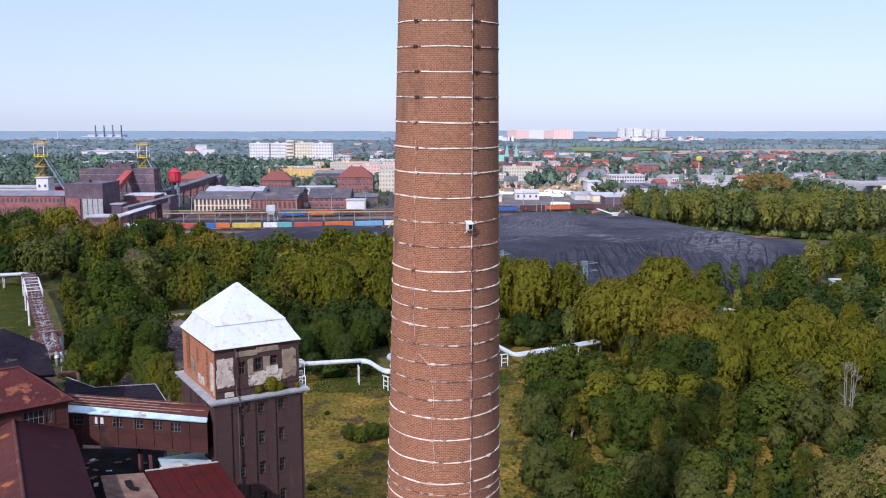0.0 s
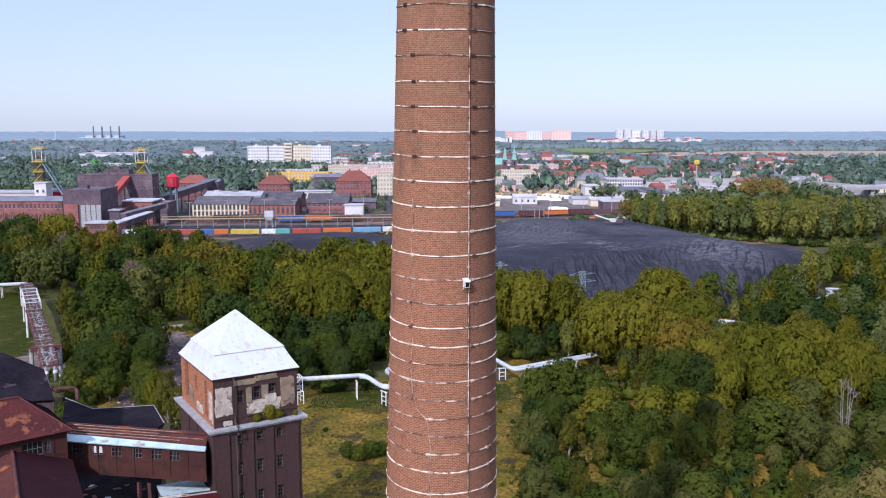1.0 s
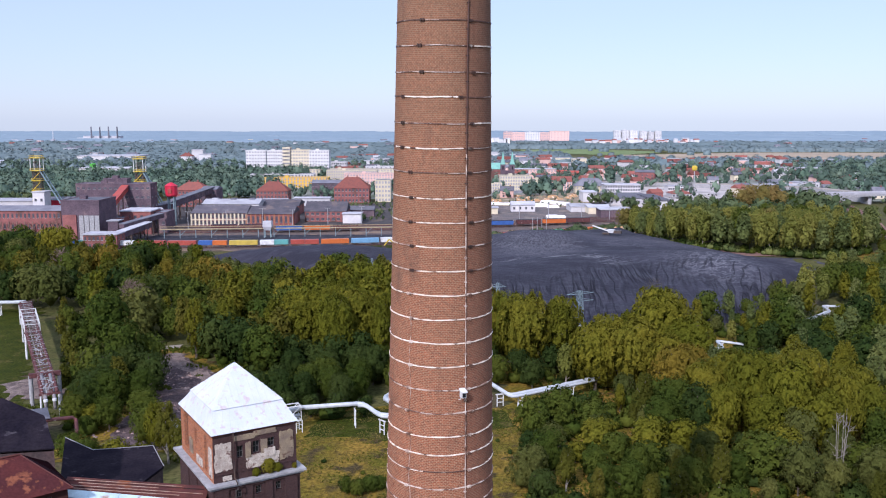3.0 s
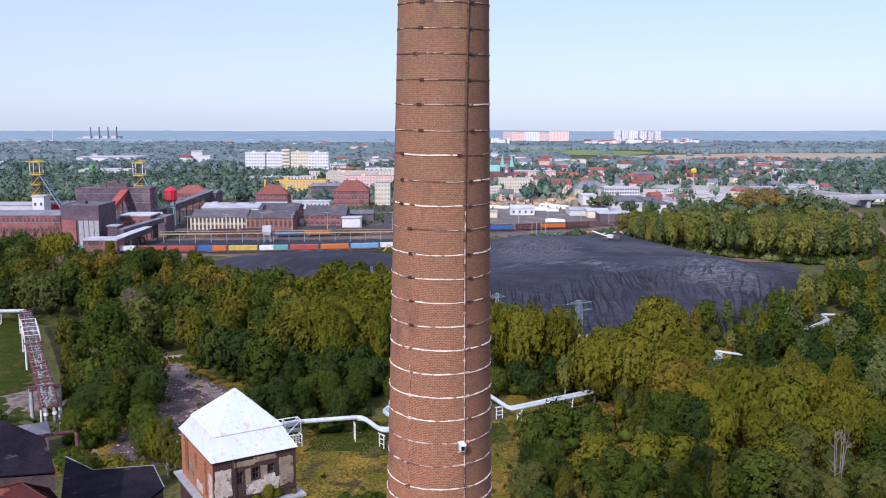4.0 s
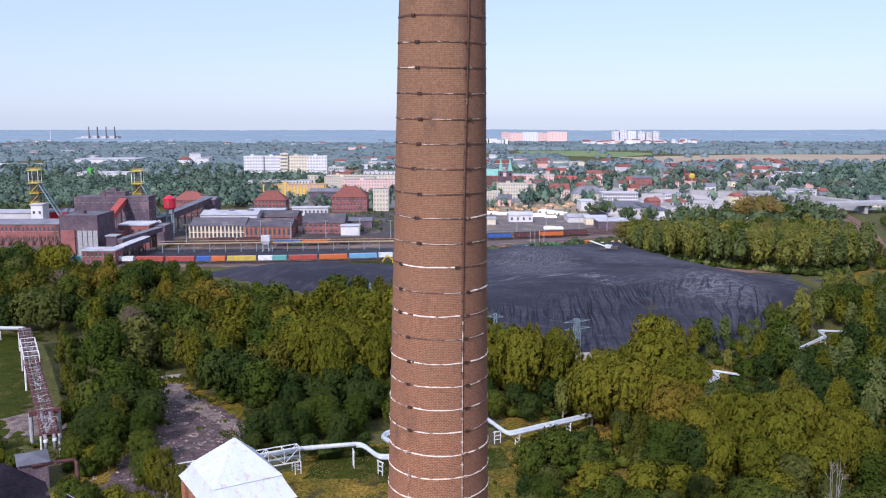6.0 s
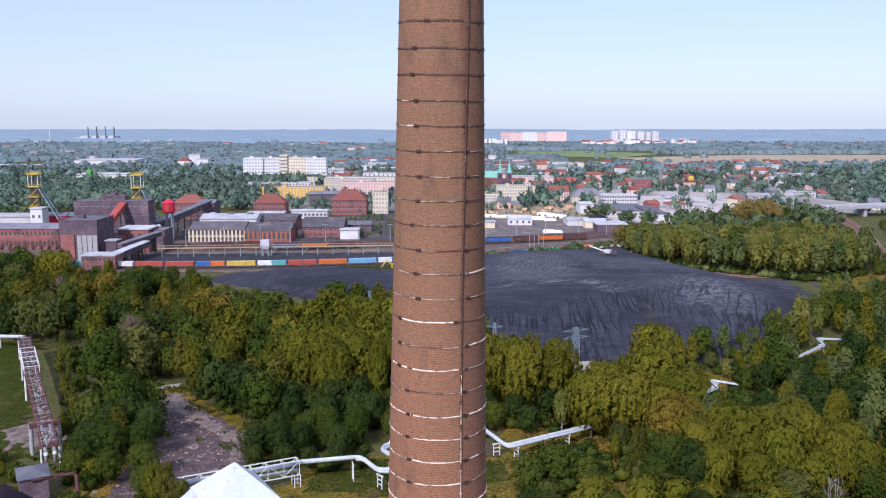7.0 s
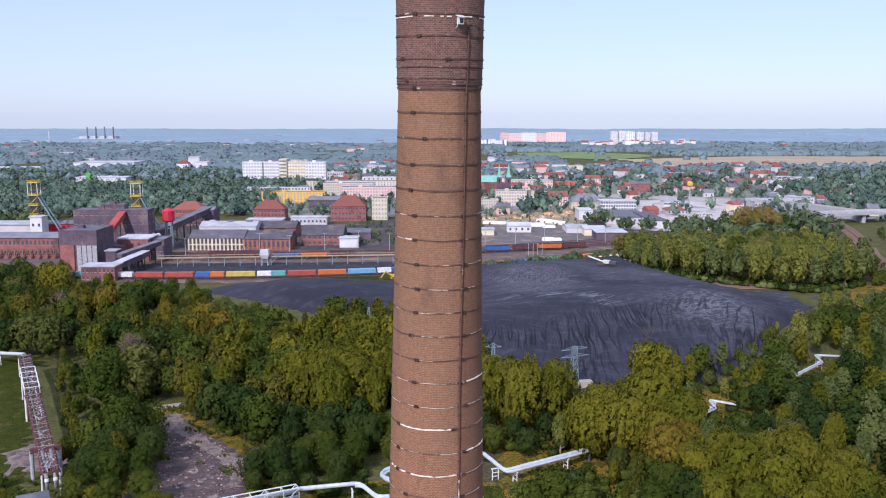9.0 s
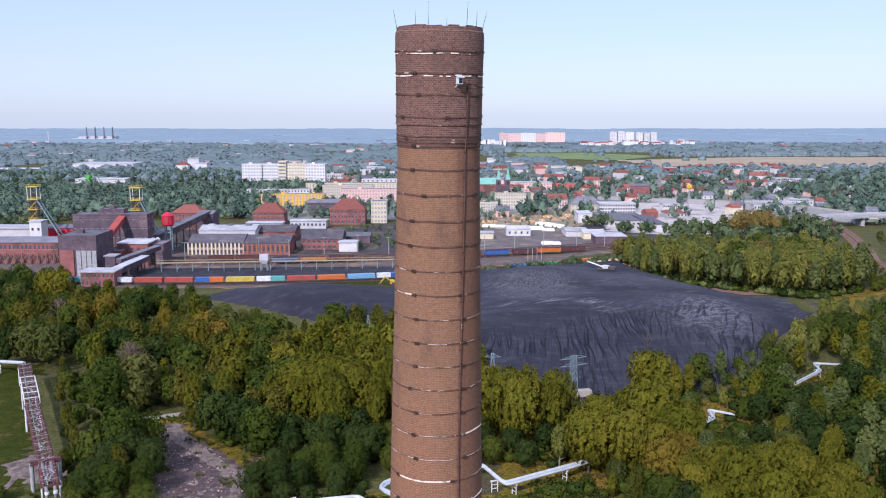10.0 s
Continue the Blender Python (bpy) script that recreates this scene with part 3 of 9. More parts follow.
hoops = {z: band(z, h, 0.035) for z, h in ((73.66, 0.05), (73.78, 0.06), (73.93, 0.045), (74.45, 0.04), (74.82, 0.075), (75.85, 0.075), (76.84, 0.06), (77.85, 0.06))}
for z, d in ((73.78, -48), (74.82, -55), (74.82, 10), (75.85, -27), (75.85, 60), (76.84, -33), (77.85, -6)):
    set_clamp(z, d, False, 1.1)
strokes(76.71, ((-80, -36), (-20, -8), (0, 4), (8, 14), (26, 44), (60, 74)), M_WHITEPAINT, hoops[76.84], 0.05)
strokes(77.73, ((-80, -68), (-46, -8), (-4, 8), (14, 24), (36, 42)), M_WHITEPAINT, hoops[77.85], 0.05)


# conductor with its holders, warning lamps, rods on the rim
def wire_at(z, off):
    a = radians(float(np.interp(z, (52, 60, 64, 71, 76), (26.4, 28.2, 30.8, 36.0, 38.2))))
    return (math.sin(a) * (skin_r(z) + off), -math.cos(a) * (skin_r(z) + off), z)


part("wire", Geo().tube([wire_at(z, 0.07) for z in np.linspace(0.5, 54.2, 30)], 0.026, 6), M_WORNPAINT, chimney, "pale painted conductor")
part("wire", Geo().tube([wire_at(z, 0.06) for z in (*np.linspace(54.2, 73.3, 14), 73.9, 74.6, 75.6, 76.4)], 0.034, 6), M_BANDIRON, chimney, "dark rusted iron conductor")
part("wire", Geo().tube([wire_at(76.4, 0.05), (math.sin(1.1) * 2.13, -math.cos(1.1) * 2.13, 76.25), (math.sin(1.5) * 2.13, -math.cos(1.5) * 2.13, 76.2)], 0.02, 5), M_BANDIRON, chimney)
part("wire", Geo().tube([(math.sin(a) * (chim_r(z) + 0.03), -math.cos(a) * (chim_r(z) + 0.03), z) for z, a in ((z, radians(np.interp(z, (31, 35.4, 36.2, 48), (-11, -13, -33, -36))) + 0.02 * math.sin(z * 2.1)) for z in np.linspace(30, 46.5, 40))], 0.011, 5), M_WORNPAINT, chimney, "thin pale cable")
for z in np.arange(2.4, 76, 1.2):
    x, y, _ = wire_at(z, 0.0)
    part("bracket", clamp_dark if z > 50 else clamp_pale, None, chimney, m=Matrix.Translation((x, y, z)) @ Matrix.Rotation(math.atan2(x, -y), 4, "Z") @ Matrix.Diagonal((0.36, 0.9, 0.32, 1)))
for z, a, r in ((42.45, radians(22), 2.68), (76.55, radians(23), 2.10)):
    lamp = part("flood_lamp", Geo().box(-0.19, 0.19, -0.55, -0.16, -0.30, 0.20), M_WHITESTEEL, chimney, "white boxed warning lamp on a bracket", m=Matrix.Rotation(a, 4, "Z") @ Matrix.Translation((0, -r, z)) @ Matrix.Diagonal((0.62, 0.7, 0.66, 1)))
    part("lens", Geo().box(-0.14, 0.14, -0.575, -0.54, -0.24, 0.10), M_GLASS, lamp)
    part("hood", Geo().rings([[(x, y, q + k) for x, y, q in ((-0.26, -0.68, 0.14), (0.26, -0.68, 0.14), (0.26, -0.1, 0.30), (-0.26, -0.1, 0.30))] for k in (0, 0.05)]), M_WHITESTEEL, lamp)
    for x in (-0.12, 0.12):
        part("arm", Geo().beam((x, -0.2, -0.1), (x, 0.05, -0.1), 0.05), M_STEEL, lamp)
    part("strut", Geo().tube([(-0.24, -0.5, -0.15), (-0.26, -0.42, -0.42), (-0.2, 0, -0.55)], 0.03, 6), M_WHITESTEEL, lamp)
for a, out, h in ((-84, 0.16, 0.8), (-15, 0.0, 1.05), (37, 0.06, 1.05), (86, 0.18, 0.75), (120, 0.05, 0.85), (170, 0.02, 0.6), (215, 0.05, 0.9)):
    s, c = math.sin(radians(a)), -math.cos(radians(a))
    part("lightning_rod", Geo().tube([(2.04 * s, 2.04 * c, 78.6), (2.06 * s, 2.06 * c, 79.0), ((2.06 + out) * s, (2.06 + out) * c, 79.0 + h)], [0.020, 0.015, 0.007], 6), M_STEEL, chimney)

# ---- water tower with a white roof ----
TOWER = pose(-20.7, 87.9, 0, 0, 0, 31.0) @ Matrix.Diagonal((1, 1.33, 1, 1))  # deeper than wide
tower = thing("brick_tower", "dark brick tower with a white tented sheet roof", "tower", m=TOWER)
A = 4.42
face = lambda k, a: Matrix.Rotation(radians(90 * k), 4, "Z") @ Matrix.Translation((-a, -a, 0))
front = face(0, A)
cols = (0.29, 0.515, 0.745)
rows = ((20.05, 0.85), (17.1, 1.25), (14.0, 1.25), (10.8, 1.25), (7.6, 1.25), (4.4, 1.25))
holes = [(2 * A * c - 0.31, 2 * A * c + 0.31, z - h / 2, z + h / 2) for c in cols for z, h in rows]
g = Geo()
wall(g, front, 2 * A, 0, 21.2, holes, 0.3)
for k in (1, 2, 3):
    f = face(k, A)
    wall(g, f, 2 * A, 0, 21.2, holes if k == 2 else [], 0.3)
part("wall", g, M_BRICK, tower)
# pilaster strips beside the window bays
for c in (0.10, 0.40, 0.63, 0.89):
    w = 0.72 if 0.2 < c < 0.8 else 1.3
    part("pilaster", Geo().box(2 * A * c - w / 2, 2 * A * c + w / 2, -0.10, 0.02, 0, 20.9), M_BRICK, tower, m=front)
for c in (0.25, 0.5, 0.75):
    part("pilaster", Geo().box(2 * A * c - 0.5, 2 * A * c + 0.5, -0.10, 0.02, 0, 20.9), M_BRICK, tower, m=face(3, A))
part("cornice", Geo().box(0, 2 * A, -0.13, 0.02, 20.75, 21.2), M_BRICK, tower, m=front)
for i, (x0, x1, z0, z1) in enumerate(holes):
    window_in(tower, front, x0, x1, z0, z1, 0.3, 2, 2 if z1 - z0 < 1 else 3)
    part("sill", Geo().box(x0 - 0.08, x1 + 0.08, -0.05, 0.1, z0 - 0.09, z0), M_BRICK, tower, m=front)
part("ledge", Geo().box(-4.95, 4.95, -4.78, 4.78, 21.2, 21.42).box(-4.75, 4.75, -4.62, 4.62, 20.97, 21.2), M_LEDGE, tower, "pale concrete ledge")
U = 4.2
up_front, up_left = face(0, U), face(3, U)
uh = [(2.35, 3.0, 23.5, 24.75), (3.95, 4.65, 23.7, 24.95), (5.5, 6.2, 24.1, 25.0)]
g = Geo()
wall(g, up_front, 2 * U, 21.4, 26.35, uh, 0.3)
for k in (1, 2):
    wall(g, face(k, U), 2 * U, 21.4, 26.35, [], 0.3)
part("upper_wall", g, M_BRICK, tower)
for h in uh:
    window_in(tower, up_front, *h, 0.3, 2, 2)
lh = [(1.0, 2.0, 22.2, 25.9), (3.8, 4.4, 23.7, 25.3), (6.3, 6.9, 21.9, 25.6)]
g = Geo()
wall(g, up_left, 2 * U, 21.4, 26.35, lh, 0.35)
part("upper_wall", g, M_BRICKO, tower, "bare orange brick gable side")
for x0, x1, z0, z1 in lh:
    part("boarding", Geo().box(x0, x1, 0.3, 0.36, z0, z1), M_RUSTWALL, tower, m=up_left)


def patch(m, cx, cz, w, h, seed, off=-0.03):
    """A ragged sheet of plaster left on a wall."""
    r = random.Random(seed)
    n = 60
    ring = []
    for i in range(n):
        a = 2 * math.pi * i / n
        s, c = math.sin(a), math.cos(a)
        k = 1 / max(abs(s), abs(c))
        k *= 0.95 + 0.12 * noise.noise((c * 1.3, s * 1.3, seed)) + 0.10 * noise.noise((c * 4, s * 4, seed + 9)) + r.uniform(-0.025, 0.025)
        ring.append((cx + c * k * w / 2, cz + s * k * h / 2))
    return Geo().rings([[m @ Vector((x, o, z)) for x, z in ring] for o in (0.01, off)])


M_OCHRE = material("ochre_plaster", (0.27, 0.21, 0.135), (0.17, 0.125, 0.095), 0.9, 0.2, stain=(0.12, 0.07, 0.05), stain_size=0.6, stain_at=0.58)
for m, cx, cz, w, h, sd, mt in ((up_front, 0.98, 23.9, 1.75, 2.9, 1, M_PLASTER), (up_front, 4.9, 22.95, 3.5, 1.35, 2, M_PLASTER), (up_front, 3.1, 25.55, 2.2, 0.55, 3, M_OCHRE), (up_front, 5.2, 25.75, 2.4, 0.5, 6, M_OCHRE), (up_front, 7.35, 24.0, 1.5, 3.0, 4, M_OCHRE), (up_front, 5.05, 24.3, 0.7, 1.5, 7, M_OCHRE), (up_front, 3.45, 24.2, 0.55, 1.6, 13, M_OCHRE), (up_front, 5.6, 23.6, 1.2, 0.9, 12, M_PLASTER),
                                (up_left, 7.75, 23.3, 0.8, 3.0, 5, M_PLASTER), (up_left, 5.0, 22.3, 1.6, 0.9, 8, M_PLASTER), (up_front, 1.3, 21.75, 0.9, 0.5, 9, M_PLASTER), (up_left, 2.9, 23.0, 0.9, 1.6, 10, M_OCHRE)):
    part("plaster_patch", patch(m, cx, cz, w, h, sd, -0.03 - 0.006 * sd), mt, tower, "flaking pale plaster")
part("plinth_band", Geo().box(0, 2 * U, -0.06, 0.02, 22.15, 22.3).box(0, 2 * U, -0.06, 0.02, 26.0, 26.35), M_BRICK, tower, m=up_front)
part("drainpipe", Geo().tube([(1.95, -0.2, 26.3), (1.95, -0.2, 21.8), (1.95, -0.9, 21.5), (1.95, -0.9, 20.9), (1.95, -0.45, 20.6), (1.95, -0.45, 0.2)], 0.07, 8), M_STEEL, tower, m=up_front)
E0 = 4.40
SKIRT = ((E0, E0, 26.28), (3.95, 3.66, 27.1), (3.5, 2.9, 28.1))
PEAK, TOP = (3.58, 2.98, 28.08), 31.45
rect = lambda a, b, z: [(-a, -b, z), (a, -b, z), (a, b, z), (-a, b, z)]
roof = part("roof", Geo().rings([rect(E0 - 0.1, E0 - 0.1, 26.2)] + [rect(*q) for q in SKIRT], cap=False), M_WHITEROOF, tower, "white painted sheet roof")
part("roof_peak", Geo().rings([rect(*PEAK), rect(PEAK[0], PEAK[1], 28.13), rect(0.1, 0.1, TOP)]), M_WHITEROOF, roof)


def on_side(k, along, out, z):
    """A point over one of the four sides of the roof."""
    return ((along, -out, z), (out, along, z), (-along, out, z), (-out, -along, z))[k]


for k in range(4):
    for i in range(-5, 6):
        f = i / 5.4
        width = lambda q: (q[0], q[1]) if k % 2 == 0 else (q[1], q[0])
        (a, b), u = width(PEAK), 1 - abs(f)
        if u > 0.08:
            part("roof_seam", Geo().beam(on_side(k, f * a, b + 0.004, 28.14), on_side(k, f * a, b * (1 - u) + 0.1, 28.14 + u * (TOP - 28.15)), 0.012, 0.012), M_WHITEROOF, roof)
        pts = [on_side(k, f * width(q)[0], width(q)[1] + 0.004, q[2] + 0.012) for q in SKIRT]
        part("roof_seam", Geo().beam(pts[0], pts[1], 0.010).beam(pts[1], pts[2], 0.010), M_WHITEROOF, roof)
part("soffit", Geo().box(-E0 + 0.1, E0 - 0.1, -E0 + 0.1, E0 - 0.1, 26.05, 26.2), M_RUSTWALL, tower)


# ---- works buildings beside the tower ----
def sheet_roof(name, parent, a, b, c, d, mat, ribs=0.0, t=0.12, label=""):
    """A roof slope with corners a, b along the eave and c, d along the top; ribs: spacing of standing seams up the slope."""
    a, b, c, d = (Vector(p) for p in (a, b, c, d))
    nrm = (b - a).cross(d - a).normalized()
    if nrm.z < 0:
        nrm = -nrm
    ob = part(name, Geo().rings([[a - nrm * t, b - nrm * t, c - nrm * t, d - nrm * t], [a, b, c, d]]), mat, parent, label)
    if ribs:
        n = int((b - a).length / ribs)
        g = Geo()
        for i in range(1, n):
            u = i / n
            g.beam(a.lerp(b, u) + nrm * 0.02, d.lerp(c, u) + nrm * 0.02, 0.05)
        part("seam", g, mat, ob)
    return ob


# covered bridge from the works to the tower
bridge = thing("conveyor_gallery", "rust-brown sheet-clad conveyor gallery with small windows", "gallery")
L, R = Vector((-35.6, 80.0, 17.7)), Vector((-22.3, 80.6, 16.45))
bx = (R - L).normalized()
by = Vector((-bx.y, bx.x, 0)).normalized()
bm4 = Matrix(((bx.x, by.x, 0, L.x), (bx.y, by.y, 0, L.y), (bx.z, 0, 1, L.z), (0, 0, 0, 1)))
gl = (R - L).length
gh = [(x, x + 0.95, 1.75, 2.65) for x in (1.0, 2.85, 4.6, 6.5, 8.3, 10.0)]
g = Geo()
wall(g, bm4, gl, 0.0, 3.05, gh, 0.12)
wall(g, bm4 @ Matrix.Translation((gl, 3.4, 0)) @ Matrix.Rotation(math.pi, 4, "Z"), gl, 0.0, 3.05, [], 0.12)
g.box(0, gl, 0.05, 3.35, -0.15, 0.02, bm4)
part("wall", g, M_RUSTWALL, bridge)
for i in range(9):
    x = gl * i / 8
    part("post", Geo().box(x - 0.07, x + 0.07, -0.07, 0.0, -0.1, 2.98, bm4), M_RUSTWALL, bridge)
part("rail", Geo().box(0, gl, -0.055, 0.0, 1.4, 1.52, bm4).box(0, gl, -0.08, 0.0, -0.12, 0.1, bm4), M_RUSTWALL, bridge)
for i, h in enumerate(gh):
    window_in(bridge, bm4, *h, 0.12, 3, 2)
    if i == 1:
        part("pane", Geo().box(h[0] + 0.05, h[0] + 0.4, 0.02, 0.03, h[2] + 0.1, h[3] - 0.1).box(h[0] + 0.55, h[1] - 0.05, 0.02, 0.03, h[2] + 0.1, h[3] - 0.1), M_WHITEWALL, bridge, "whitened pane", m=bm4)
sheet_roof("roof", bridge, *(bm4 @ Vector(p) for p in ((-0.2, -0.35, 3.08), (gl + 0.1, -0.35, 3.08), (gl + 0.1, 0.22, 3.31), (-0.2, 0.62, 3.46))), M_BLUESHEET, 2.6, label="pale blue sheet eave")
sheet_roof("roof", bridge, *(bm4 @ Vector(p) for p in ((-0.2, 0.12, 3.24), (gl, 0.12, 3.24), (gl, 2.3, 3.95), (-0.2, 2.3, 3.95))), M_RUST, label="rusty corrugated roof")
for k in range(9):
    u = 0.22 + k * 0.092
    part("roof_lath", Geo().beam(bm4 @ Vector((0.1 + 0.5 * (k % 3), 0.15 + 2.1 * u, 3.285 + 0.685 * u)), bm4 @ Vector((gl * (0.97 - 0.16 * (k % 3)), 0.15 + 2.1 * u, 3.285 + 0.685 * u)), 0.10, 0.05), (M_RUST, M_CORRODED, M_RUSTWALL, M_CORRODED)[k % 4], bridge)
sheet_roof("roof", bridge, *(bm4 @ Vector(p) for p in ((-0.2, 3.6, 3.1), (gl, 3.6, 3.1), (gl, 2.3, 3.94), (-0.2, 2.3, 3.94))), M_BLACKROOF)
for x in (6.6, 7.5):
    part("support", Geo().beam(bm4 @ Vector((x, 1.6, 0)), (L.lerp(R, 0.53).x + (x - 7.05) * 1.6, L.y + 2, 0), 0.32), M_RUSTSTEEL, bridge)

# hipped house at the gallery's other end
hip = thing("transfer_house", "rusty red hipped transfer house with window strip", "building")
c0 = Vector((-34.1, 78.0, 0))
hd = Vector((-4.2, -3.4, 0)).normalized()
hm = Matrix(((-hd.x, hd.y, 0, c0.x + hd.x * 9), (-hd.y, -hd.x, 0, c0.y + hd.y * 9), (0, 0, 1, 0), (0, 0, 0, 1)))
hh = [(5.2, 6.9, 20.6, 21.9), (7.05, 7.6, 20.6, 21.9)]
g = Geo()
g.quad(*(hm @ Vector(p) for p in ((-9, 0, 0), (0, 0, 0), (0, 0, 22.5), (-9, 0, 22.5))))
wall(g, hm, 9, 0, 22.5, hh, 0.2)
g.quad(*(hm @ Vector(p) for p in ((9, 0, 0), (9, 7.2, 0), (9, 7.2, 22.5), (9, 0, 22.5))))
g.quad(*(hm @ Vector(p) for p in ((9, 7.2, 0), (-9, 7.2, 0), (-9, 7.2, 22.5), (9, 7.2, 22.5))))
g.quad(*(hm @ Vector(p) for p in ((-9, 7.2, 0), (-9, 0, 0), (-9, 0, 22.5), (-9, 7.2, 22.5))))
part("wall", g, M_RUSTWALL, hip)
for x in (0.1, 2.6, 5.0, 7.75, 8.9):
    part("post", Geo().box(x - 0.07, x + 0.07, -0.06, 0, 0, 22.4), M_RUSTWALL, hip, m=hm)
part("rail", Geo().box(0, 9, -0.05, 0, 20.3, 20.42).box(0, 9, -0.05, 0, 19.4, 19.5), M_RUSTWALL, hip, m=hm)
for h in hh:
    window_in(hip, hm, *h, 0.2, 4, 2)
e = [hm @ Vector(p) for p in ((-9.4, -0.5, 22.45), (9.4, -0.5, 22.45), (9.4, 7.7, 22.45), (-9.4, 7.7, 22.45))]
t0, t1 = hm @ Vector((-6.0, 3.6, 25.2)), hm @ Vector((6.0, 3.6, 25.2))
sheet_roof("roof", hip, e[0], e[1], t1, t0, M_HIPROOF, label="rust-stained sheet roof")
sheet_roof("roof", hip, e[1], e[2], t1, t1 + Vector((0, 0.01, 0)), M_MAROON, 0.4)
part("ridge_cap", Geo().tube([t0 + Vector((0, 0, 0.03)), t0.lerp(t1, 0.6) + Vector((0, 0, 0.1)), t1 + Vector((0, 0, 0.04))], 0.10, 8), M_RUST, hip, "patched rusty ridge cap")
part("hip_cap", Geo().tube([t1, e[1]], 0.07, 6), M_RUST, hip)
sheet_roof("roof", hip, e[2], e[3], t0, t1, M_RUST)
sheet_roof("roof", hip, e[3], e[0], t0, t0 + Vector((0, 0.01, 0)), M_RUST)

# long gabled hall that runs towards the viewer
hall = thing("works_hall", "brick works hall with a maroon and rust sheet roof", "building")
ra, rb = Vector((-38.2, 76.0, 21.5)), Vector((-24.6, 50.0, 21.5))
dv = (rb - ra).normalized()
sv = Vector((-dv.y, dv.x, 0))
if sv.x < 0:
    sv = -sv
ea, eb = ra + sv * 4.9 + Vector((0, 0, -2.0)), rb + sv * 4.9 + Vector((0, 0, -2.0))
fa, fb = ra - sv * 4.9 + Vector((0, 0, -2.0)), rb - sv * 4.9 + Vector((0, 0, -2.0))
sheet_roof("roof", hall, ea, eb, rb, ra, M_MAROON, label="maroon sheet slope")
sheet_roof("roof", hall, fa, fb, rb, ra, M_RUST, 0.3, label="rusty corrugated slope")
part("ridge", Geo().tube([ra, rb], 0.14, 8), M_RUST, hall)
g = Geo()
for p, q in ((ea, eb), (eb, fb), (fb, fa), (fa, ea)):
    i0, i1 = p.lerp((ra + rb) / 2, 0.04), q.lerp((ra + rb) / 2, 0.04)
    g.quad((i0.x, i0.y, 0), (i1.x, i1.y, 0), (i1.x, i1.y, 19.4), (i0.x, i0.y, 19.4))
for p, q, r in ((ea, fa, ra), (eb, fb, rb)):
    g.quad((p.x, p.y, 19.38), (q.x, q.y, 19.38), (r.x, r.y, 21.4))
part("wall", g, M_BRICK, hall)

# tarred workshop behind, its gabled part and its flat part
shop = thing("tarred_workshop", "old workshop with black tarred roofs", "building")
sheet_roof("roof", shop, (-47.6, 91.5, 20.6), (-41.6, 92.6, 20.6), (-45.1, 98.2, 22.4), (-51.0, 100.6, 23.75), M_BLACKROOF)
sheet_roof("roof", shop, (-47.6, 91.5, 20.6), (-58, 97, 20.0), (-58, 101, 21), (-51.0, 100.6, 23.75), M_BLACKROOF)
g = Geo()
g.prism([(-57.5, 97), (-47.5, 91.8), (-41.8, 92.8), (-45.2, 98.0), (-50.8, 100.3)], 0, 20.2)
g.quad((-41.8, 92.8, 20.2), (-45.2, 98.0, 20.2), (-45.2, 98.0, 22.25), (-41.8, 92.8, 20.45))
g.quad((-45.2, 98.0, 20.2), (-50.8, 100.3, 20.2), (-50.8, 100.3, 23.6), (-45.2, 98.0, 22.25))
part("wall", g, M_SOOTBRICK, shop)
low_shop = thing("low_tarred_shed", "low shed with a flat black tarred roof and pale edging", "building")
out = [(-49.8, 114.0), (-44.3, 109.4), (-37.1, 110.9), (-33.6, 104.0), (-36, 92.2), (-44, 98.5)]
part("roof", Geo().prism(out, 13.7, 14.0), M_BLACKROOF, low_shop)
part("wall", Geo().prism([(x * 0.98 - 0.8, y * 0.985 + 1.5) for x, y in out], 0, 13.72), M_SOOTBRICK, low_shop)
for a, b in zip(out[:3], out[1:4]):
    part("flashing", Geo().beam((*a, 14.03), (*b, 14.03), 0.07), M_LEDGE, low_shop)

# lower roofs under the gallery
red_shed = thing("red_roofed_shed", "low shed with a flat red sheet roof", "building")
out = [(-26.2, 74.6), (-20.3, 76.7), (-13.1, 63.4), (-19.8, 63.2)]
part("roof", Geo().prism(out, 16.8, 17.0), M_REDSHEET, red_shed)
for u in (0.15, 0.33, 0.52, 0.7, 0.88):
    part("roof_seam", Geo().beam(Vector((*out[0], 17.02)).lerp(Vector((*out[1], 17.02)), u), Vector((*out[3], 17.02)).lerp(Vector((*out[2], 17.02)), u), 0.05, 0.04), M_REDSHEET, red_shed)
part("wall", Geo().prism([(x * 0.99 - 0.2, y * 0.99 + 0.7) for x, y in out], 0, 16.82), M_SOOTBRICK, red_shed)
part("flashing", Geo().beam((*out[0], 17.03), (*out[1], 17.03), 0.16, 0.08), M_LEDGE, red_shed)
part("rubble", Geo().prism([(-25.0, 74.9), (-23.6, 75.5), (-22.4, 75.8), (-22.9, 76.05), (-24.2, 75.7), (-25.1, 75.3)], 17.0, 17.12), M_PLASTER, red_shed, "white rubble on the roof edge")
corr = thing("corrugated_shed", "shed with a pale rusted corrugated roof", "building")
sheet_roof("roof", corr, (-26.3, 74.5, 16.9), (-19.9, 63.2, 16.9), (-24.4, 62.6, 17.1), (-29.6, 73.3, 17.1), material("corrugated_pale", (0.20, 0.13, 0.095), (0.135, 0.075, 0.058), 1.2, 0.2, rough=0.6, stain=(0.13, 0.07, 0.06), stain_size=1.8), 0.28)
part("wall", Geo().prism([(-26.5, 74.2), (-20.2, 63.3), (-24.3, 62.8), (-29.4, 73.1)], 0, 16.75), M_SOOTBRICK, corr)
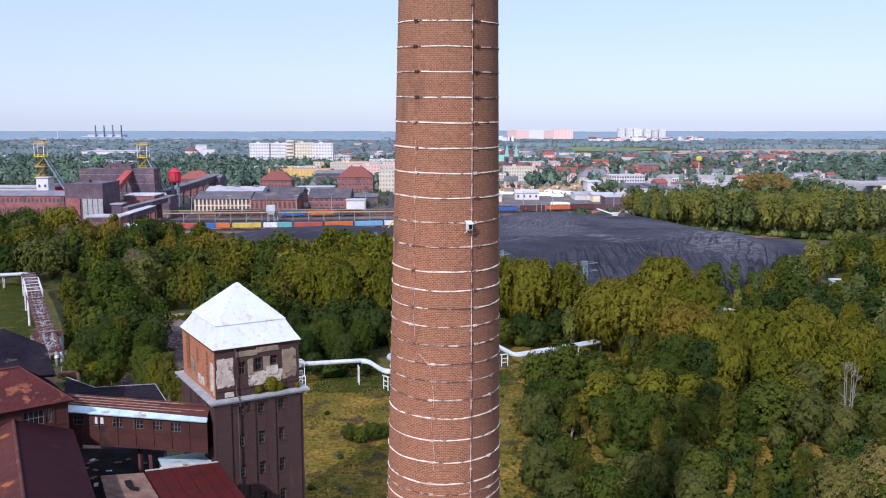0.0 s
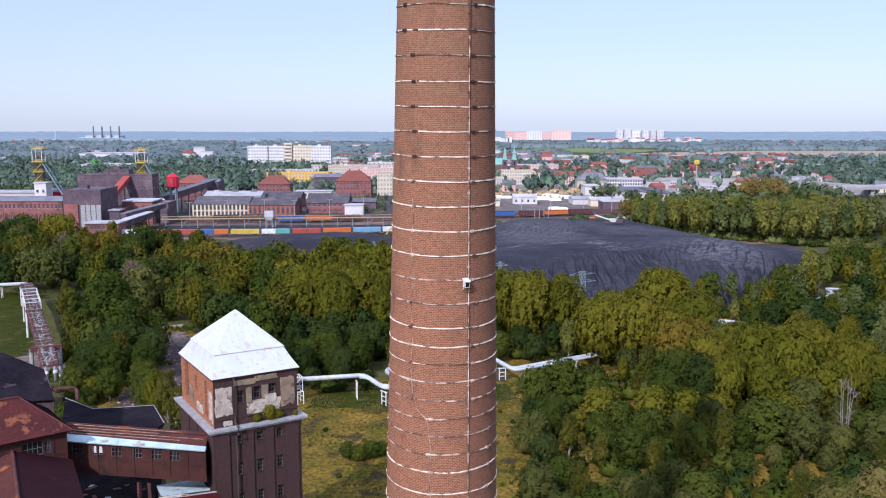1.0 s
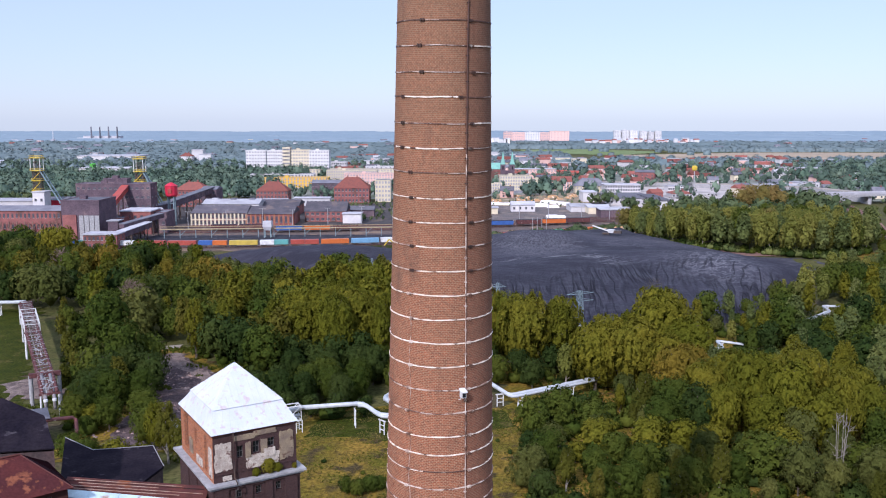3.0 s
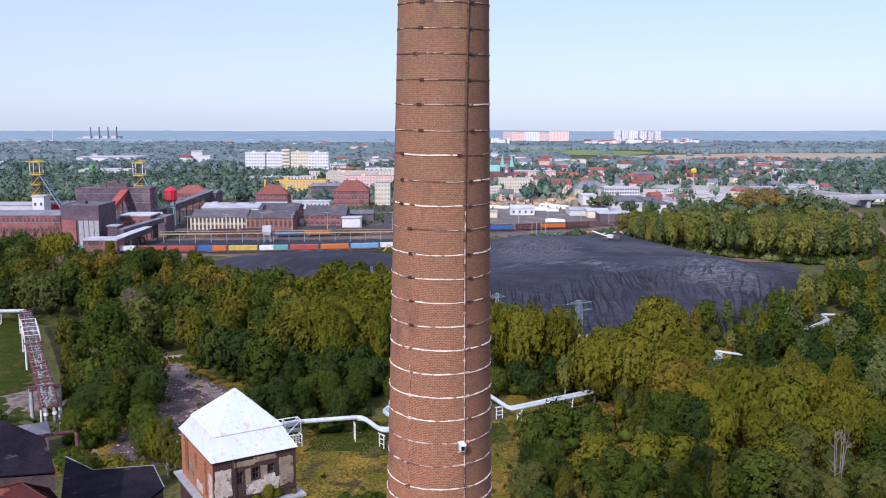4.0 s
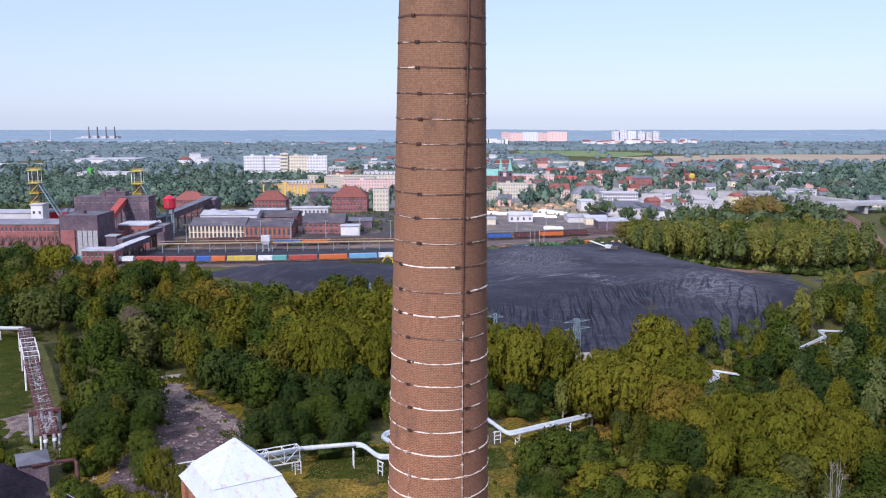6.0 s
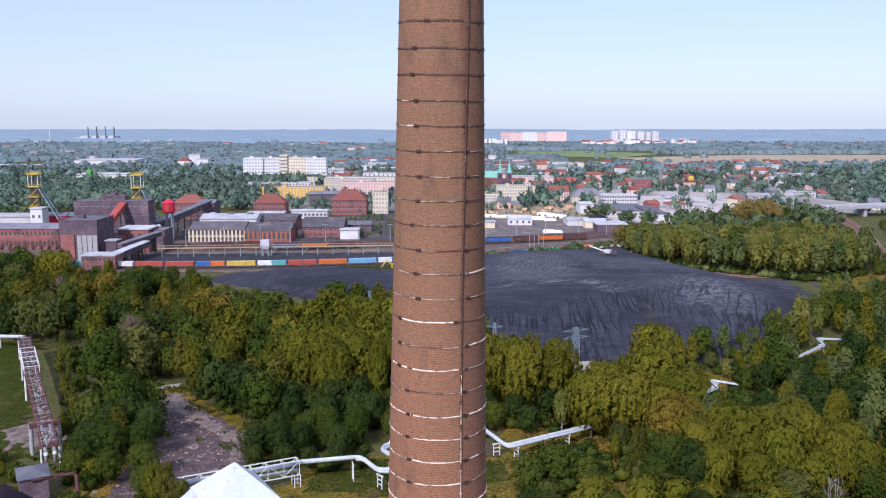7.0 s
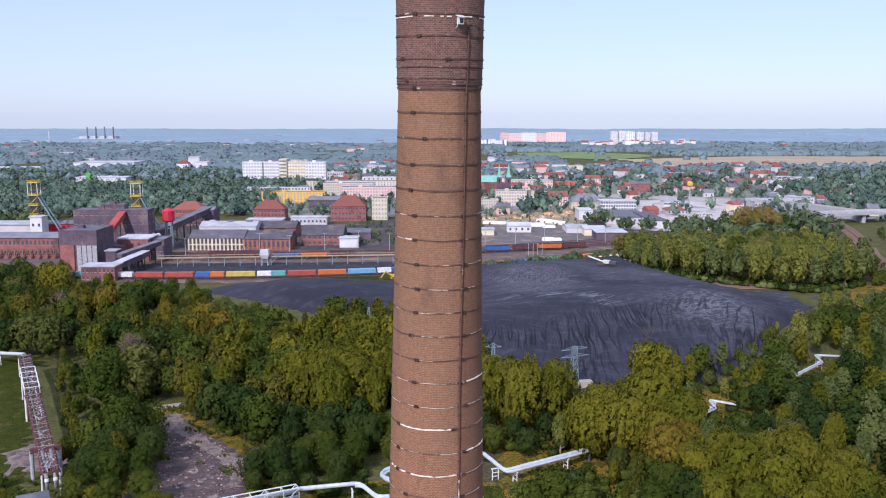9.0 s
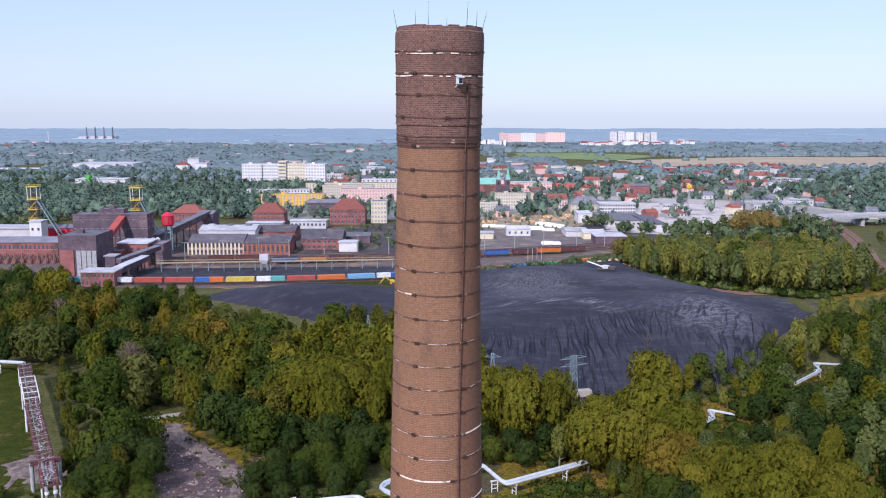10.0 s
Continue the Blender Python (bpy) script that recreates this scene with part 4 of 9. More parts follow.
# a black plate on the sheets stands in for the dark inside the hole
part("hole", Geo().prism([(-27.2, 72.3), (-26.7, 72.5), (-25.9, 71.0), (-25.5, 70.9), (-25.3, 70.2), (-26.0, 70.4), (-26.7, 71.3)], 17.02, 17.09), M_VOID, corr, "black patch standing for a hole rotted through the sheets")
blue = thing("blue_roofed_lean_to", "lean-to with a pale blue sheet roof", "building")
out = [(-27.8, 82.9), (-23.6, 84.7), (-22.3, 82.1), (-26.7, 80.7)]
part("roof", Geo().prism(out, 14.85, 15.0), M_BLUESHEET, blue)
part("wall", Geo().prism([(x * 0.99 - 0.2, y * 0.99 + 0.85) for x, y in out], 0, 14.87), M_SOOTBRICK, blue)
# near-black roof and walls carry the shadow under the gallery in their colour
yard = thing("flat_yard_roof", "flat roof below the gallery, near-black in place of its shadow", "building")
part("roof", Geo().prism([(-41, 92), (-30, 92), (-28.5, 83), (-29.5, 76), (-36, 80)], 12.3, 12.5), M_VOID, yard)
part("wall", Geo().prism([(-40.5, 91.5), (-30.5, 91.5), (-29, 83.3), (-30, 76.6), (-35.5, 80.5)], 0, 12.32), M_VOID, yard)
rd = random.Random(9)
for _ in range(16):
    x, y = rd.uniform(-38, -30.5), rd.uniform(80.5, 90)
    w = rd.uniform(0.15, 0.8)
    tagged(part("debris_sheet", Geo().box(-w, w, -0.2, 0.2, 0, 0.06), rd.choice((M_LEDGE, M_RUST, M_RUSTSTEEL)), None, m=pose(x, y, 12.52, rd.uniform(-4, 4), rd.uniform(0, 8), rd.uniform(0, 180))), "broken sheet lying on the dark roof", "debris", "broken sheets")


# ---- ground, coal, tracks ----
def land(x, y):
    """Height of the land: flat near by, slow swells and a ridge far off."""
    d = max(0.0, y - 1300)
    far = min(d / 2700, 1.0)
    h = far * 3.0 * noise.noise((x / 700, y / 600, 3)) - far ** 1.5 * 4
    rise = max(0.0, min((x - 350) / 900, 1.0)) * math.exp(-((y - 3300) / 600) ** 2) * 11
    return h + rise - 0.05


def strip(lo, hi, n, power=1.0):
    return [lo + (hi - lo) * (i / n) ** power for i in range(n + 1)]


xs = [-s for s in reversed(strip(0, 4600, 40, 1.6))][:-1] + strip(0, 4600, 40, 1.6)
ys = strip(-600, 0, 6)[:-1] + strip(0, 4950, 90, 1.5)
g = Geo()
g.v = [(x, y, land(x, y)) for y in ys for x in xs]
nx = len(xs)
g.f = [(j * nx + i, j * nx + i + 1, (j + 1) * nx + i + 1, (j + 1) * nx + i) for j in range(len(ys) - 1) for i in range(nx - 1)]
solid("ground", g, M_GROUND, "rough ground with grass and scrub", "ground", kind="structure", smooth=True)


def sheet(name, outline, z, mat, label, category="ground", ragged=0.0, seed=1):
    """A flat patch of another surface on the ground, with an uneven edge."""
    r = random.Random(seed)
    pts = []
    for (x0, y0), (x1, y1) in zip(outline, outline[1:] + outline[:1]):
        n = max(1, int(math.hypot(x1 - x0, y1 - y0) / (1.6 if y0 < 300 else 4))) if ragged else 1
        for i in range(n):
            u = i / n
            w = ragged * (noise.noise((x0 + (x1 - x0) * u * 1.3, (y0 + (y1 - y0) * u) * 0.31, seed)) * 1.6 + r.uniform(-0.35, 0.35))
            pts.append((x0 + (x1 - x0) * u + w, y0 + (y1 - y0) * u + w * 0.6))
    g = Geo()
    g.quad(*((x, y, z) for x, y in pts))
    return solid(name, g, mat, label, category, kind="structure")


sheet("ground_meadow", [(-30, 150), (-22, 168), (-8, 170), (12, 168), (16, 156), (15, 118), (14, 95), (-8, 88), (-14, 92), (-18, 100), (-26, 120)], 0.05, M_GRASS, "rough grass turning yellow and brown", "grass", 1.5, 2)
sheet("ground_lawn", [(-24, 152), (-21, 166), (-9, 168), (13, 166), (13.5, 157), (-8, 150), (-16, 152)], 0.09, M_LAWN, "fresh green grass beside the pipe", "grass", 1.0, 3)
sheet("ground_lawn_west", [(-150, 262), (-120, 262), (-112, 240), (-99, 214), (-90, 190), (-82, 170), (-77, 150), (-110, 150), (-140, 200)], 0.05, M_LAWN, "mown green grass beside the gantry", "grass", 2.6, 4)
sheet("road_west", [(-94, 184), (-90, 189), (-84, 187), (-77, 181), (-78, 175), (-83, 174), (-88, 178)], 0.10, M_DUST, "pale dusty turning place", "road", 1.4, 5)
sheet("road_service", [(-90, 190), (-88.6, 190), (-83.3, 150), (-84.7, 150)], 0.09, M_DUST, "worn two-rut track", "road", 0.4, 6)
sheet("ground_yard", [(-68.5, 208), (-63, 211), (-52, 195), (-42, 184), (-36, 176), (-36, 150), (-58, 142), (-60, 170), (-64, 190)], 0.10, M_CINDER, "cinder yard with pale rubble", "yard", 1.2, 7)
sheet("ground_yard_edge", [(-80, 205), (-66, 218), (-56, 206), (-38, 186), (-30, 172), (-34, 148), (-66, 140), (-66, 175), (-70, 195)], 0.06, M_GRASS, "weedy grass round the yard", "grass", 1.6, 8)
sheet("path_yard", [(-66.4, 205), (-62.6, 209), (-54, 196), (-46.5, 187), (-41, 179), (-38.0, 166), (-40.0, 166), (-43.5, 177), (-49, 184), (-55, 191.5), (-60, 197)], 0.13, M_DUST, "pale dusty path across the cinders", "yard", 1.3, 22)
sheet("pavement_slab", [(-76.5, 211), (-75, 214), (-64.5, 218.5), (-64.3, 215)], 0.12, M_CONCRETE, "pale concrete slab", "slab", 0.3, 9)
sheet("ground_brick_dust", [(-41, 187), (-36, 190), (-34, 182), (-39, 180)], 0.13, M_EARTH, "reddish brick dust", "yard", 0.8, 10)


def heap(outline, peaks, base, step, seed, rough=0.8, furrow=None):
    """A loose heap over an outline: smooth peaks (x, y, radius, height) with gullies, falling to the ground at its edge."""
    xs = [p[0] for p in outline]
    ys = [p[1] for p in outline]

    def inside(x, y):
        c, best = False, 1e9
        for (x0, y0), (x1, y1) in zip(outline, outline[1:] + outline[:1]):
            if (y0 > y) != (y1 > y) and x < (x1 - x0) * (y - y0) / (y1 - y0) + x0:
                c = not c
            u = max(0, min(1, ((x - x0) * (x1 - x0) + (y - y0) * (y1 - y0)) / ((x1 - x0) ** 2 + (y1 - y0) ** 2)))
            best = min(best, math.hypot(x - x0 - u * (x1 - x0), y - y0 - u * (y1 - y0)))
        return best if c else -best

    g = Geo()
    nx, ny = int((max(xs) - min(xs)) / step) + 3, int((max(ys) - min(ys)) / step / 2) + 4
    for j in range(ny):
        for i in range(nx):
            x, y = min(xs) - step + i * step, min(ys) - 2 * step + j * step * 2
            d = inside(x, y)
            h = base + sum(ph * math.exp(-((x - px) ** 2 + (y - py) ** 2) / pr ** 2) for px, py, pr, ph in peaks)
            h += rough * (noise.noise((x / 14, y / 9, seed)) + 0.5 * noise.noise((x / 5, y / 7, seed + 4)) + 0.35 * abs(noise.noise((x / 2.2, y / 9, seed + 7))))
            h += furrow(x, y) if furrow else 0
            e = max(0.0, min(1.0, d / 9))
            g.v.append((x, y, h * e * (2 - e) - (0.3 if d < 0 else 0)))
    for j in range(ny - 1):
        for i in range(nx - 1):
            a = j * nx + i
            if any(g.v[k][2] > -0.2 for k in (a, a + 1, a + nx, a + nx + 1)):
                g.f.append((a, a + 1, a + nx + 1, a + nx))
    return g


def crest_of(x):
    """Where the stockyard's long near slope begins."""
    return float(np.interp(x, (0, 18, 37, 61, 91, 110, 135), (285, 297, 314, 333, 334, 322, 298)))


def slide(x, y):
    """A coordinate that stays the same down the near slope, fanning out towards the east."""
    return x - (y - 238) * 0.10 - max(0, x - 70) * (y - 260) * 0.006 + 1.6 * noise.noise((x / 12, y / 18, 2))


def coal_marks(x, y):
    """How far a place is runnelled, dusty or paled as lit, tracked or scraped, and the coordinates along which the
    marks run.
    """
    e = crest_of(x)
    near = max(0.0, min(1.0, (e - 10 - y) / 22)) * (0.25 + 0.75 * max(0.0, min(1.0, 0.6 + 1.6 * noise.noise((x / 22, y / 20, 31)))))
    mound = math.exp(-((x - 41) / 17) ** 4 - ((y - 357) / 18) ** 4)
    fan = math.exp(-((x - 96) / 14) ** 2 - ((y - 306) / 26) ** 2)
    deck = max(math.exp(-((x - 47) / 26) ** 4 - ((y - 322) / 17) ** 4), 0.35 if y > e else 0.0)
    apron = max(0.0, 1 - abs((x - 128) * 0.5 + y - 362) / 22)
    return {"near": near, "dust": max(0.8 * mound, 0.45 * fan, 0.5 * apron), "deck": deck, "fan": fan, "slide": slide(x, y), "along": x * 0.8 + y * 0.6, "cross": y * 0.8 - x * 0.6 + 3 * noise.noise((x / 25, y / 25, 7))}


def coal_relief(x, y):
    """The long near slope, the bench behind it, the tipped mound and the scraped shoulder."""
    e = crest_of(x)
    u = max(0.0, min(1.0, (y - 232) / (e - 232)))
    slope = 5.4 * math.sin(u * math.pi / 2) ** 1.2 * max(0.15, min(1.0, (152 - x) / 45)) - 2.2 * max(0.0, min(1.0, (y - e) / 22))
    mound = 4.6 * math.exp(-((x - 42) / 19) ** 4 - ((y - 376) / 17) ** 2)
    side = 2.0 * math.exp(-((x - 97) / 13) ** 2 - ((y - 312) / 22) ** 2)
    near = max(0.0, min(1.0, (e - 8 - y) / 20))
    return slope + mound + side + 0.5 * near * abs(noise.noise((slide(x, y) / 3.2, y / 40, 5)))


coal_out = [(-4, 262), (10, 405), (40, 416), (67, 427), (94, 444), (97, 415), (108, 388), (128, 364), (152, 362), (154, 343), (141, 326), (117, 294), (104, 270), (76, 236), (54, 220), (30, 230)]
coal = solid("coal_stockyard", heap(coal_out, [(55, 390, 26, 1.2), (118, 372, 22, -1.0)], 1.2, 0.6, 3, 0.40, coal_relief), M_COALYARD, "wide black coal stockyard with runnelled slopes", "coal heap", kind="stuff", smooth=True)
marks = [coal_marks(v.co.x, v.co.y) for v in coal.data.vertices]
for name in marks[0]:
    coal.data.attributes.new(name, "FLOAT", "POINT").data.foreach_set("value", [q[name] for q in marks])
sheet("ground_meadow_east", [(152, 343), (168, 376), (215, 380), (220, 348), (190, 322), (158, 322)], 0.07, M_GRASS, "sunny rough grass beside the coal", "grass", 2.5, 24)
sheet("ground_coal_edge", [(96, 446), (99, 418), (111, 390), (130, 366), (156, 364), (166, 372), (150, 378), (128, 378), (112, 398), (104, 424)], 0.16, M_EARTH, "reddish earth along the edge of the coal", "earth", 2.0, 23)
coal_w = [(-97, 364), (-92, 374), (-64, 385), (-18, 380), (6, 360), (6, 318), (-12, 300), (-40, 318), (-70, 345)]
solid("coal_heap", heap(coal_w, [(-58, 352, 28, 3.6), (-30, 345, 28, 3.6), (-5, 335, 24, 2.4)], 1.0, 2.0, 8, 0.7), M_COALYARD, "long black coal heap behind the trees", "coal heap", kind="stuff", smooth=True)
sheet("ground_railway", [(-330, 388), (-150, 386), (-90, 382), (-20, 398), (60, 432), (75, 470), (240, 560), (240, 600), (60, 500), (-20, 475), (-330, 500)], 0.04, M_BALLAST, "brown ballast of the railway yard", "railway", 2.0, 11)
sheet("ground_coal_siding", [(-150, 402), (-60, 404), (-20, 414), (-20, 438), (-150, 434)], 0.10, M_COAL, "coal-black siding", "railway", 1.0, 12)
sheet("ground_embankment", [(-62, 393), (-20, 403), (10, 413), (8, 398), (-20, 390), (-45, 387)], 0.12, M_LAWN, "green strip beside the siding", "grass", 1.5, 13)
sheet("ground_works_yard", [(-260, 395), (-140, 385), (-20, 470), (60, 500), (140, 540), (140, 640), (0, 640), (-60, 600), (-260, 600)], 0.02, M_ASPHALT, "grey works yard", "yard", 3, 14)
sheet("ground_stores", [(20, 470), (120, 520), (120, 570), (20, 600), (-10, 560)], 0.14, material("storage_dirt", (0.135, 0.104, 0.092), (0.090, 0.076, 0.074), 8, 0.3, stain=(0.20, 0.155, 0.12), stain_size=12), "brown storage yard", "yard", 3, 15)
M_WASTE = material("waste_ground", (0.27, 0.185, 0.125), (0.16, 0.15, 0.085), 14, 0.35, stain=(0.34, 0.26, 0.19), stain_size=9)
sheet("ground_waste", [(18, 596), (60, 580), (92, 584), (116, 640), (112, 700), (76, 690), (34, 655), (18, 650)], 0.18, M_WASTE, "brown waste ground with weeds and tracks", "waste ground", 3, 25)
M_PAVED = material("pale_paved_yard", (0.46, 0.40, 0.36), (0.36, 0.32, 0.30), 16, 0.2, stain=(0.24, 0.21, 0.20), stain_size=20)
sheet("ground_depot", [(112, 575), (150, 552), (205, 566), (236, 600), (262, 660), (250, 720), (215, 768), (150, 760), (134, 690)], 0.20, M_PAVED, "pale paved depot yards beside the road", "yard", 3, 26)
sheet("ground_town", [(-120, 640), (110, 640), (330, 620), (480, 900), (300, 1200), (-140, 1150), (-300, 800)], 0.06, material("town_ground", (0.20, 0.19, 0.18), (0.12, 0.14, 0.085), 22, 0.2), "town streets and gardens", "street", 6, 16)
def field(name, outline, lift, mat, label, category, ragged, seed):
    """A far field lying on the land's swell."""
    g, ids, step = Geo(), {}, 12
    xs, ys = [p[0] for p in outline], [p[1] for p in outline]
    for i in range(int(min(xs) // step), int(max(xs) // step) + 1):
        for j in range(int(min(ys) // step), int(max(ys) // step) + 1):
            x, y, inside = (i + 0.5) * step, (j + 0.5) * step, False
            for (x0, y0), (x1, y1) in zip(outline, outline[1:] + outline[:1]):
                if (y0 > y) != (y1 > y) and x < (x1 - x0) * (y - y0) / (y1 - y0) + x0:
                    inside = not inside
            if inside:
                face = []
                for a, b in ((i, j), (i + 1, j), (i + 1, j + 1), (i, j + 1)):
                    if (a, b) not in ids:
                        ids[a, b] = len(g.v)
                        wob = 6 * noise.noise((a * 0.7, b * 0.7, seed))
                        g.v.append((a * step + wob, b * step + wob, land(a * step, b * step) + 0.7))
                    face.append(ids[a, b])
                g.f.append(tuple(face))
    return solid(name, g, mat, label, category, kind="structure", smooth=True)


field("field_stubble", [(330, 1330), (700, 1260), (1250, 1350), (1250, 1560), (560, 1600), (300, 1480)], 2.4, M_FIELD, "pale brown stubble field", "field", 10, 17)
field("field_meadow", [(140, 1560), (300, 1480), (420, 1640), (300, 1800), (160, 1760)], 2.8, M_MEADOW, "green meadow", "field", 10, 18)
field("field_dirt", [(205, 1230), (330, 1210), (360, 1330), (240, 1360)], 0.6, M_FIELD, "bare brown field", "field", 8, 19)

# rails of the curve and the yard
def track(pts, label):
    t = thing("railway_track", label, "railway track", "railway tracks")
    pts = [Vector((*p, 0.0)) for p in pts]
    for s in (-0.75, 0.75):
        line = []
        for i, p in enumerate(pts):
            d = (pts[min(i + 1, len(pts) - 1)] - pts[max(i - 1, 0)]).normalized()
            line.append(p + Vector((-d.y * s, d.x * s, 0.35)))
        part("rail", Geo().tube(line, 0.09, 5), M_RUSTSTEEL, t)
    g = Geo()
    lo, hi = [], []
    for i, p in enumerate(pts):
        d = (pts[min(i + 1, len(pts) - 1)] - pts[max(i - 1, 0)]).normalized()
        n = Vector((-d.y, d.x, 0))
        lo.append(p + n * 2.1 + Vector((0, 0, 0.18)))
        hi.append(p - n * 2.1 + Vector((0, 0, 0.18)))
    for i in range(len(pts) - 1):
        g.quad(lo[i], hi[i], hi[i + 1], lo[i + 1])
    part("bed", g, M_BALLAST if "yard" in label else M_EARTH, t)
    return t


def bend(p0, p1, p2, n=14):
    return [tuple((1 - u) ** 2 * a + 2 * u * (1 - u) * b + u * u * c for a, b, c in zip(p0, p1, p2)) for u in (i / n for i in range(n + 1))]


for k in range(2):
    o = 5.5 * k
    track(bend((286 + o, 680), (267 + o, 560), (224 + o, 455)) + bend((224 + o, 455), (212 + o, 412), (222 + o, 350))[1:], "curved railway line with rusty rails")
for k in range(5):
    o = 6 * k
    track([(-160, 405 - 2 + o + 38), (-60, 413 + o + 38), (20, 426 + o + 38), (110, 462 + o + 38)], "yard track with rusty rails")

# ---- hot-water pipe on trestles ----
def pipe(pts, r, label):
    t = thing("insulated_pipe", label, "pipe", "pipes")
    soft = [Vector(pts[0])]
    for a, b, c in zip(pts, pts[1:], pts[2:]):
        a, b, c = Vector(a), Vector(b), Vector(c)
        k = min(1.2, (b - a).length / 2, (c - b).length / 2)
        p, q = b + (a - b).normalized() * k, b + (c - b).normalized() * k
        soft += [p, (p + 2 * b + q) / 4, q]
    soft.append(Vector(pts[-1]))
    part("pipe", Geo().tube(soft, r, 12), M_INSUL, t, smooth=True)
    return t, soft


def trestle(p, yaw, h, parent, mat, w=1.3):
    """A pipe support: a cap beam on two legs with rungs between them."""
    cap = part("trestle", Geo().beam((0, -w * 0.75, h), (0, w * 0.75, h), 0.2), mat, parent, m=pose(p[0], p[1], 0, 0, 0, yaw))
    for s in (-w / 2, w / 2):
        part("leg", Geo().beam((0, s, 0), (0, s, h - 0.09), 0.16), mat, cap)
    for k in (1, 2):
        part("rung", Geo().beam((0, -w / 2 + 0.08, h * k / 3.05), (0, w / 2 - 0.08, h * k / 3.05), 0.12), mat, cap)
    return cap


path = [(-25.5, 155.6, 4.3), (-14.0, 158.2, 4.3), (-10.6, 154.0, 3.4), (-6.0, 154.6, 3.4), (-5.6, 160.0, 3.0), (-10.6, 164.6, 3.0), (-10.0, 167.5, 3.0), (-2, 174, 3.0), (9.8, 177.0, 2.9), (13.8, 167.2, 2.9), (28.0, 176.0, 2.9), (40.0, 184, 2.9)]
pp, soft = pipe(path, 0.42, "white jacketed heating pipe zigzagging on trestles")
part("pipe", Geo().tube([p + Vector((0.35, -0.75, -0.12)) for p in soft[1:]], 0.28, 10), M_INSUL, pp, smooth=True)
for x, y, yaw, h in ((-15.4, 157.4, 13, 3.3), (-10.2, 153.6, 40, 2.6), (12.1, 169.6, 110, 2.4), (15.9, 168.2, 31, 2.4), (27.0, 175.2, 31, 2.4), (-5.8, 156, 90, 2.3), (4, 177.5, 30, 2.2)):
    trestle((x, y), yaw, h, pp, M_WHITESTEEL)
part("catwalk", Geo().beam((16.0, 168.6, 2.2), (28.2, 175.9, 2.2), 0.5, 0.1), M_WHITESTEEL, pp)

# white lattice bridge that carries the pipe over the yard
lat = thing("pipe_bridge", "white lattice steel bridge carrying the heating pipe", "pipe bridge")
P0, P1 = Vector((-25.2, 155.2, 0)), Vector((-46.0, 145.0, 0))
dd = (P1 - P0).normalized()
nn = Vector((-dd.y, dd.x, 0))
N = 8
for s in (-0.9, 0.9):
    a, b = P0 + nn * s, P1 + nn * s
    for z in (2.4, 5.1):
        part("chord", Geo().beam(a + Vector((0, 0, z)), b + Vector((0, 0, z)), 0.16), M_WHITESTEEL, lat)
    for i in range(N + 1):
        p = a.lerp(b, i / N)
        part("post", Geo().beam(p + Vector((0, 0, 2.4)), p + Vector((0, 0, 5.1)), 0.10), M_WHITESTEEL, lat)
        if i < N:
            q = a.lerp(b, (i + 1) / N)
            z0, z1 = (2.4, 5.1) if i % 2 else (5.1, 2.4)
            part("brace", Geo().beam(p + Vector((0, 0, z0)), q + Vector((0, 0, z1)), 0.10), M_WHITESTEEL, lat)
for i in range(N + 1):
    for z in (2.4, 5.1):
        c = P0.lerp(P1, i / N)
        part("tie", Geo().beam(c - nn * 0.9 + Vector((0, 0, z)), c + nn * 0.9 + Vector((0, 0, z)), 0.09), M_WHITESTEEL, lat)
part("pipe", Geo().tube([P0 + Vector((0, 0, 4.2)), P1 + Vector((0, 0, 4.2))], 0.42, 12), M_INSUL, lat, smooth=True)
part("pipe", Geo().tube([P0 + Vector((0, 0, 3.1)), P1 + Vector((0, 0, 3.1))], 0.28, 10), M_INSUL, lat, smooth=True)
for c in (P0 + dd * 0.4, P1 - dd * 0.4):
    for s in (-0.9, 0.9):
        for k in (-0.55, 0.55):
            part("leg", Geo().beam(c + nn * s + dd * k, c + nn * s + dd * k + Vector((0, 0, 2.4)), 0.14), M_WHITESTEEL, lat)
        for z in (0.7, 1.5):
            part("brace", Geo().beam(c + nn * s - dd * 0.55 + Vector((0, 0, z)), c + nn * s + dd * 0.55 + Vector((0, 0, z + 0.5)), 0.09), M_WHITESTEEL, lat)
for pts in ([(52.5, 192, 2.5), (58.7, 198.1, 2.5), (67.5, 206.5, 2.5), (67.8, 212.5, 2.5), (73, 209.0, 2.5)], [(90, 226, 2.5), (96.3, 232, 2.5), (110.7, 246.8, 2.5), (111.6, 254, 2.5), (119, 252.6, 2.5)]):
    pp, soft = pipe(pts, 0.27, "white jacketed heating pipe among the trees")
    part("pipe", Geo().tube([p + Vector((0.40, -0.5, -0.08)) for p in soft], 0.19, 10), M_INSUL, pp, smooth=True)
    for p in soft[::3]:
        trestle((p.x, p.y), 40, 2.05, pp, M_WHITESTEEL)

# ---- pipe gantry over the lawn ----
gan = thing("pipe_gantry", "rusty steel pipe gantry with corroded pipes and white frames", "pipe gantry")
line = [Vector(p) for p in ((-114.5, 242.0, 5.8), (-104.5, 222.0, 6.6), (-96.0, 205.5, 6.4), (-79.2, 173.5, 6.0), (-73.2, 162.0, 5.0))]
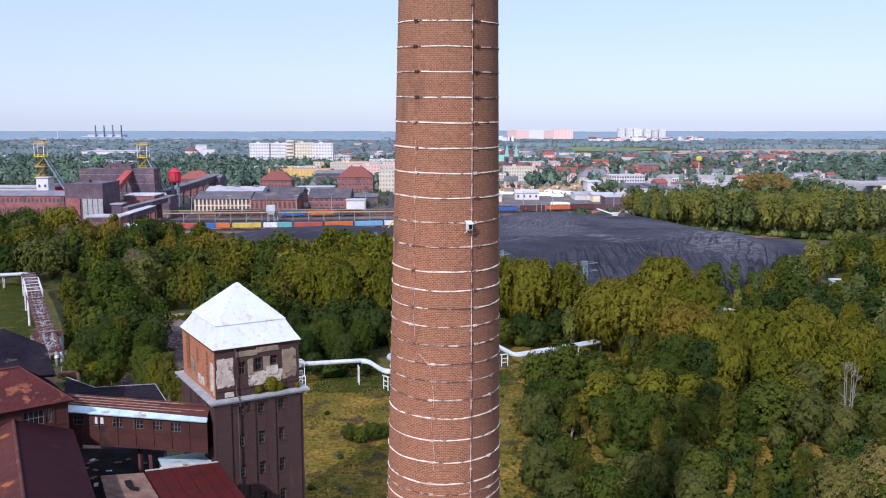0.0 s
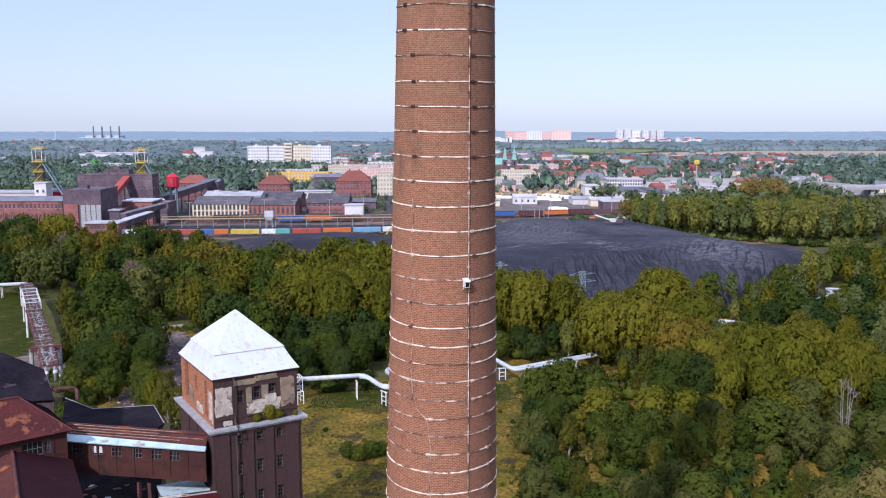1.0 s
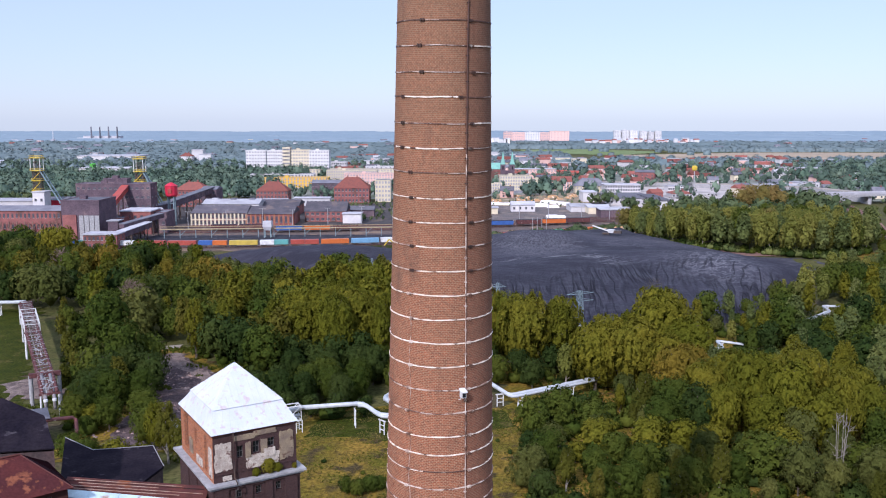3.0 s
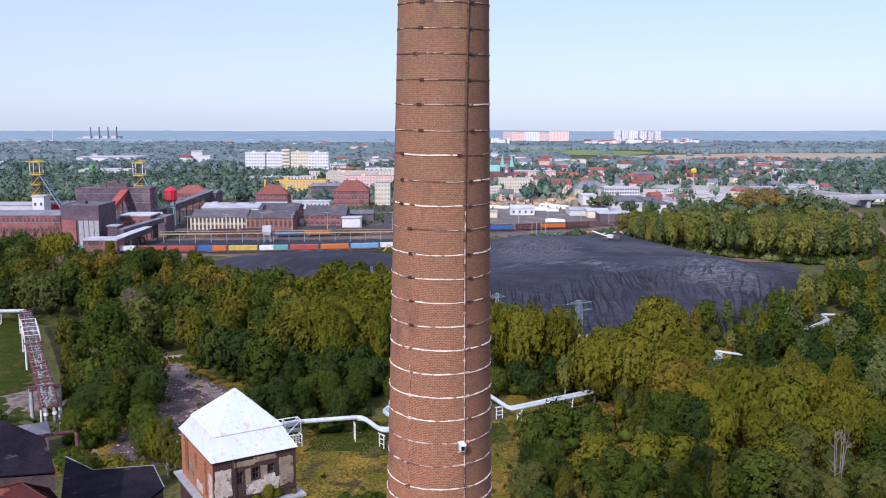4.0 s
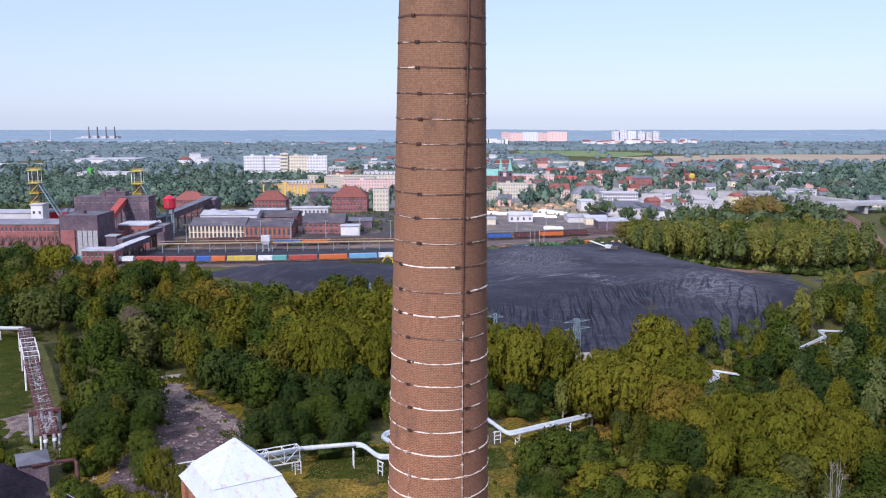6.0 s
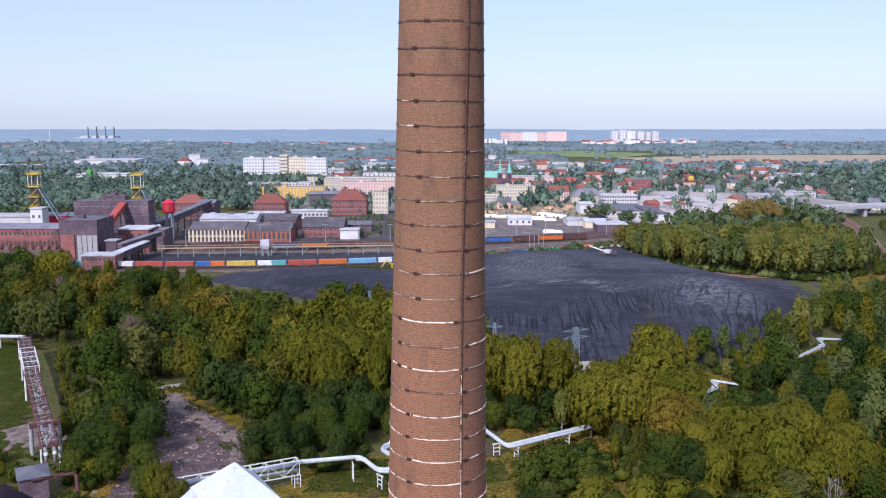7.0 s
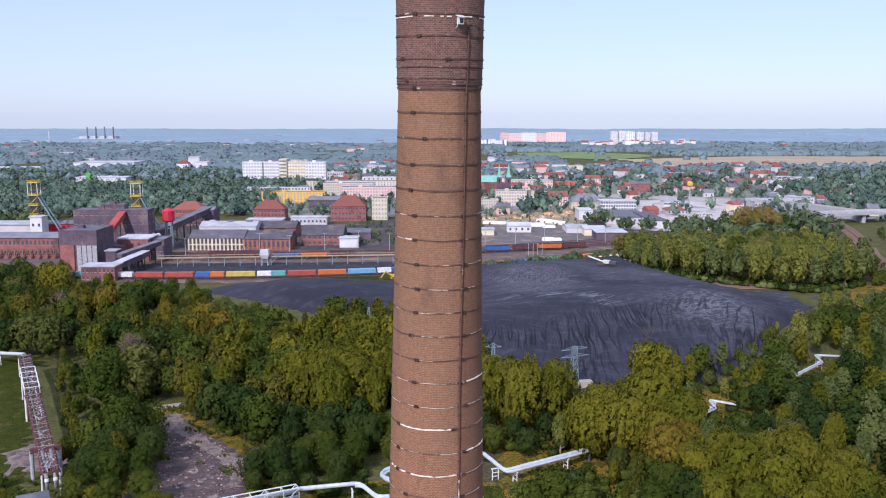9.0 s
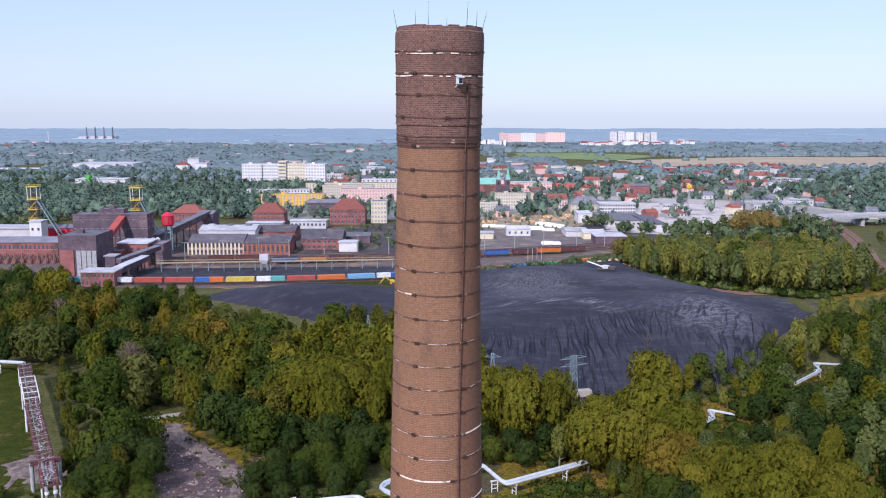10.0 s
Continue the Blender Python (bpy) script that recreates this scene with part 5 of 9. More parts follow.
for k, (s, r, mat) in enumerate(((-1.25, 0.29, M_RUSTSTEEL), (1.25, 0.32, M_RUSTSTEEL), (-0.5, 0.13, M_LEDGE), (0.1, 0.10, M_RUSTSTEEL), (0.55, 0.15, M_RUSTSTEEL))):
    pts = []
    for i, p in enumerate(line):
        d = (line[min(i + 1, len(line) - 1)] - line[max(i - 1, 0)]).normalized()
        pts.append(p + Vector((-d.y, d.x, 0)).normalized() * s + Vector((0, 0, r)))
    part("pipe", Geo().tube(pts, r, 10), mat, gan, smooth=True)
for a, b in zip(line, line[1:]):
    d = b - a
    n = Vector((-d.y, d.x, 0)).normalized()
    cnt = max(2, int(d.length / 1.5))
    for i in range(cnt):
        p, q = a.lerp(b, i / cnt), a.lerp(b, (i + 1) / cnt)
        part("crossbar", Geo().beam(p - n * 1.6 + Vector((0, 0, 0.62)), p + n * 1.6 + Vector((0, 0, 0.62)), 0.07), M_LEDGE if i % 3 == 1 else M_RUSTSTEEL, gan)
        part("brace", Geo().beam(p - n * 1.4 * (1 - 2 * (i % 2)) + Vector((0, 0, 0.62)), q + n * 1.4 * (1 - 2 * (i % 2)) + Vector((0, 0, 0.62)), 0.08), M_LEDGE if i % 2 else M_RUSTSTEEL, gan)
    for s in (-1.6, 1.6):
        part("girder", Geo().beam(a + n * s, b + n * s, 0.16, 0.3), M_RUSTSTEEL, gan)
for p, h, mat, r in ((line[0], 5.8, M_WHITESTEEL, 0.2), (line[1], 6.6, M_WHITESTEEL, 0.2), (line[2], 6.4, M_WHITESTEEL, 0.25), (Vector((-78.3, 171.6, 6)), 6.0, M_LEDGE, 0.42), (line[4], 5.0, M_WHITESTEEL, 0.2)):
    d = Vector((0.46, -0.88, 0))
    n = Vector((0.88, 0.46, 0))
    w = 2.6 if r > 0.4 else 1.6
    for s in (-w, w):
        part("leg", Geo().tube([Vector((p.x, p.y, 0)) + n * s, Vector((p.x, p.y, h)) + n * s], r, 10), mat, gan)
    part("crosshead", Geo().beam(Vector((p.x, p.y, h)) - n * (w + 0.3), Vector((p.x, p.y, h)) + n * (w + 0.3), 0.9 if r > 0.4 else 0.4), M_RUSTSTEEL, gan)
for u in np.linspace(0, 1, 5):
    p = line[1].lerp(line[2], u)
    n = Vector((0.88, 0.46, 0))
    part("frame", Geo().beam(p - n * 1.7, p - n * 1.7 + Vector((0, 0, 1.9)), 0.14).beam(p + n * 1.7, p + n * 1.7 + Vector((0, 0, 1.9)), 0.14).beam(p - n * 1.7 + Vector((0, 0, 1.9)), p + n * 1.7 + Vector((0, 0, 1.9)), 0.14), M_WHITESTEEL, gan)
for s in (-1.7, 1.7):
    n = Vector((0.88, 0.46, 0))
    part("handrail", Geo().beam(line[1] + n * s + Vector((0, 0, 1.9)), line[2] + n * s + Vector((0, 0, 1.9)), 0.14), M_WHITESTEEL, gan)
for s in (-0.75, 0.8):
    n = Vector((0.88, 0.46, 0))
    a, b = Vector((-77.4, 170.0, 6.3)) + n * s, Vector((-72.6, 160.6, 4.4)) + n * s
    stub = part("stub_pipe", Geo().tube([a, b, b + Vector((0.1, -0.2, -2.0))], 0.32, 10), M_LAGGING, gan, "grey pipe stub with a white cap", smooth=True)
    part("cap", Geo().tube([b + Vector((0.08, -0.16, 0.1)), b + Vector((0.12, -0.22, -0.4))], 0.42, 10), M_WHITESTEEL, stub)
rg = random.Random(51)
for a, b in zip(line[1:], line[2:]):  # small pipes, valves and loose lagging inside the gantry
    n = Vector((0.88, 0.46, 0))
    for k in range(int((b - a).length / 1.1)):
        p = a.lerp(b, (k + rg.random()) / ((b - a).length / 1.1)) + n * rg.uniform(-0.8, 0.8) + Vector((0, 0, rg.uniform(0.35, 0.75)))
        d = (b - a).normalized() * rg.uniform(0.3, 1.1) + n * rg.uniform(-0.4, 0.4)
        part("lagging", Geo().beam(p - d, p + d, rg.uniform(0.12, 0.3), 0.12), rg.choice((M_LEDGE, M_LAGGING, M_RUSTSTEEL, M_LAGGING)), gan)
wp = thing("west_pipe", "white pipe crossing behind the gantry", "pipe", "pipes")
part("pipe", Geo().tube([(-150, 252, 3.6), (-129, 254, 3.6), (-116, 245, 5.6)], 0.5, 10), M_INSUL, wp)
for x in (-146, -136, -127):
    trestle((x, 253), 10, 3.1, wp, M_WHITESTEEL)
rp = thing("red_pipe_bend", "thick red-brown pipe bending to the ground", "pipe", "pipes")
part("pipe", Geo().tube([(-70, 147, 4.6), (-67, 149.2, 4.4), (-64.4, 150.8, 4.2), (-63.8, 150.8, 3.8), (-63.0, 149, 0.6), (-63.0, 148.6, 0)], 0.32, 10), M_RUSTSTEEL, rp)
hut = thing("gantry_hut", "small dark hut with a grey roof under the gantry", "hut")
hut.matrix_basis = pose(-71.1, 150.0, 0, 0, 0, 28)
part("wall", Geo().box(-2.3, 2.3, -2.9, 2.9, 0, 4.8), M_DARKBRICK, hut)
part("roof", Geo().rings([[(-2.7, -3.3, 4.8), (2.7, -3.3, 4.8), (2.7, 3.3, 4.8), (-2.7, 3.3, 4.8)], [(-2.7, -3.3, 4.95), (2.7, -3.3, 4.95), (2.7, 3.3, 4.95), (-2.7, 3.3, 4.95)], [(-0.3, -0.8, 5.7), (0.3, -0.8, 5.7), (0.3, 0.8, 5.7), (-0.3, 0.8, 5.7)]]), M_GREYROOF, hut)


# ---- lattice pylons ----
def pylon(x, y, h, w, arms, label, yaw=0, taper=0.75):
    t = thing("lattice_pylon", label, "pylon", "pylons", m=pose(x, y, 0, 0, 0, yaw))
    n = 7
    lv = [(h * i / n, w * (1 - taper * i / n)) for i in range(n + 1)]
    for sx in (-1, 1):
        for sy in (-1, 1):
            part("leg", Geo().tube([(sx * a / 2, sy * a / 2, z) for z, a in lv], 0.07, 4), M_BLUESTEEL, t)
    for (z0, a0), (z1, a1) in zip(lv, lv[1:]):
        g = Geo()
        for k in range(4):
            m = Matrix.Rotation(k * math.pi / 2, 4, "Z")
            g.beam(m @ Vector((-a0 / 2, -a0 / 2, z0)), m @ Vector((a1 / 2, -a1 / 2, z1)), 0.07)
            g.beam(m @ Vector((a0 / 2, -a0 / 2, z0)), m @ Vector((-a1 / 2, -a1 / 2, z1)), 0.07)
            g.beam(m @ Vector((-a1 / 2, -a1 / 2, z1)), m @ Vector((a1 / 2, -a1 / 2, z1)), 0.07)
        part("bracing", g, M_BLUESTEEL, t)
    for z, r in arms:
        g = Geo()
        for s in (-1, 1):
            for dy in (-0.4, 0.4):
                g.beam((0, dy, z), (s * r, 0, z + 0.1), 0.07)
            g.beam((0, 0, z + 0.9), (s * r, 0, z + 0.1), 0.07)
            for u in (0.3, 0.6):
                g.beam((s * r * u, 0.3, z), (s * r * u, -0.3, z + 0.5), 0.05)
        part("crossarm", g, M_BLUESTEEL, t)
    return t


solid("pylon_footing", Geo().box(-2.4, 2.4, -1.2, 1.2, 0, 2.2), M_CONCRETE, "pale concrete footing under the pylon", "footing", m=pose(39.5, 229.5, 0, 0, 0, 8))
pylon(37.2, 230.5, 11.4, 1.9, ((8.6, 4.4), (10.6, 4.2)), "grey lattice pylon with two crossarms", 25, 0.45)
pylon(14.4, 214, 16.6, 2.2, ((13.0, 2.2), (15.6, 2.0)), "slim grey lattice mast among poplars")
pylon(-20, 262, 15.2, 2.0, ((12, 2.2),), "slim grey lattice mast behind trees")


# ---- tall grass and weeds of the meadow ----
def tufts(outline_test, count, box4, h0, h1, name, mat, label, seed):
    r = np.random.RandomState(seed)
    x = r.uniform(box4[0], box4[1], count)
    y = r.uniform(box4[2], box4[3], count)
    keep = np.array([outline_test(a, b) for a, b in zip(x, y)])
    x, y = x[keep], y[keep]
    n = len(x)
    h = r.uniform(h0, h1, n)
    vs, fs = [], []
    for k in range(3):
        a = r.uniform(0, math.pi, n)
        w = h * r.uniform(0.5, 0.9, n)
        dx, dy = np.cos(a) * w / 2, np.sin(a) * w / 2
        lx, ly = r.uniform(-1.1, 1.1, (2, n)) * h
        vs.append(np.stack([np.stack([x - dx, y - dy, 0 * x], 1), np.stack([x + dx, y + dy, 0 * x], 1), np.stack([x + lx, y + ly, h], 1)], 1).reshape(-1, 3))
    v = np.concatenate(vs)
    me = bpy.data.meshes.new(name)
    me.from_pydata(v.tolist(), [], np.arange(len(v)).reshape(-1, 3).tolist())
    me.materials.append(mat)
    return tagged(new(name, me), label, "grass", kind="stuff")


def in_meadow(x, y):
    return -25 + (y - 90) * -0.01 < x < 7 + max(0, y - 112) * 0.22 and noise.noise((x / 6, y / 6, 1)) > -0.15 and y < 168


def in_green(x, y):
    return -26 < x < 9 + max(0, y - 112) * 0.2 and noise.noise((x / 7, y / 7, 6)) > 0.0 and y < 169


def in_weeds(x, y):
    inside = -67 < x < -35 and y < 213 - (x + 67) * 1.15
    return noise.noise((x / 5, y / 5, 9)) > (0.34 if inside else 0.02)


def weed(name, a, b):
    return material(name, a, b, 4.0, 0.25, rough=0.8, vary=0.2, island=True, translucent=0.5, spec=0.02)


tufts(in_meadow, 30000, (-27, 20, 88, 168), 0.08, 0.30, "dry_grass", weed("dry_grass_blades", (0.25, 0.195, 0.06), (0.18, 0.135, 0.05)), "dry yellow-brown tall grass", 1)
tufts(in_green, 12000, (-27, 20, 88, 169), 0.08, 0.32, "green_weeds", weed("green_weed_leaves", (0.066, 0.090, 0.012), (0.090, 0.104, 0.016)), "green weeds in the meadow", 2)
tufts(in_weeds, 9000, (-82, -32, 140, 218), 0.3, 0.9, "yard_weeds", bpy.data.materials["green_weed_leaves"], "weeds round the cinder yard", 3)


def in_west(x, y):
    return x < -0.50 * y + 4 and noise.noise((x / 8, y / 8, 14)) > -0.1


tufts(in_west, 3500, (-150, -70, 150, 262), 0.08, 0.25, "lawn_weeds", bpy.data.materials["green_weed_leaves"], "rough weeds on the west lawn", 4)


# broken bricks and slag strewn over the cinder yard
rr = np.random.RandomState(17)
vs, fs = [], []
for _ in range(520):
    y = rr.uniform(150, 206)
    x = rr.uniform(-63, -38)
    if y > 210 - (x + 66) * 1.15 or y > 205 + (x + 63) * 3:
        continue
    q = rr.uniform(0.12, 0.42)
    k = len(vs)
    vs += [(x + q * rr.uniform(0.6, 1.2) * math.cos(a), y + q * rr.uniform(0.6, 1.2) * math.sin(a), 0.1) for a in (0.3, 1.9, 3.3, 4.9)] + [(x + rr.uniform(-0.1, 0.1), y, 0.12 + q * 0.7)]
    fs += [(k, k + 1, k + 4), (k + 1, k + 2, k + 4), (k + 2, k + 3, k + 4), (k + 3, k, k + 4)]
me = bpy.data.meshes.new("rubble")
me.from_pydata(vs, [], fs)
me.materials.append(material("broken_brick", (0.30, 0.22, 0.19), (0.16, 0.09, 0.075), 1.0, 0.3, vary=0.4, island=True))
tagged(new("rubble", me), "pale broken brick and slag on the cinders", "rubble", kind="stuff")


def in_scrub(x, y):
    return x > 7 + max(0, y - 112) * 0.2 and x < 14 + y * 0.5 and y < 262


sheet("ground_scrub", [(6, 96), (70, 96), (100, 150), (140, 240), (128, 262), (84, 232), (60, 222), (12, 214), (14, 170), (8, 120)], 0.03, M_GRASS, "rough scrub grass below the trees", "grass", 2.0, 21)
tufts(in_scrub, 16000, (8, 130, 96, 262), 0.15, 0.7, "scrub_grass", bpy.data.materials["green_weed_leaves"], "green weeds and grass in the scrub", 5)
tufts(in_scrub, 6000, (8, 130, 96, 262), 0.15, 0.6, "scrub_dry_grass", bpy.data.materials["dry_grass_blades"], "dry tall grass in the scrub", 6)


# ---- trees ----
def lump(seed, sub=1, squash=1.0):
    """A small uneven ball, as corners and triangles."""
    bm = bmesh.new()
    bmesh.ops.create_icosphere(bm, subdivisions=sub, radius=1)
    r = random.Random(seed)
    for v in bm.verts:
        v.co *= r.uniform(0.82, 1.12)
        v.co.z *= squash
    vs = np.array([v.co[:] for v in bm.verts])
    fs = np.array([[v.index for v in f.verts] for f in bm.faces])
    bm.free()
    return vs, fs


LUMP = {1: [lump(i) for i in range(6)]}


def leaves(rs, centres, radii, count, size, low=-1.0, droop=1.0, mid=0.5, upright=0.35, skin=(0.5, 1.2)):
    """Leaf sprays over the skins of the clumps, facing out of the crown: corners, triangles and the soft normals of the crown."""
    w = radii.prod(1) ** (2 / 3) * (centres[:, 2] > low)
    which = rs.choice(len(centres), count, p=w / w.sum())
    d = rs.normal(size=(count, 3))
    d /= np.linalg.norm(d, axis=1)[:, None]
    out = centres[which] - np.array([0, 0, mid])
    out /= np.linalg.norm(out, axis=1)[:, None] + 1e-6
    d = d + out * 0.7
    d /= np.linalg.norm(d, axis=1)[:, None]
    d[:, 2] = np.where(d[:, 2] < -0.5, -d[:, 2], d[:, 2])
    at = centres[which] + d * radii[which] * rs.uniform(*skin, (count, 1))
    nrm = d * 0.8 + out * 0.5 + rs.normal(scale=0.34, size=(count, 3)) + np.array([0, 0, 0.15])
    nrm /= np.linalg.norm(nrm, axis=1)[:, None]
    u = np.cross(nrm, rs.normal(size=(count, 3)) * np.array([1 - upright, 1 - upright, 1]) + np.array([0, 0, upright]))
    u /= np.linalg.norm(u, axis=1)[:, None] + 1e-9
    v = np.cross(u, nrm)
    v *= np.where(v[:, 2:] < 0, -1, 1)
    s = size * rs.uniform(0.55, 1.35, (count, 1))
    tri = np.stack([at - u * s * 0.46 - v * s * 0.25 * droop, at + u * s * 0.46 - v * s * 0.3 * droop, at + v * s * 0.66 * droop + nrm * s * 0.12], 1)
    soft = d * 0.28 + out * 0.95 + rs.normal(scale=0.26, size=(count, 3)) + np.array([0, 0, 0.22])
    soft /= np.linalg.norm(soft, axis=1)[:, None]
    flip = (np.cross(tri[:, 1] - tri[:, 0], tri[:, 2] - tri[:, 0]) * soft).sum(1) < 0
    tri[flip] = tri[flip][:, [1, 0, 2]]
    return tri.reshape(-1, 3), np.arange(count * 3).reshape(-1, 3), np.repeat(soft, 3, 0)


# crown forms of a tree one unit high: foot, top, greatest half width, height of it, clumps, clump sizes, their stretch, raggedness
FORMS = {
    "poplar": (0.12, 0.97, 0.20, 0.45, 150, (0.015, 0.028), 2.2, 0.20),
    "fan": (0.06, 0.96, 0.38, 0.56, 290, (0.014, 0.026), 2.3, 0.14),
    "willow": (0.08, 0.94, 0.44, 0.48, 130, (0.036, 0.066), 1.1, 0.20),
    "birch": (0.16, 0.97, 0.21, 0.42, 90, (0.022, 0.042), 1.9, 0.30),
    "bush": (0.02, 0.88, 0.50, 0.38, 70, (0.055, 0.10), 1.1, 0.24),
    "round": (0.07, 0.94, 0.40, 0.50, 150, (0.030, 0.055), 1.2, 0.20),
}


def crown_clumps(rs, kind):
    """Centres and radii of the leaf clumps: small ones over the crown's skin, large ones inside."""
    z0, z1, w, zm, n, (q0, q1), tall, rag = FORMS[kind]
    # a few great limbs make lobes in the outline
    lobes = [(rs.uniform(0, 6.283), rs.uniform(0.3, 0.9), rs.uniform(0.10, 0.28)) for _ in range(6)]

    def width(z, a):
        u = (z - zm) / (z1 - zm) if z > zm else (zm - z) / (zm - z0)
        k = w * math.sqrt(max(0.0, 1 - min(u, 1) ** 2.2))
        for la, lz, ls in lobes:
            k *= 1 + ls * math.exp(-((math.remainder(a - la, 6.283)) / 0.7) ** 2 - ((z - lz) / 0.2) ** 2) - ls * 0.25
        return k

    c, r, big = [], [], []
    for i in range(n):
        a, z = i * 2.39996 + rs.uniform(-0.5, 0.5), z0 + (z1 - z0) * (0.06 + 0.9 * ((i + rs.uniform(0, 1)) / n) ** 0.8)
        k = width(z, a) * (1 - rag * rs.uniform(0, 1) ** 1.5)
        q = rs.uniform(q0, q1)
        c.append((k * math.cos(a), k * math.sin(a), min(z, z1 - q)))
        r.append((q, q, q * tall))
    for i in range(9):
        a, z = i * 2.39996, z0 + (z1 - z0) * (0.16 + 0.66 * i / 8)
        k = width(z, a)
        big.append(((k * 0.32 * math.cos(a), k * 0.32 * math.sin(a), z), (k * 0.50, k * 0.50, max(k * 0.55, (z1 - z0) * 0.11))))
    return np.array(c), np.array(r), big


def crown_mesh(rs, kind, count, size, core=0.84, low=-1.0, droop=1.0, upright=0.35):
    """A crown as corners, faces, normals and the places of its clumps."""
    c, r, big = crown_clumps(rs, kind)
    vs, fs, ns, k = [], [], [], 0
    for p, q in big:
        ci, ri = np.array(p), np.array(q) * core
        lv, lf = LUMP[1][rs.randint(6)]
        if ci[2] > low:
            vs.append(ci + lv * ri)
            ns.append(lv / ri * ri.mean())
            fs += [tuple(f) for f in lf + k]
            k += len(lv)
    fill = int(count * 0.36)
    wide = np.array([q for _, q in big]) * 1.25
    for cc, rr, m, skin in ((c, r, count - fill, (0.5, 1.2)), (np.array([p for p, _ in big]), wide, fill, (0.85, 1.12))):
        qv, qf, qn = leaves(rs, cc, rr, m, size, low, droop, FORMS[kind][3], upright, skin)
        vs.append(qv)
        ns.append(qn)
        fs += [tuple(f) for f in qf + k]
        k += len(qv)
    return (np.concatenate(vs), fs, np.concatenate(ns)), c


def mesh_from(vs, fs, name, normals=None):
    me = bpy.data.meshes.new(name)
    me.from_pydata(vs.tolist(), [], fs)
    if normals is not None:
        me.shade_smooth()
        n = normals / (np.linalg.norm(normals, axis=1)[:, None] + 1e-9)
        me.normals_split_custom_set_from_vertices(n.tolist())
    return me


def trunk_geo(rs, c, pale=False):
    g = Geo()
    lean = rs.uniform(-0.02, 0.02, 2)
    g.tube([(0, 0, -0.01), (lean[0] * 0.5, lean[1] * 0.5, 0.3), (lean[0], lean[1], 0.62), (lean[0] * 1.5, 0, 0.85)], [0.022, 0.016, 0.009, 0.003], 7)
    for p in c[rs.choice(len(c), 7, replace=False)]:
        z = max(0.12, p[2] - rs.uniform(0.12, 0.25))
        g.tube([(lean[0] * z, lean[1] * z, z), tuple(p * np.array([0.55, 0.55, 1]) - np.array([0, 0, (p[2] - z) * 0.35])), tuple(p)], [0.009, 0.006, 0.002], 5)
    return g


SPECIES = {  # crown form, leaf kind, bark, height range
    "poplar": ("poplar", "poplar", M_BARK, "yellow-green poplar with a tall brushy crown"),
    "broad_poplar": ("fan", "poplar", M_BARK, "broad yellow-green poplar with upright branches"),
    "green": ("round", "green", M_BARK, "green broadleaf tree with a rounded crown"),
    "dark": ("round", "dark", M_BARK, "dark green broadleaf tree"),
    "willow": ("willow", "willow", M_BARK, "grey-green willow with a spreading crown"),
    "gold": ("fan", "gold", M_BARK, "poplar turning golden orange"),
    "olive": ("birch", "olive", M_BIRCH, "slender birch with olive leaves"),
    "tan": ("willow", "tan", M_BARK, "pale tan autumn willow tree"),
    "aspen": ("poplar", "aspen", M_BIRCH, "slender yellow-green aspen tree with upright twigs"),
    "ash": ("birch", "ash", M_BARK, "pale green ash tree"),
    "amber": ("round", "amber", M_BARK, "broad tree turning amber"),
    "bush": ("bush", "dark", M_BARK, "dense dark green leafy bush"),
    "shrub": ("bush", "green", M_BARK, "small green shrub in the scrub"),
    "yellow_shrub": ("bush", "poplar", M_BARK, "yellowish green leafy shrub"),
}
rs = np.random.RandomState(7)
HI, LO = {}, {}
for name, (form, leaf, bark, text) in SPECIES.items():
    HI[name], LO[name] = [], []
    for k in range(3):
        n = {"poplar": 4400, "fan": 8200, "bush": 1900, "willow": 5400, "birch": 4000}.get(form, 5600)
        size = {"poplar": 0.020, "fan": 0.0205, "bush": 0.050, "willow": 0.025, "birch": 0.020}.get(form, 0.024)
        droop = {"willow": 1.5, "birch": 1.5, "fan": 1.5, "poplar": 1.5}.get(form, 1.1)
        upright = {"fan": 0.8, "poplar": 0.8, "willow": 0.6, "birch": 0.7}.get(form, 0.35)
        (vs, fs, ns), c = crown_mesh(rs, form, n, size, 0.9, -1.0, droop, upright)
        cm = mesh_from(vs, fs, "crown", ns)
        cm.materials.append(LEAF[leaf])
        tm = trunk_geo(rs, c).mesh("trunk")
        tm.materials.append(bark)
        HI[name].append((cm, tm))
        LO[name].append(crown_mesh(rs, form, 1000, size * 2.05, 0.86, 0.24, droop, upright)[0])


# poplar groups: centre, half widths, height
DOMES = [(22.5, 199, 8.5, 6.5, 22.5), (43, 182, 13, 8, 20.5), (61, 154, 16, 11, 16.8)]


def pipe_cap(x, y):
    """How tall a tree may grow without hiding the visible stretches of the pipes."""
    cap = 99.0
    for ax, ay, bx, by in ((65.5, 209.5, 73, 209.5), (101, 237, 110.7, 246.8), (109, 251, 119.5, 254)):
        for s in range(-3, 46, 3):
            px, py = x * (1 + s / 240), y * (1 + s / 240)
            u = max(0, min(1, ((px - ax) * (bx - ax) + (py - ay) * (by - ay)) / ((bx - ax) ** 2 + (by - ay) ** 2)))
            if math.hypot(px - ax - u * (bx - ax), py - ay - u * (by - ay)) < 2.2:
                cap = min(cap, 0.8 + max(0, s) * 0.29)
    return cap


def stand_edge(x):
    """The near edge of the tall stand behind the coal."""
    return 414 - (x - 92) * 1.27 if x < 118.5 else 380.3 - (x - 118.5) * 0.66 if x < 153 else 357.5 + max(0, x - 163) * 0.7


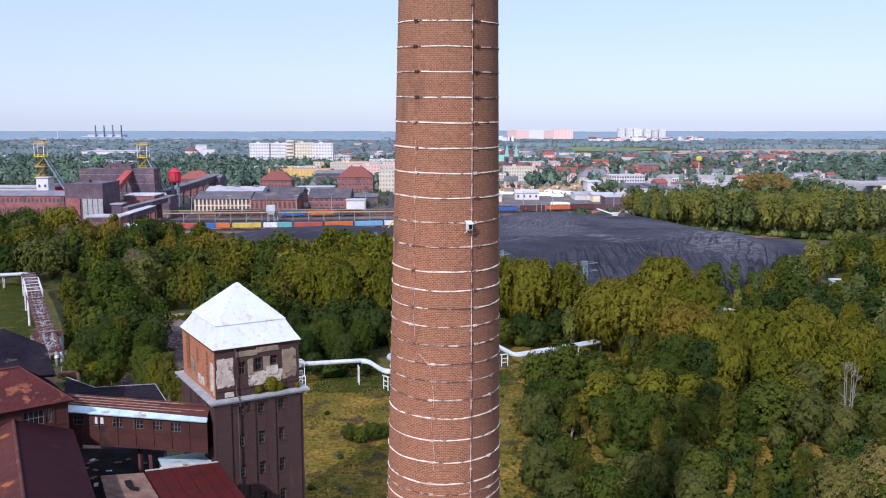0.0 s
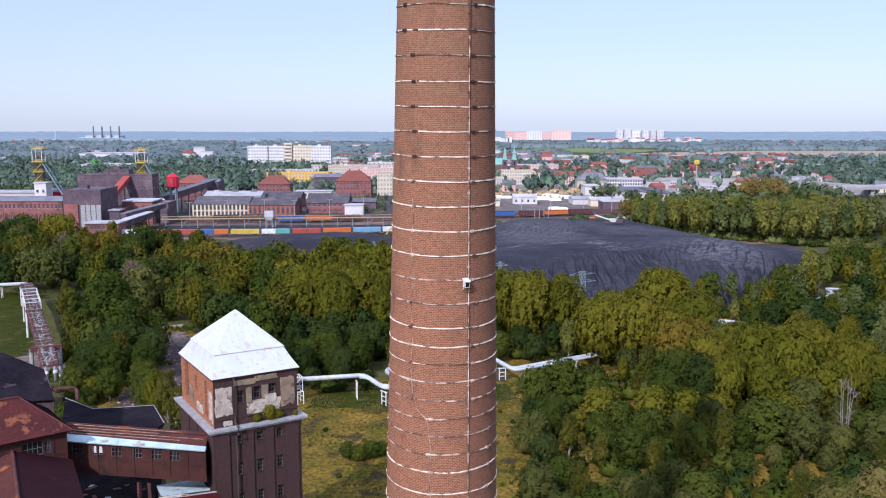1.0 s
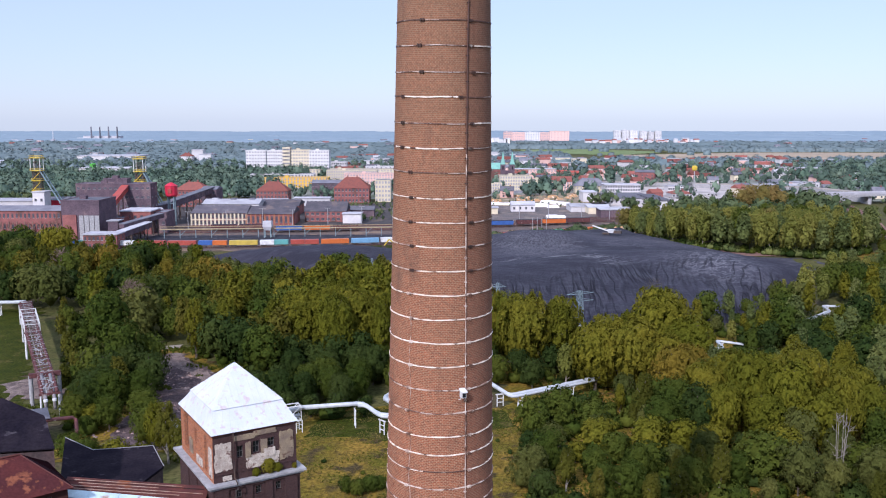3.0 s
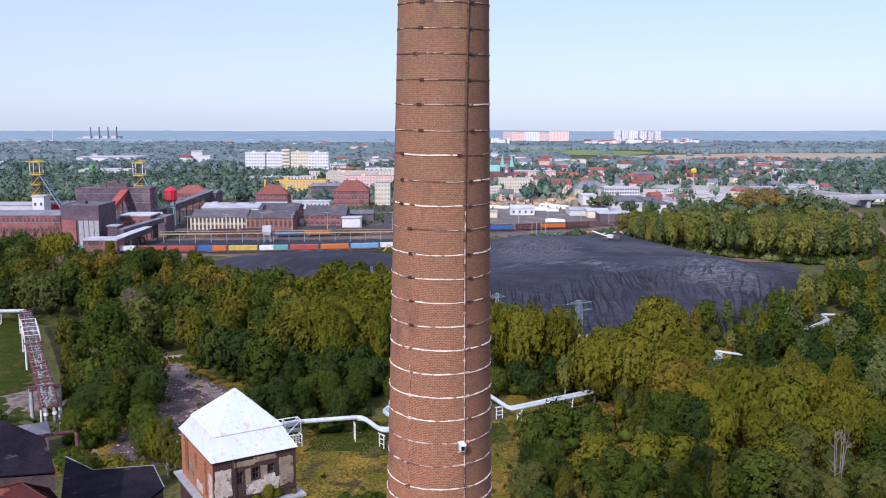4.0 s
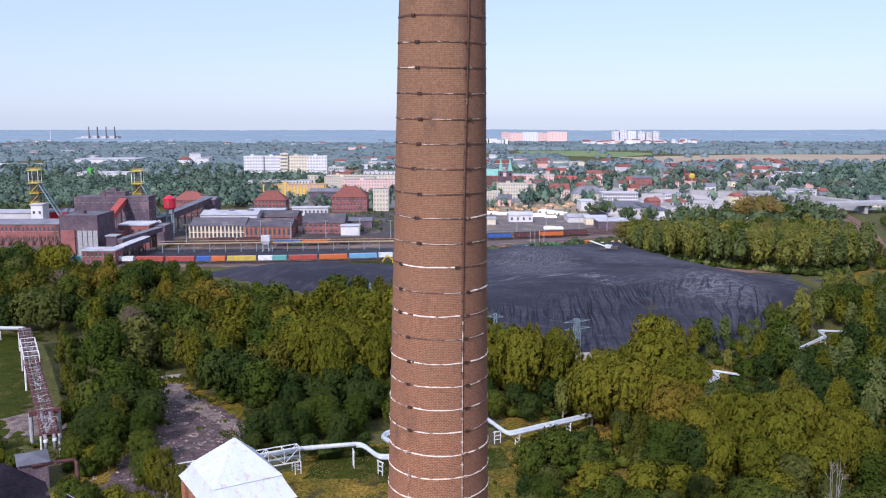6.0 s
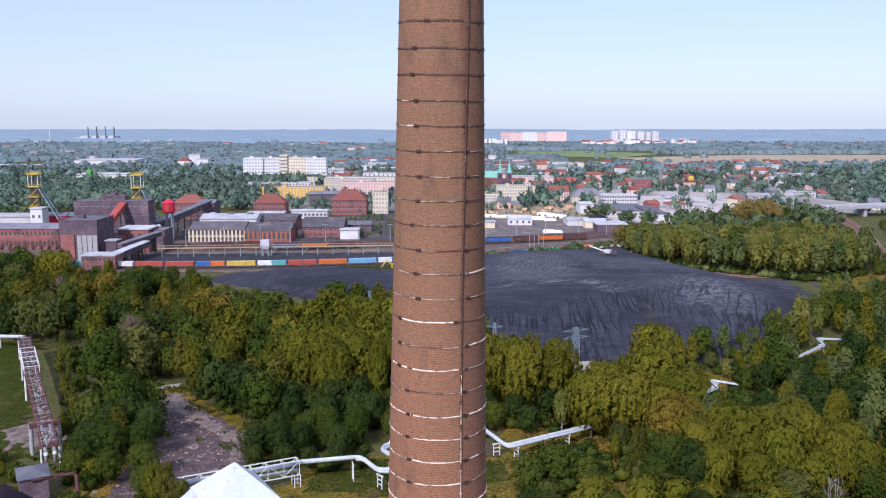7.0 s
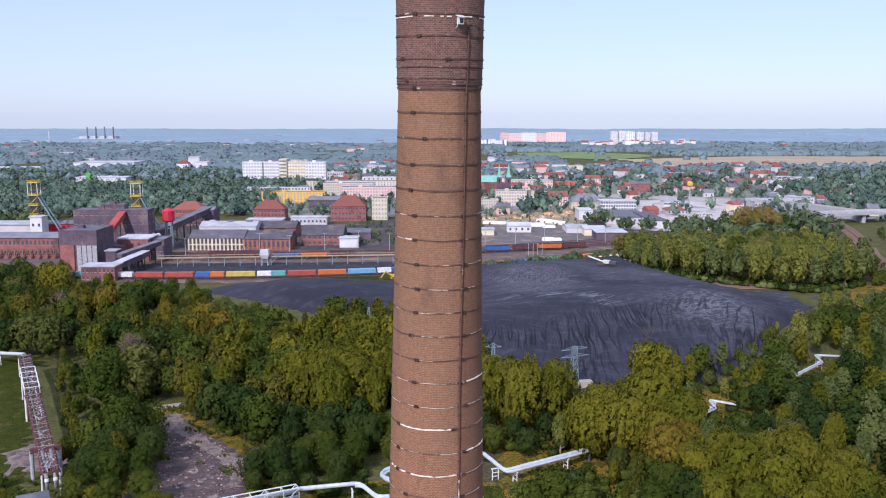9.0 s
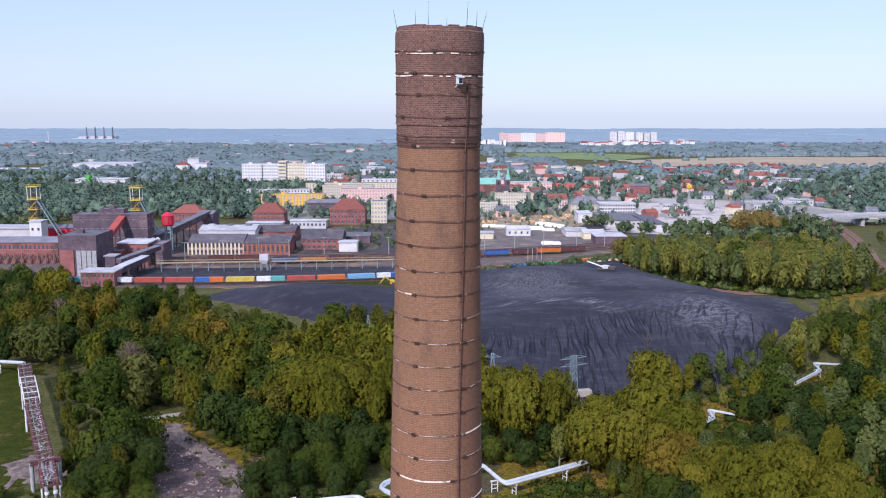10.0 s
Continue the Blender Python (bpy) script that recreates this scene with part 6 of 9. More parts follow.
def region(x, y):
    """What grows at a place: a list of (species, weight), a spacing and a height range; None where nothing does."""
    if x > 95 and y > stand_edge(x) + 2.5 and y < 470 + (x - 110) * 0.3 - max(0, x - 180) * 1.5 and x < 187 + (y - 360) * 0.18:
        d = y - stand_edge(x)
        top = 18.5 - 0.055 * d - 3.5 * max(0, min(1, (118 - x) / 20))
        return [("aspen", 3.4), ("ash", 2.2), ("aspen", 2.4), ("green", 0.9), ("aspen", 1.4), ("ash", 1.2), ("amber", 0.3)], 5.6 if d < 16 else 5.1, (top - 5.0, top + 1.0)
    if y < 96 or (x < 11.5 + max(0, y - 112) * 0.1 and y < (161 if x < -14 else 178) and x > -36):
        return None
    if x <= -36:
        if y < 150 or (x > -62 and y < 186 + (-38 - x) * 0.9 and x > -66) or (x > -80 and x < -58 and y > 192 and y < 216):
            return None
        if y < 262 and x < -0.436 * y:
            return None
        if y < 255 and x < -0.41 * y:
            return [("green", 2), ("olive", 2), ("dark", 1)], 5.0, (4.0, 8.0)
        if (abs(x + 84 + (238 - y) * 0.38) < 2 and 206 < y < 244) or ((x + 117) / 10) ** 2 + ((y - 258) / 11) ** 2 < 1 or ((x + 68) / 6) ** 2 + ((y - 222) / 5) ** 2 < 1:
            return None
        edge = 390 if x < -163 else 366 if x < -100 else (352 - (x + 100) * 0.95 if x < -58 else 312 - (x + 58) * 0.8)
        if y > edge - 4:
            return None
        if x < -160 and y > 340:
            return [("dark", 2), ("green", 3), ("olive", 1)], 6.4, (8, 12)
        if y > edge - 34:
            return [("olive", 3), ("green", 3), ("willow", 1), ("dark", 1)], 5.4, (4.5, 8.5)
        if x > -58 and 205 < y < 258:
            return [("poplar", 3), ("olive", 1), ("green", 1), ("broad_poplar", 1)], 6.0, (11.5, 17)
        if y > 320:
            return [("olive", 3), ("green", 3), ("willow", 1), ("gold", 0.06), ("poplar", 1)], 7.2, (9, 15.5)
        return [("olive", 5), ("green", 4), ("dark", 2), ("willow", 0.8), ("poplar", 1.8), ("gold", 0.08)], 7.0, (7.5, 16)
    if 6 < x < 19 and 160 < y < 182:
        return None
    if x < 12:
        if y > 298:
            return None
        if y < 196:
            return [("dark", 3), ("green", 2)], 4.4, ((3, 6) if y < 166 else (6, 10))
        if y < 250:
            return [("poplar", 3), ("broad_poplar", 1.7)], 5.2, (14.5, 20.0)
        return [("green", 2), ("olive", 2), ("poplar", 1)], 5.6, (10, 14)
    # east of the chimney: the great poplars stand in domes of their own
    if any(((x - cx) / (rx + 1)) ** 2 + ((y - cy) / (ry + 1)) ** 2 < 1 for cx, cy, rx, ry, _ in DOMES):
        return None
    if 8 < x < 31 and 156 < y < 172 + (x - 13) * 0.62:
        return ([("shrub", 2), ("bush", 1), ("yellow_shrub", 1)], 3.6, (2.0, 3.6)) if y < 162 + (x - 13) * 0.62 else None
    if 50 < x < 78 and 187 < y < 216:
        return [("green", 2), ("ash", 2), ("dark", 1), ("shrub", 1), ("olive", 1)], 4.6, (4, 8.5)
    if 48 < x < 70 and 174 < y < 190:
        return [("green", 2), ("shrub", 2), ("olive", 1)], 4.6, (3.5, 7)
    if 12 < x < 32 and 158 < y < 180:
        return None if abs((y - 168) - (x - 13) * 0.6) < 9 else ([("shrub", 1)], 4, (3, 4.5))
    if y < 165:
        return [("green", 2.6), ("olive", 1.5), ("shrub", 1.6), ("willow", 1.9), ("dark", 1.3), ("yellow_shrub", 0.5)], 4.6, (2.8, 9.2)
    if y < 300 and x > 60 + (y - 215) * 0.72 and x < 330:
        return [("green", 3), ("ash", 2), ("dark", 1.6), ("poplar", 1.6), ("willow", 0.8), ("aspen", 1.2)], 5.8, ((9, 13) if x > 74 + (y - 215) * 0.72 else (3.5, 6.5))
    rail = 222 if y < 455 else 224 + (y - 455) * 0.42
    if 330 < y < 540 and x > rail + 13 and x < 0.54 * y:
        return [("ash", 2), ("green", 1), ("aspen", 2), ("amber", 0.1)], 7.0, (4, 8)
    if 372 < y < 520 and 0.478 * y < x < rail - 6:
        return [("green", 2), ("olive", 1), ("shrub", 2)], 5.0, (3, 6)
    if y > 330 and x > 0.425 * y :
        return None
    if 150 < x < 222 and 322 < y < 380:
        return [("shrub", 2), ("yellow_shrub", 2), ("ash", 2), ("aspen", 1.5)], 5.4, (2.5, 8.0)
    if y < 400 and x > 165 + (y - 340) * 0.9 and x < 330:
        return [("ash", 3), ("aspen", 2), ("green", 1), ("poplar", 2)], 6, (8, 12)
    if 24 < x < 86 and y > 206:
        return None
    if x < 40 and y < 240:
        return [("green", 2), ("dark", 2), ("olive", 1)], 5.4, (6, 9)
    if x < 85 and y < 222:
        return [("green", 2), ("dark", 2), ("shrub", 1.0)], 5.4, (5, 8.5)
    return None


def plant():
    """Stands of trees by dart-throwing on a coarse grid, nearest to the works first."""
    r = random.Random(11)
    out, cells = [], {}
    for y0 in np.arange(96, 540, 2.6):
        for x0 in np.arange(-250, 300, 2.6):
            x, y = x0 + r.uniform(0, 2.6), y0 + r.uniform(0, 2.6)
            if abs(x) > 14 + y * 0.56:
                continue
            w = region(x, y)
            if not w:
                continue
            kinds, gap, (h0, h1) = w
            key = (int(x // 6), int(y // 6))
            if any((x - a) ** 2 + (y - b) ** 2 < gap * gap for i in (-1, 0, 1) for j in (-1, 0, 1) for a, b in cells.get((key[0] + i, key[1] + j), ())):
                continue
            cells.setdefault(key, []).append((x, y))
            # kinds keep together in loose groups
            u = 0.5 + 0.95 * noise.noise((x / 17, y / 17, 40)) + r.uniform(-0.22, 0.22)
            tot, acc, kind = sum(q for _, q in kinds), 0, kinds[-1][0]
            for k, q in kinds:
                acc += q
                if min(max(u, 0.001), 0.999) * tot <= acc:
                    kind = k
                    break
            cap = pipe_cap(x, y) if x > 45 and 165 < y < 262 else 99
            if cap < 2.2:
                continue
            hu = 0.5 + 0.7 * noise.noise((x / 11, y / 11, 60)) + r.uniform(-0.35, 0.35)
            out.append((kind, x, y, min(cap, h0 + (h1 - h0) * min(max(hu, 0), 1)), r.uniform(0, 360), r.randrange(3)))
    return out


def domes():
    """The great poplar groups, highest in the middle."""
    r = random.Random(15)
    out = []
    for cx, cy, rx, ry, h in DOMES:
        spots = []
        for _ in range(900):
            x, y = cx + r.uniform(-rx, rx), cy + r.uniform(-ry, ry)
            d = ((x - cx) / rx) ** 2 + ((y - cy) / ry) ** 2
            if d < 1 and all((x - a) ** 2 + (y - b) ** 2 > 38 for a, b in spots):
                spots.append((x, y))
                out.append(("broad_poplar" if r.random() < 0.9 else "poplar", x, y, h * (1 - 0.33 * d) * r.uniform(0.96, 1.03), r.uniform(0, 360), r.randrange(3)))
    return out


trees = [("tan", 46, 98, 9, 20, 0), ("tan", 53, 101, 9.5, 80, 1), ("shrub", -14.0, 128, 3.0, 0, 0), ("shrub", -12.2, 127, 2.8, 40, 1), ("shrub", -10.4, 128.4, 3.0, 10, 2), ("shrub", -8.8, 129.2, 2.6, 80, 0),
         ("green", -71, 178, 11, 0, 0), ("dark", -66, 172, 11, 50, 1), ("green", -67, 184, 10.5, 90, 2), ("dark", -66.5, 165, 9.5, 10, 2), ("green", -57.5, 167, 9, 50, 2), ("dark", -59, 176, 10, 80, 2), ("green", -60, 183, 5.5, 120, 1), ("green", -54.5, 158, 7.5, 0, 0), ("green", -62.5, 164, 9.5, 200, 0), ("dark", -64, 179, 11, 300, 0), ("green", -72, 187, 6.5, 300, 1),
         ("green", -60, 156, 7, 30, 1), ("yellow_shrub", -52, 137, 6, 60, 0), ("yellow_shrub", -47, 134, 6, 10, 1), ("green", -56, 134, 7, 120, 1), ("olive", -44.5, 140, 10.8, 20, 2), ("olive", -41.5, 138, 8.8, 0, 0), ("poplar", -47.5, 143, 9.8, 0, 1), ("green", -50.5, 147, 8.0, 70, 1), ("shrub", -57, 139, 5, 0, 0), ("shrub", -61, 141, 5.5, 0, 1), ("yellow_shrub", -64, 158, 4.5, 0, 1), ("shrub", -78, 157, 3.4, 0, 1), ("yellow_shrub", -82, 160, 3.0, 0, 2), ("shrub", -85, 166, 3.4, 30, 0),
         ("gold", 45.5, 166, 13.6, 0, 0), ("gold", 49, 168.5, 13.2, 70, 1), ("green", 41.5, 152, 11.5, 0, 0), ("dark", 45.2, 149, 11.2, 70, 1), ("green", 38.5, 147.5, 9.5, 170, 2), ("olive", 37.5, 157, 10.5, 170, 2), ("gold", -72, 263, 14.5, 0, 0), ("gold", -66, 266, 13.5, 40, 1), ("broad_poplar", 56, 231, 13, 0, 0), ("broad_poplar", 60.5, 229, 12.5, 50, 1), ("broad_poplar", 59, 234, 12.5, 90, 2), ("willow", -114, 258, 14.5, 0, 1), ("willow", -123, 262, 13.5, 30, 0), ("willow", -138, 268, 13, 80, 2), ("broad_poplar", -147, 346, 15.5, 0, 2), ("broad_poplar", -154, 349, 15, 0, 1), ("gold", -139, 295, 13.5, 40, 0), ("gold", -114, 303, 14, 10, 2), ("green", -68, 222, 9.5, 10, 1), ("shrub", -57, 206, 3.5, 10, 1), ("shrub", -80, 214, 3.0, 40, 2), ("yellow_shrub", -76, 218, 3.2, 40, 2),
         ("amber", 184, 540, 16, 0, 0), ("amber", 190, 543, 18.5, 30, 1), ("amber", 197, 540, 19, 60, 2), ("amber", 203, 541, 18.5, 0, 1), ("amber", 208, 538, 15, 90, 0), ("ash", 177, 541, 15, 10, 1), ("green", 213, 536, 13, 10, 1), ("green", 170, 536, 10, 10, 1), ("willow", 24, 108, 6, 0, 0), ("willow", 31, 112, 6.5, 60, 1), ("tan", 22, 101, 5.5, 0, 2)] + plant() + domes()
groups = {"bush": "bushes", "shrub": "bushes", "yellow_shrub": "bushes"}
trees.sort(key=lambda q: q[2] + 0.25 * abs(q[1]) - (24 if "poplar" in q[0] else 0))
NEAR = 298
for kind, x, y, h, yaw, k in trees[:NEAR]:
    cm, tm = HI[kind][k]
    t = thing("bush" if kind in groups else "tree", SPECIES[kind][3], "bush" if kind in groups else "tree", groups.get(kind, "trees of the wood"), m=pose(x, y, 0, 0, 0, yaw) @ Matrix.Diagonal((h * (1 + 0.12 * math.sin(x)), h * (1 + 0.12 * math.cos(y)), h, 1)))
    part("trunk", tm, None, t)
    part("crown", cm, None, t)


def joined(items, name, mat, label, category):
    """Many far trees as one mesh; each item: a form of corners, faces and normals, its place, height and turn."""
    vs, fs, ns, k, tones = [], [], [], 0, []
    rt = random.Random(len(items))
    for (pv, pf, pn), x, y, z, h, yaw in items:
        tones += [rt.random()] * len(pv)
        c, s = math.cos(radians(yaw)), math.sin(radians(yaw))
        v = pv * h
        vs.append(np.stack([v[:, 0] * c - v[:, 1] * s + x, v[:, 0] * s + v[:, 1] * c + y, v[:, 2] + z], 1))
        ns.append(np.stack([pn[:, 0] * c - pn[:, 1] * s, pn[:, 0] * s + pn[:, 1] * c, pn[:, 2]], 1))
        fs += [tuple(i + k for i in f) for f in pf]
        k += len(pv)
    me = mesh_from(np.concatenate(vs), fs, name, np.concatenate(ns))
    me.attributes.new("tone", "FLOAT", "POINT").data.foreach_set("value", tones)
    me.materials.append(mat)
    return tagged(new(name, me), label, category, kind="stuff")


rest = {}
for kind, x, y, h, yaw, k in trees[NEAR:]:
    rest.setdefault(SPECIES[kind][1], []).append((LO[kind][k], x, y, 0, h, yaw))
for leaf, items in rest.items():
    joined(items, "woodland", LEAF[leaf], "dense mixed woodland in early autumn leaf", "woodland")


def low_bush():
    lv, f = LUMP[1][rs.randint(6)]
    v = lv * np.array([0.6, 0.6, 0.45]) + np.array([0, 0, 0.4])
    q, t, n = leaves(rs, np.array([[0, 0, 0.42]]), np.array([[0.62, 0.62, 0.5]]), 90, 0.17)
    return np.concatenate([v, q]), [tuple(x) for x in f] + [tuple(x) for x in t + len(v)], np.concatenate([lv, n])


under = [low_bush() for _ in range(3)]
low_items = {"dark": [], "green": [], "ash": []}
ru = random.Random(77)
for _ in range(1500):
    y = ru.uniform(98, 250)
    x = ru.uniform(-0.5, 0.6) * y
    if region(x, y):
        low_items[ru.choice(("dark", "green", "green"))].append((under[ru.randrange(3)], x, y, 0, ru.uniform(1.6, 3.6), ru.uniform(0, 360)))
for _ in range(210):
    x = ru.uniform(96, 184)
    y = stand_edge(x) + ru.uniform(1, 11)
    low_items[ru.choice(("dark", "green", "ash"))].append((under[ru.randrange(3)], x, y, 0, ru.uniform(1.2, 4.2), ru.uniform(0, 360)))
for _ in range(70):  # low clumps of weeds in the meadow
    y = ru.uniform(92, 166)
    x = ru.uniform(-20, 7 + max(0, y - 112) * 0.2)
    if noise.noise((x / 9, y / 9, 21)) > 0.05:
        low_items[ru.choice(("dark", "green"))].append((under[ru.randrange(3)], x, y, 0, ru.uniform(0.4, 0.9), ru.uniform(0, 360)))
for leaf, items in low_items.items():
    joined(items, "undergrowth", LEAF[leaf], "green undergrowth between the trees", "undergrowth")
# trunks of the stand behind the coal
g = Geo()
r = random.Random(5)
for kind, x, y, h, yaw, k in trees[NEAR:]:
    if x > 94 and stand_edge(x) < y < stand_edge(x) + 17 and r.random() < 0.5:
        g.tube([(x, y, 0), (x + r.uniform(-0.4, 0.4), y, h * 0.7)], [0.22, 0.1], 5)
tagged(part("tree_trunks", g, M_BIRCH, None), "pale bare trunks along the wood's edge", "tree trunk", kind="stuff")


def bare_tree(x, y, h, mat, seed, label, spread=0.35, stems=1, twigs=0):
    """A leafless tree: stems with two orders of branches."""
    r = random.Random(seed)
    t = thing("bare_tree", label, "tree", "bare trees", m=pose(x, y, 0))
    g, b = Geo(), Geo()
    for s in range(stems):
        lean = Vector((r.uniform(-0.12, 0.12), r.uniform(-0.08, 0.08), 1)) if stems > 1 else Vector((0.03, 0, 1))
        foot = Vector((r.uniform(-0.8, 0.8), r.uniform(-0.5, 0.5), 0)) if stems > 1 else Vector()
        hh = h * r.uniform(0.75, 1)
        g.tube([foot, foot + lean * hh * 0.5 + Vector((r.uniform(-0.2, 0.2), 0, 0)), foot + lean * hh], [0.007 * h, 0.004 * h, 0.015], 6)
        for i in range(4 if stems > 1 else 60):
            u = r.uniform(0.35, 0.97)
            p = foot + lean * hh * u
            a = r.uniform(0, 6.283)
            d = Vector((math.cos(a), math.sin(a), r.uniform(0.5, 1.3))) * h * spread * (1.15 - u) * 0.8
            b.tube([p, p + d * 0.5 + Vector((0, 0, 0.1)), p + d], [0.05, 0.035, 0.015], 4)
            for _ in range(5 if stems > 1 else 9):
                q = p + d * r.uniform(0.4, 1)
                e = Vector((r.uniform(-1, 1), r.uniform(-1, 1), r.uniform(0.2, 1))) * h * 0.07
                b.tube([q, q + e], [0.02, 0.008], 3)
    part("trunk", g, mat, t)
    part("branching", b, mat if stems > 1 else M_TWIG, t)
    return t


bare_tree(62.0, 131, 12.8, M_BIRCH, 3, "dead pale leafless tree with several stems", 0.16, 5)
bare_tree(-84.3, 238.1, 14.0, M_BIRCH, 5, "leafless brown-twigged tree with a pale trunk", 0.55)
bare_tree(-83.0, 239.0, 12.8, M_TWIG, 6, "leafless tree with brown twigs", 0.6)
bare_tree(-128, 298, 14, M_TWIG, 9, "leafless tree with mauve-brown twigs", 0.6)
bare_tree(67, 268, 9, M_BARK, 8, "leafless reddish shrub-like tree", 0.6, 4)

# tufts on the tower's ledge
for x, h, sd in ((4.3, 1.0, 2), (5.6, 1.75, 1), (6.5, 1.1, 2), (8.3, 0.7, 1)):
    p = TOWER @ Vector((-A + x, -4.4, 21.42))
    cm, tm = HI["yellow_shrub" if sd else "shrub"][sd]
    t = thing("ledge_bush", "small bush growing on the tower's ledge", "bush", "ledge bushes", m=Matrix.Translation(p) @ pose(0, 0, 0, 0, 0, 31) @ Matrix.Diagonal((h, h * 0.55, h, 1)))
    part("trunk", tm, None, t)
    part("crown", cm, None, t)

# ---- far woods ----
r = random.Random(21)
blob = [(v, [tuple(f) for f in fs]) for v, fs in LUMP[1]]


def far_clear(x, y):
    """Open places in the distance: town, works, fields."""
    if y < 660 and x > 0.415 * y:
        return r.random() < 0.6 or 218 < x < 300
    if y < 640:
        if -262 < x < 130 + (y - 500) * 0.5:
            return True
        if 205 < x < 300 and y < 640 or x > 100 and y > 540:
            return True
    if 640 <= y < 762 and 132 < x < 238:
        return r.random() < 0.95
    u = (y - 640) / 500
    if 640 <= y < 1150 and -70 - 60 * u < x < 300 + 140 * u:
        return r.random() < 0.70
    if 640 <= y < 900 and -175 < x <= -30:
        return r.random() < 0.86
    if 905 < y < 1010 and x < -0.2 * y:
        return r.random() < 0.93
    if 1210 < y < 1620 and 200 < x < 1300 and not (1230 < y < 1260):
        return r.random() < 0.97
    if 1500 < y < 1820 and 130 < x < 430:
        return r.random() < 0.95
    return False


def far_open(x, y):
    return (1080 <= y < 1160 and -150 < x < 450) or (1195 < y < 1640 and 190 < x < 1310) or (1480 < y < 1830 and 120 < x < 440) or (1150 < y < 1300 and x < -0.27 * y)


near_far, mid_far, hazy = [], [], []
for _ in range(150):  # scrub between the sidings and the stores
    x = r.uniform(-60, 30)
    near_far.append((None, x, r.uniform(500, 600), r.uniform(2, 4)))
for _ in range(230):  # scrub on the north rim of the coal
    x = r.uniform(8, 100)
    near_far.append((None, x, 411 + max(0, x - 18) * 0.44 + r.uniform(0, 5), r.uniform(2.0, 4.6) + 2.5 * max(0, noise.noise((x / 9, 3, 3)))))
for _ in range(90):  # weeds in the storage yard
    near_far.append((None, r.uniform(26, 100), r.uniform(575, 640), r.uniform(1.0, 2.6)))
for _ in range(60):  # tall trees in front of the slabs
    near_far.append((None, r.uniform(-215, -125), r.uniform(790, 860), r.uniform(7, 12)))
for _ in range(620):  # the wood behind the winding towers
    y = r.uniform(640, 890)
    near_far.append((None, r.uniform(-0.56, -0.175) * y, y, r.uniform(8, 13)))
for _ in range(60):  # trees that hide the feet of the slabs
    near_far.append((None, r.uniform(-190, -105), r.uniform(835, 866), r.uniform(10, 16)))
for _ in range(44):  # gardens round the brick houses
    near_far.append((None, r.uniform(-105, -35), r.uniform(640, 735), r.uniform(6, 11)))
for _ in range(46):  # dark trees beside the curve of the line
    y = r.uniform(500, 590)
    near_far.append((None, r.uniform(196, 228 + (y - 500) * 0.3), y, r.uniform(7, 11)))
for x0, x1, y0, y1, h0, h1, k in ((68, 86, 664, 682, 9, 14, 9), (102, 119, 596, 606, 7, 10, 9), (117, 140, 560, 569, 6, 9, 13), (145, 160, 558, 564, 6, 9, 6), (34, 100, 625, 680, 2, 4, 26), (156, 176, 566, 575, 7, 10, 11), (200, 215, 548, 570, 8, 12, 10), (216, 250, 540, 590, 8, 13, 30)):
    for _ in range(k):
        near_far.append((None, r.uniform(x0, x1), r.uniform(y0, y1), r.uniform(h0, h1)))
while len(near_far) < 4300:
    y = 400 + 700 * r.random() ** 0.8
    x = r.uniform(-0.58, 0.58) * y
    if far_clear(x, y) or (y < 480 and -240 < x < 225):
        continue
    h = 6 + 7.5 * r.random() ** 1.5 if x < 0.415 * y or y > 660 else r.uniform(3, 5.5)
    if 640 <= y < 900 and -175 < x < -30:
        h = min(h, 8.5)
    near_far.append((None, x, y, h))


def cheap_tree(clumps, count, size):
    """A far tree, one unit high: a dark heart and leaf sprays."""
    c, rad, vs, fs, ns, k = [], [], [], [], [], 0
    for i in range(clumps):
        a, z, d = i * 2.4 + rs.uniform(-0.4, 0.4), 0.32 + 0.46 * i / (clumps - 1), rs.uniform(0.08, 0.25)
        c.append((d * math.cos(a), d * math.sin(a), z))
        q = rs.uniform(0.17, 0.24)
        rad.append((q, q, q * 1.15))
        if i % 2 == 0:
            v, f = LUMP[1][rs.randint(6)]
            vs.append(np.array(c[-1]) + v * np.array(rad[-1]) * 0.92)
            ns.append(v * 0.6 + (np.array(c[-1]) - np.array([0, 0, 0.4])) * 1.6 + np.array([0, 0, 0.2]))
            fs += [tuple(t) for t in f + k]
            k += len(v)
    q, t, n = leaves(rs, np.array(c), np.array(rad), count, size, skin=(0.82, 1.08))
    return np.concatenate([*vs, q]), fs + [tuple(x) for x in t + k], np.concatenate([*ns, n])


def tufted(v, f, count, size):
    """A round wood clump with a leafy skin."""
    q, t, n = leaves(rs, np.array([[0, 0, 0.0]]), np.array([[1.0, 1.0, 1.0]]), count, size, -1.0, 1.0, -0.3, skin=(0.85, 1.06))
    return np.concatenate([v, q]), list(f) + [tuple(x) for x in t + len(v)], np.concatenate([v, n])


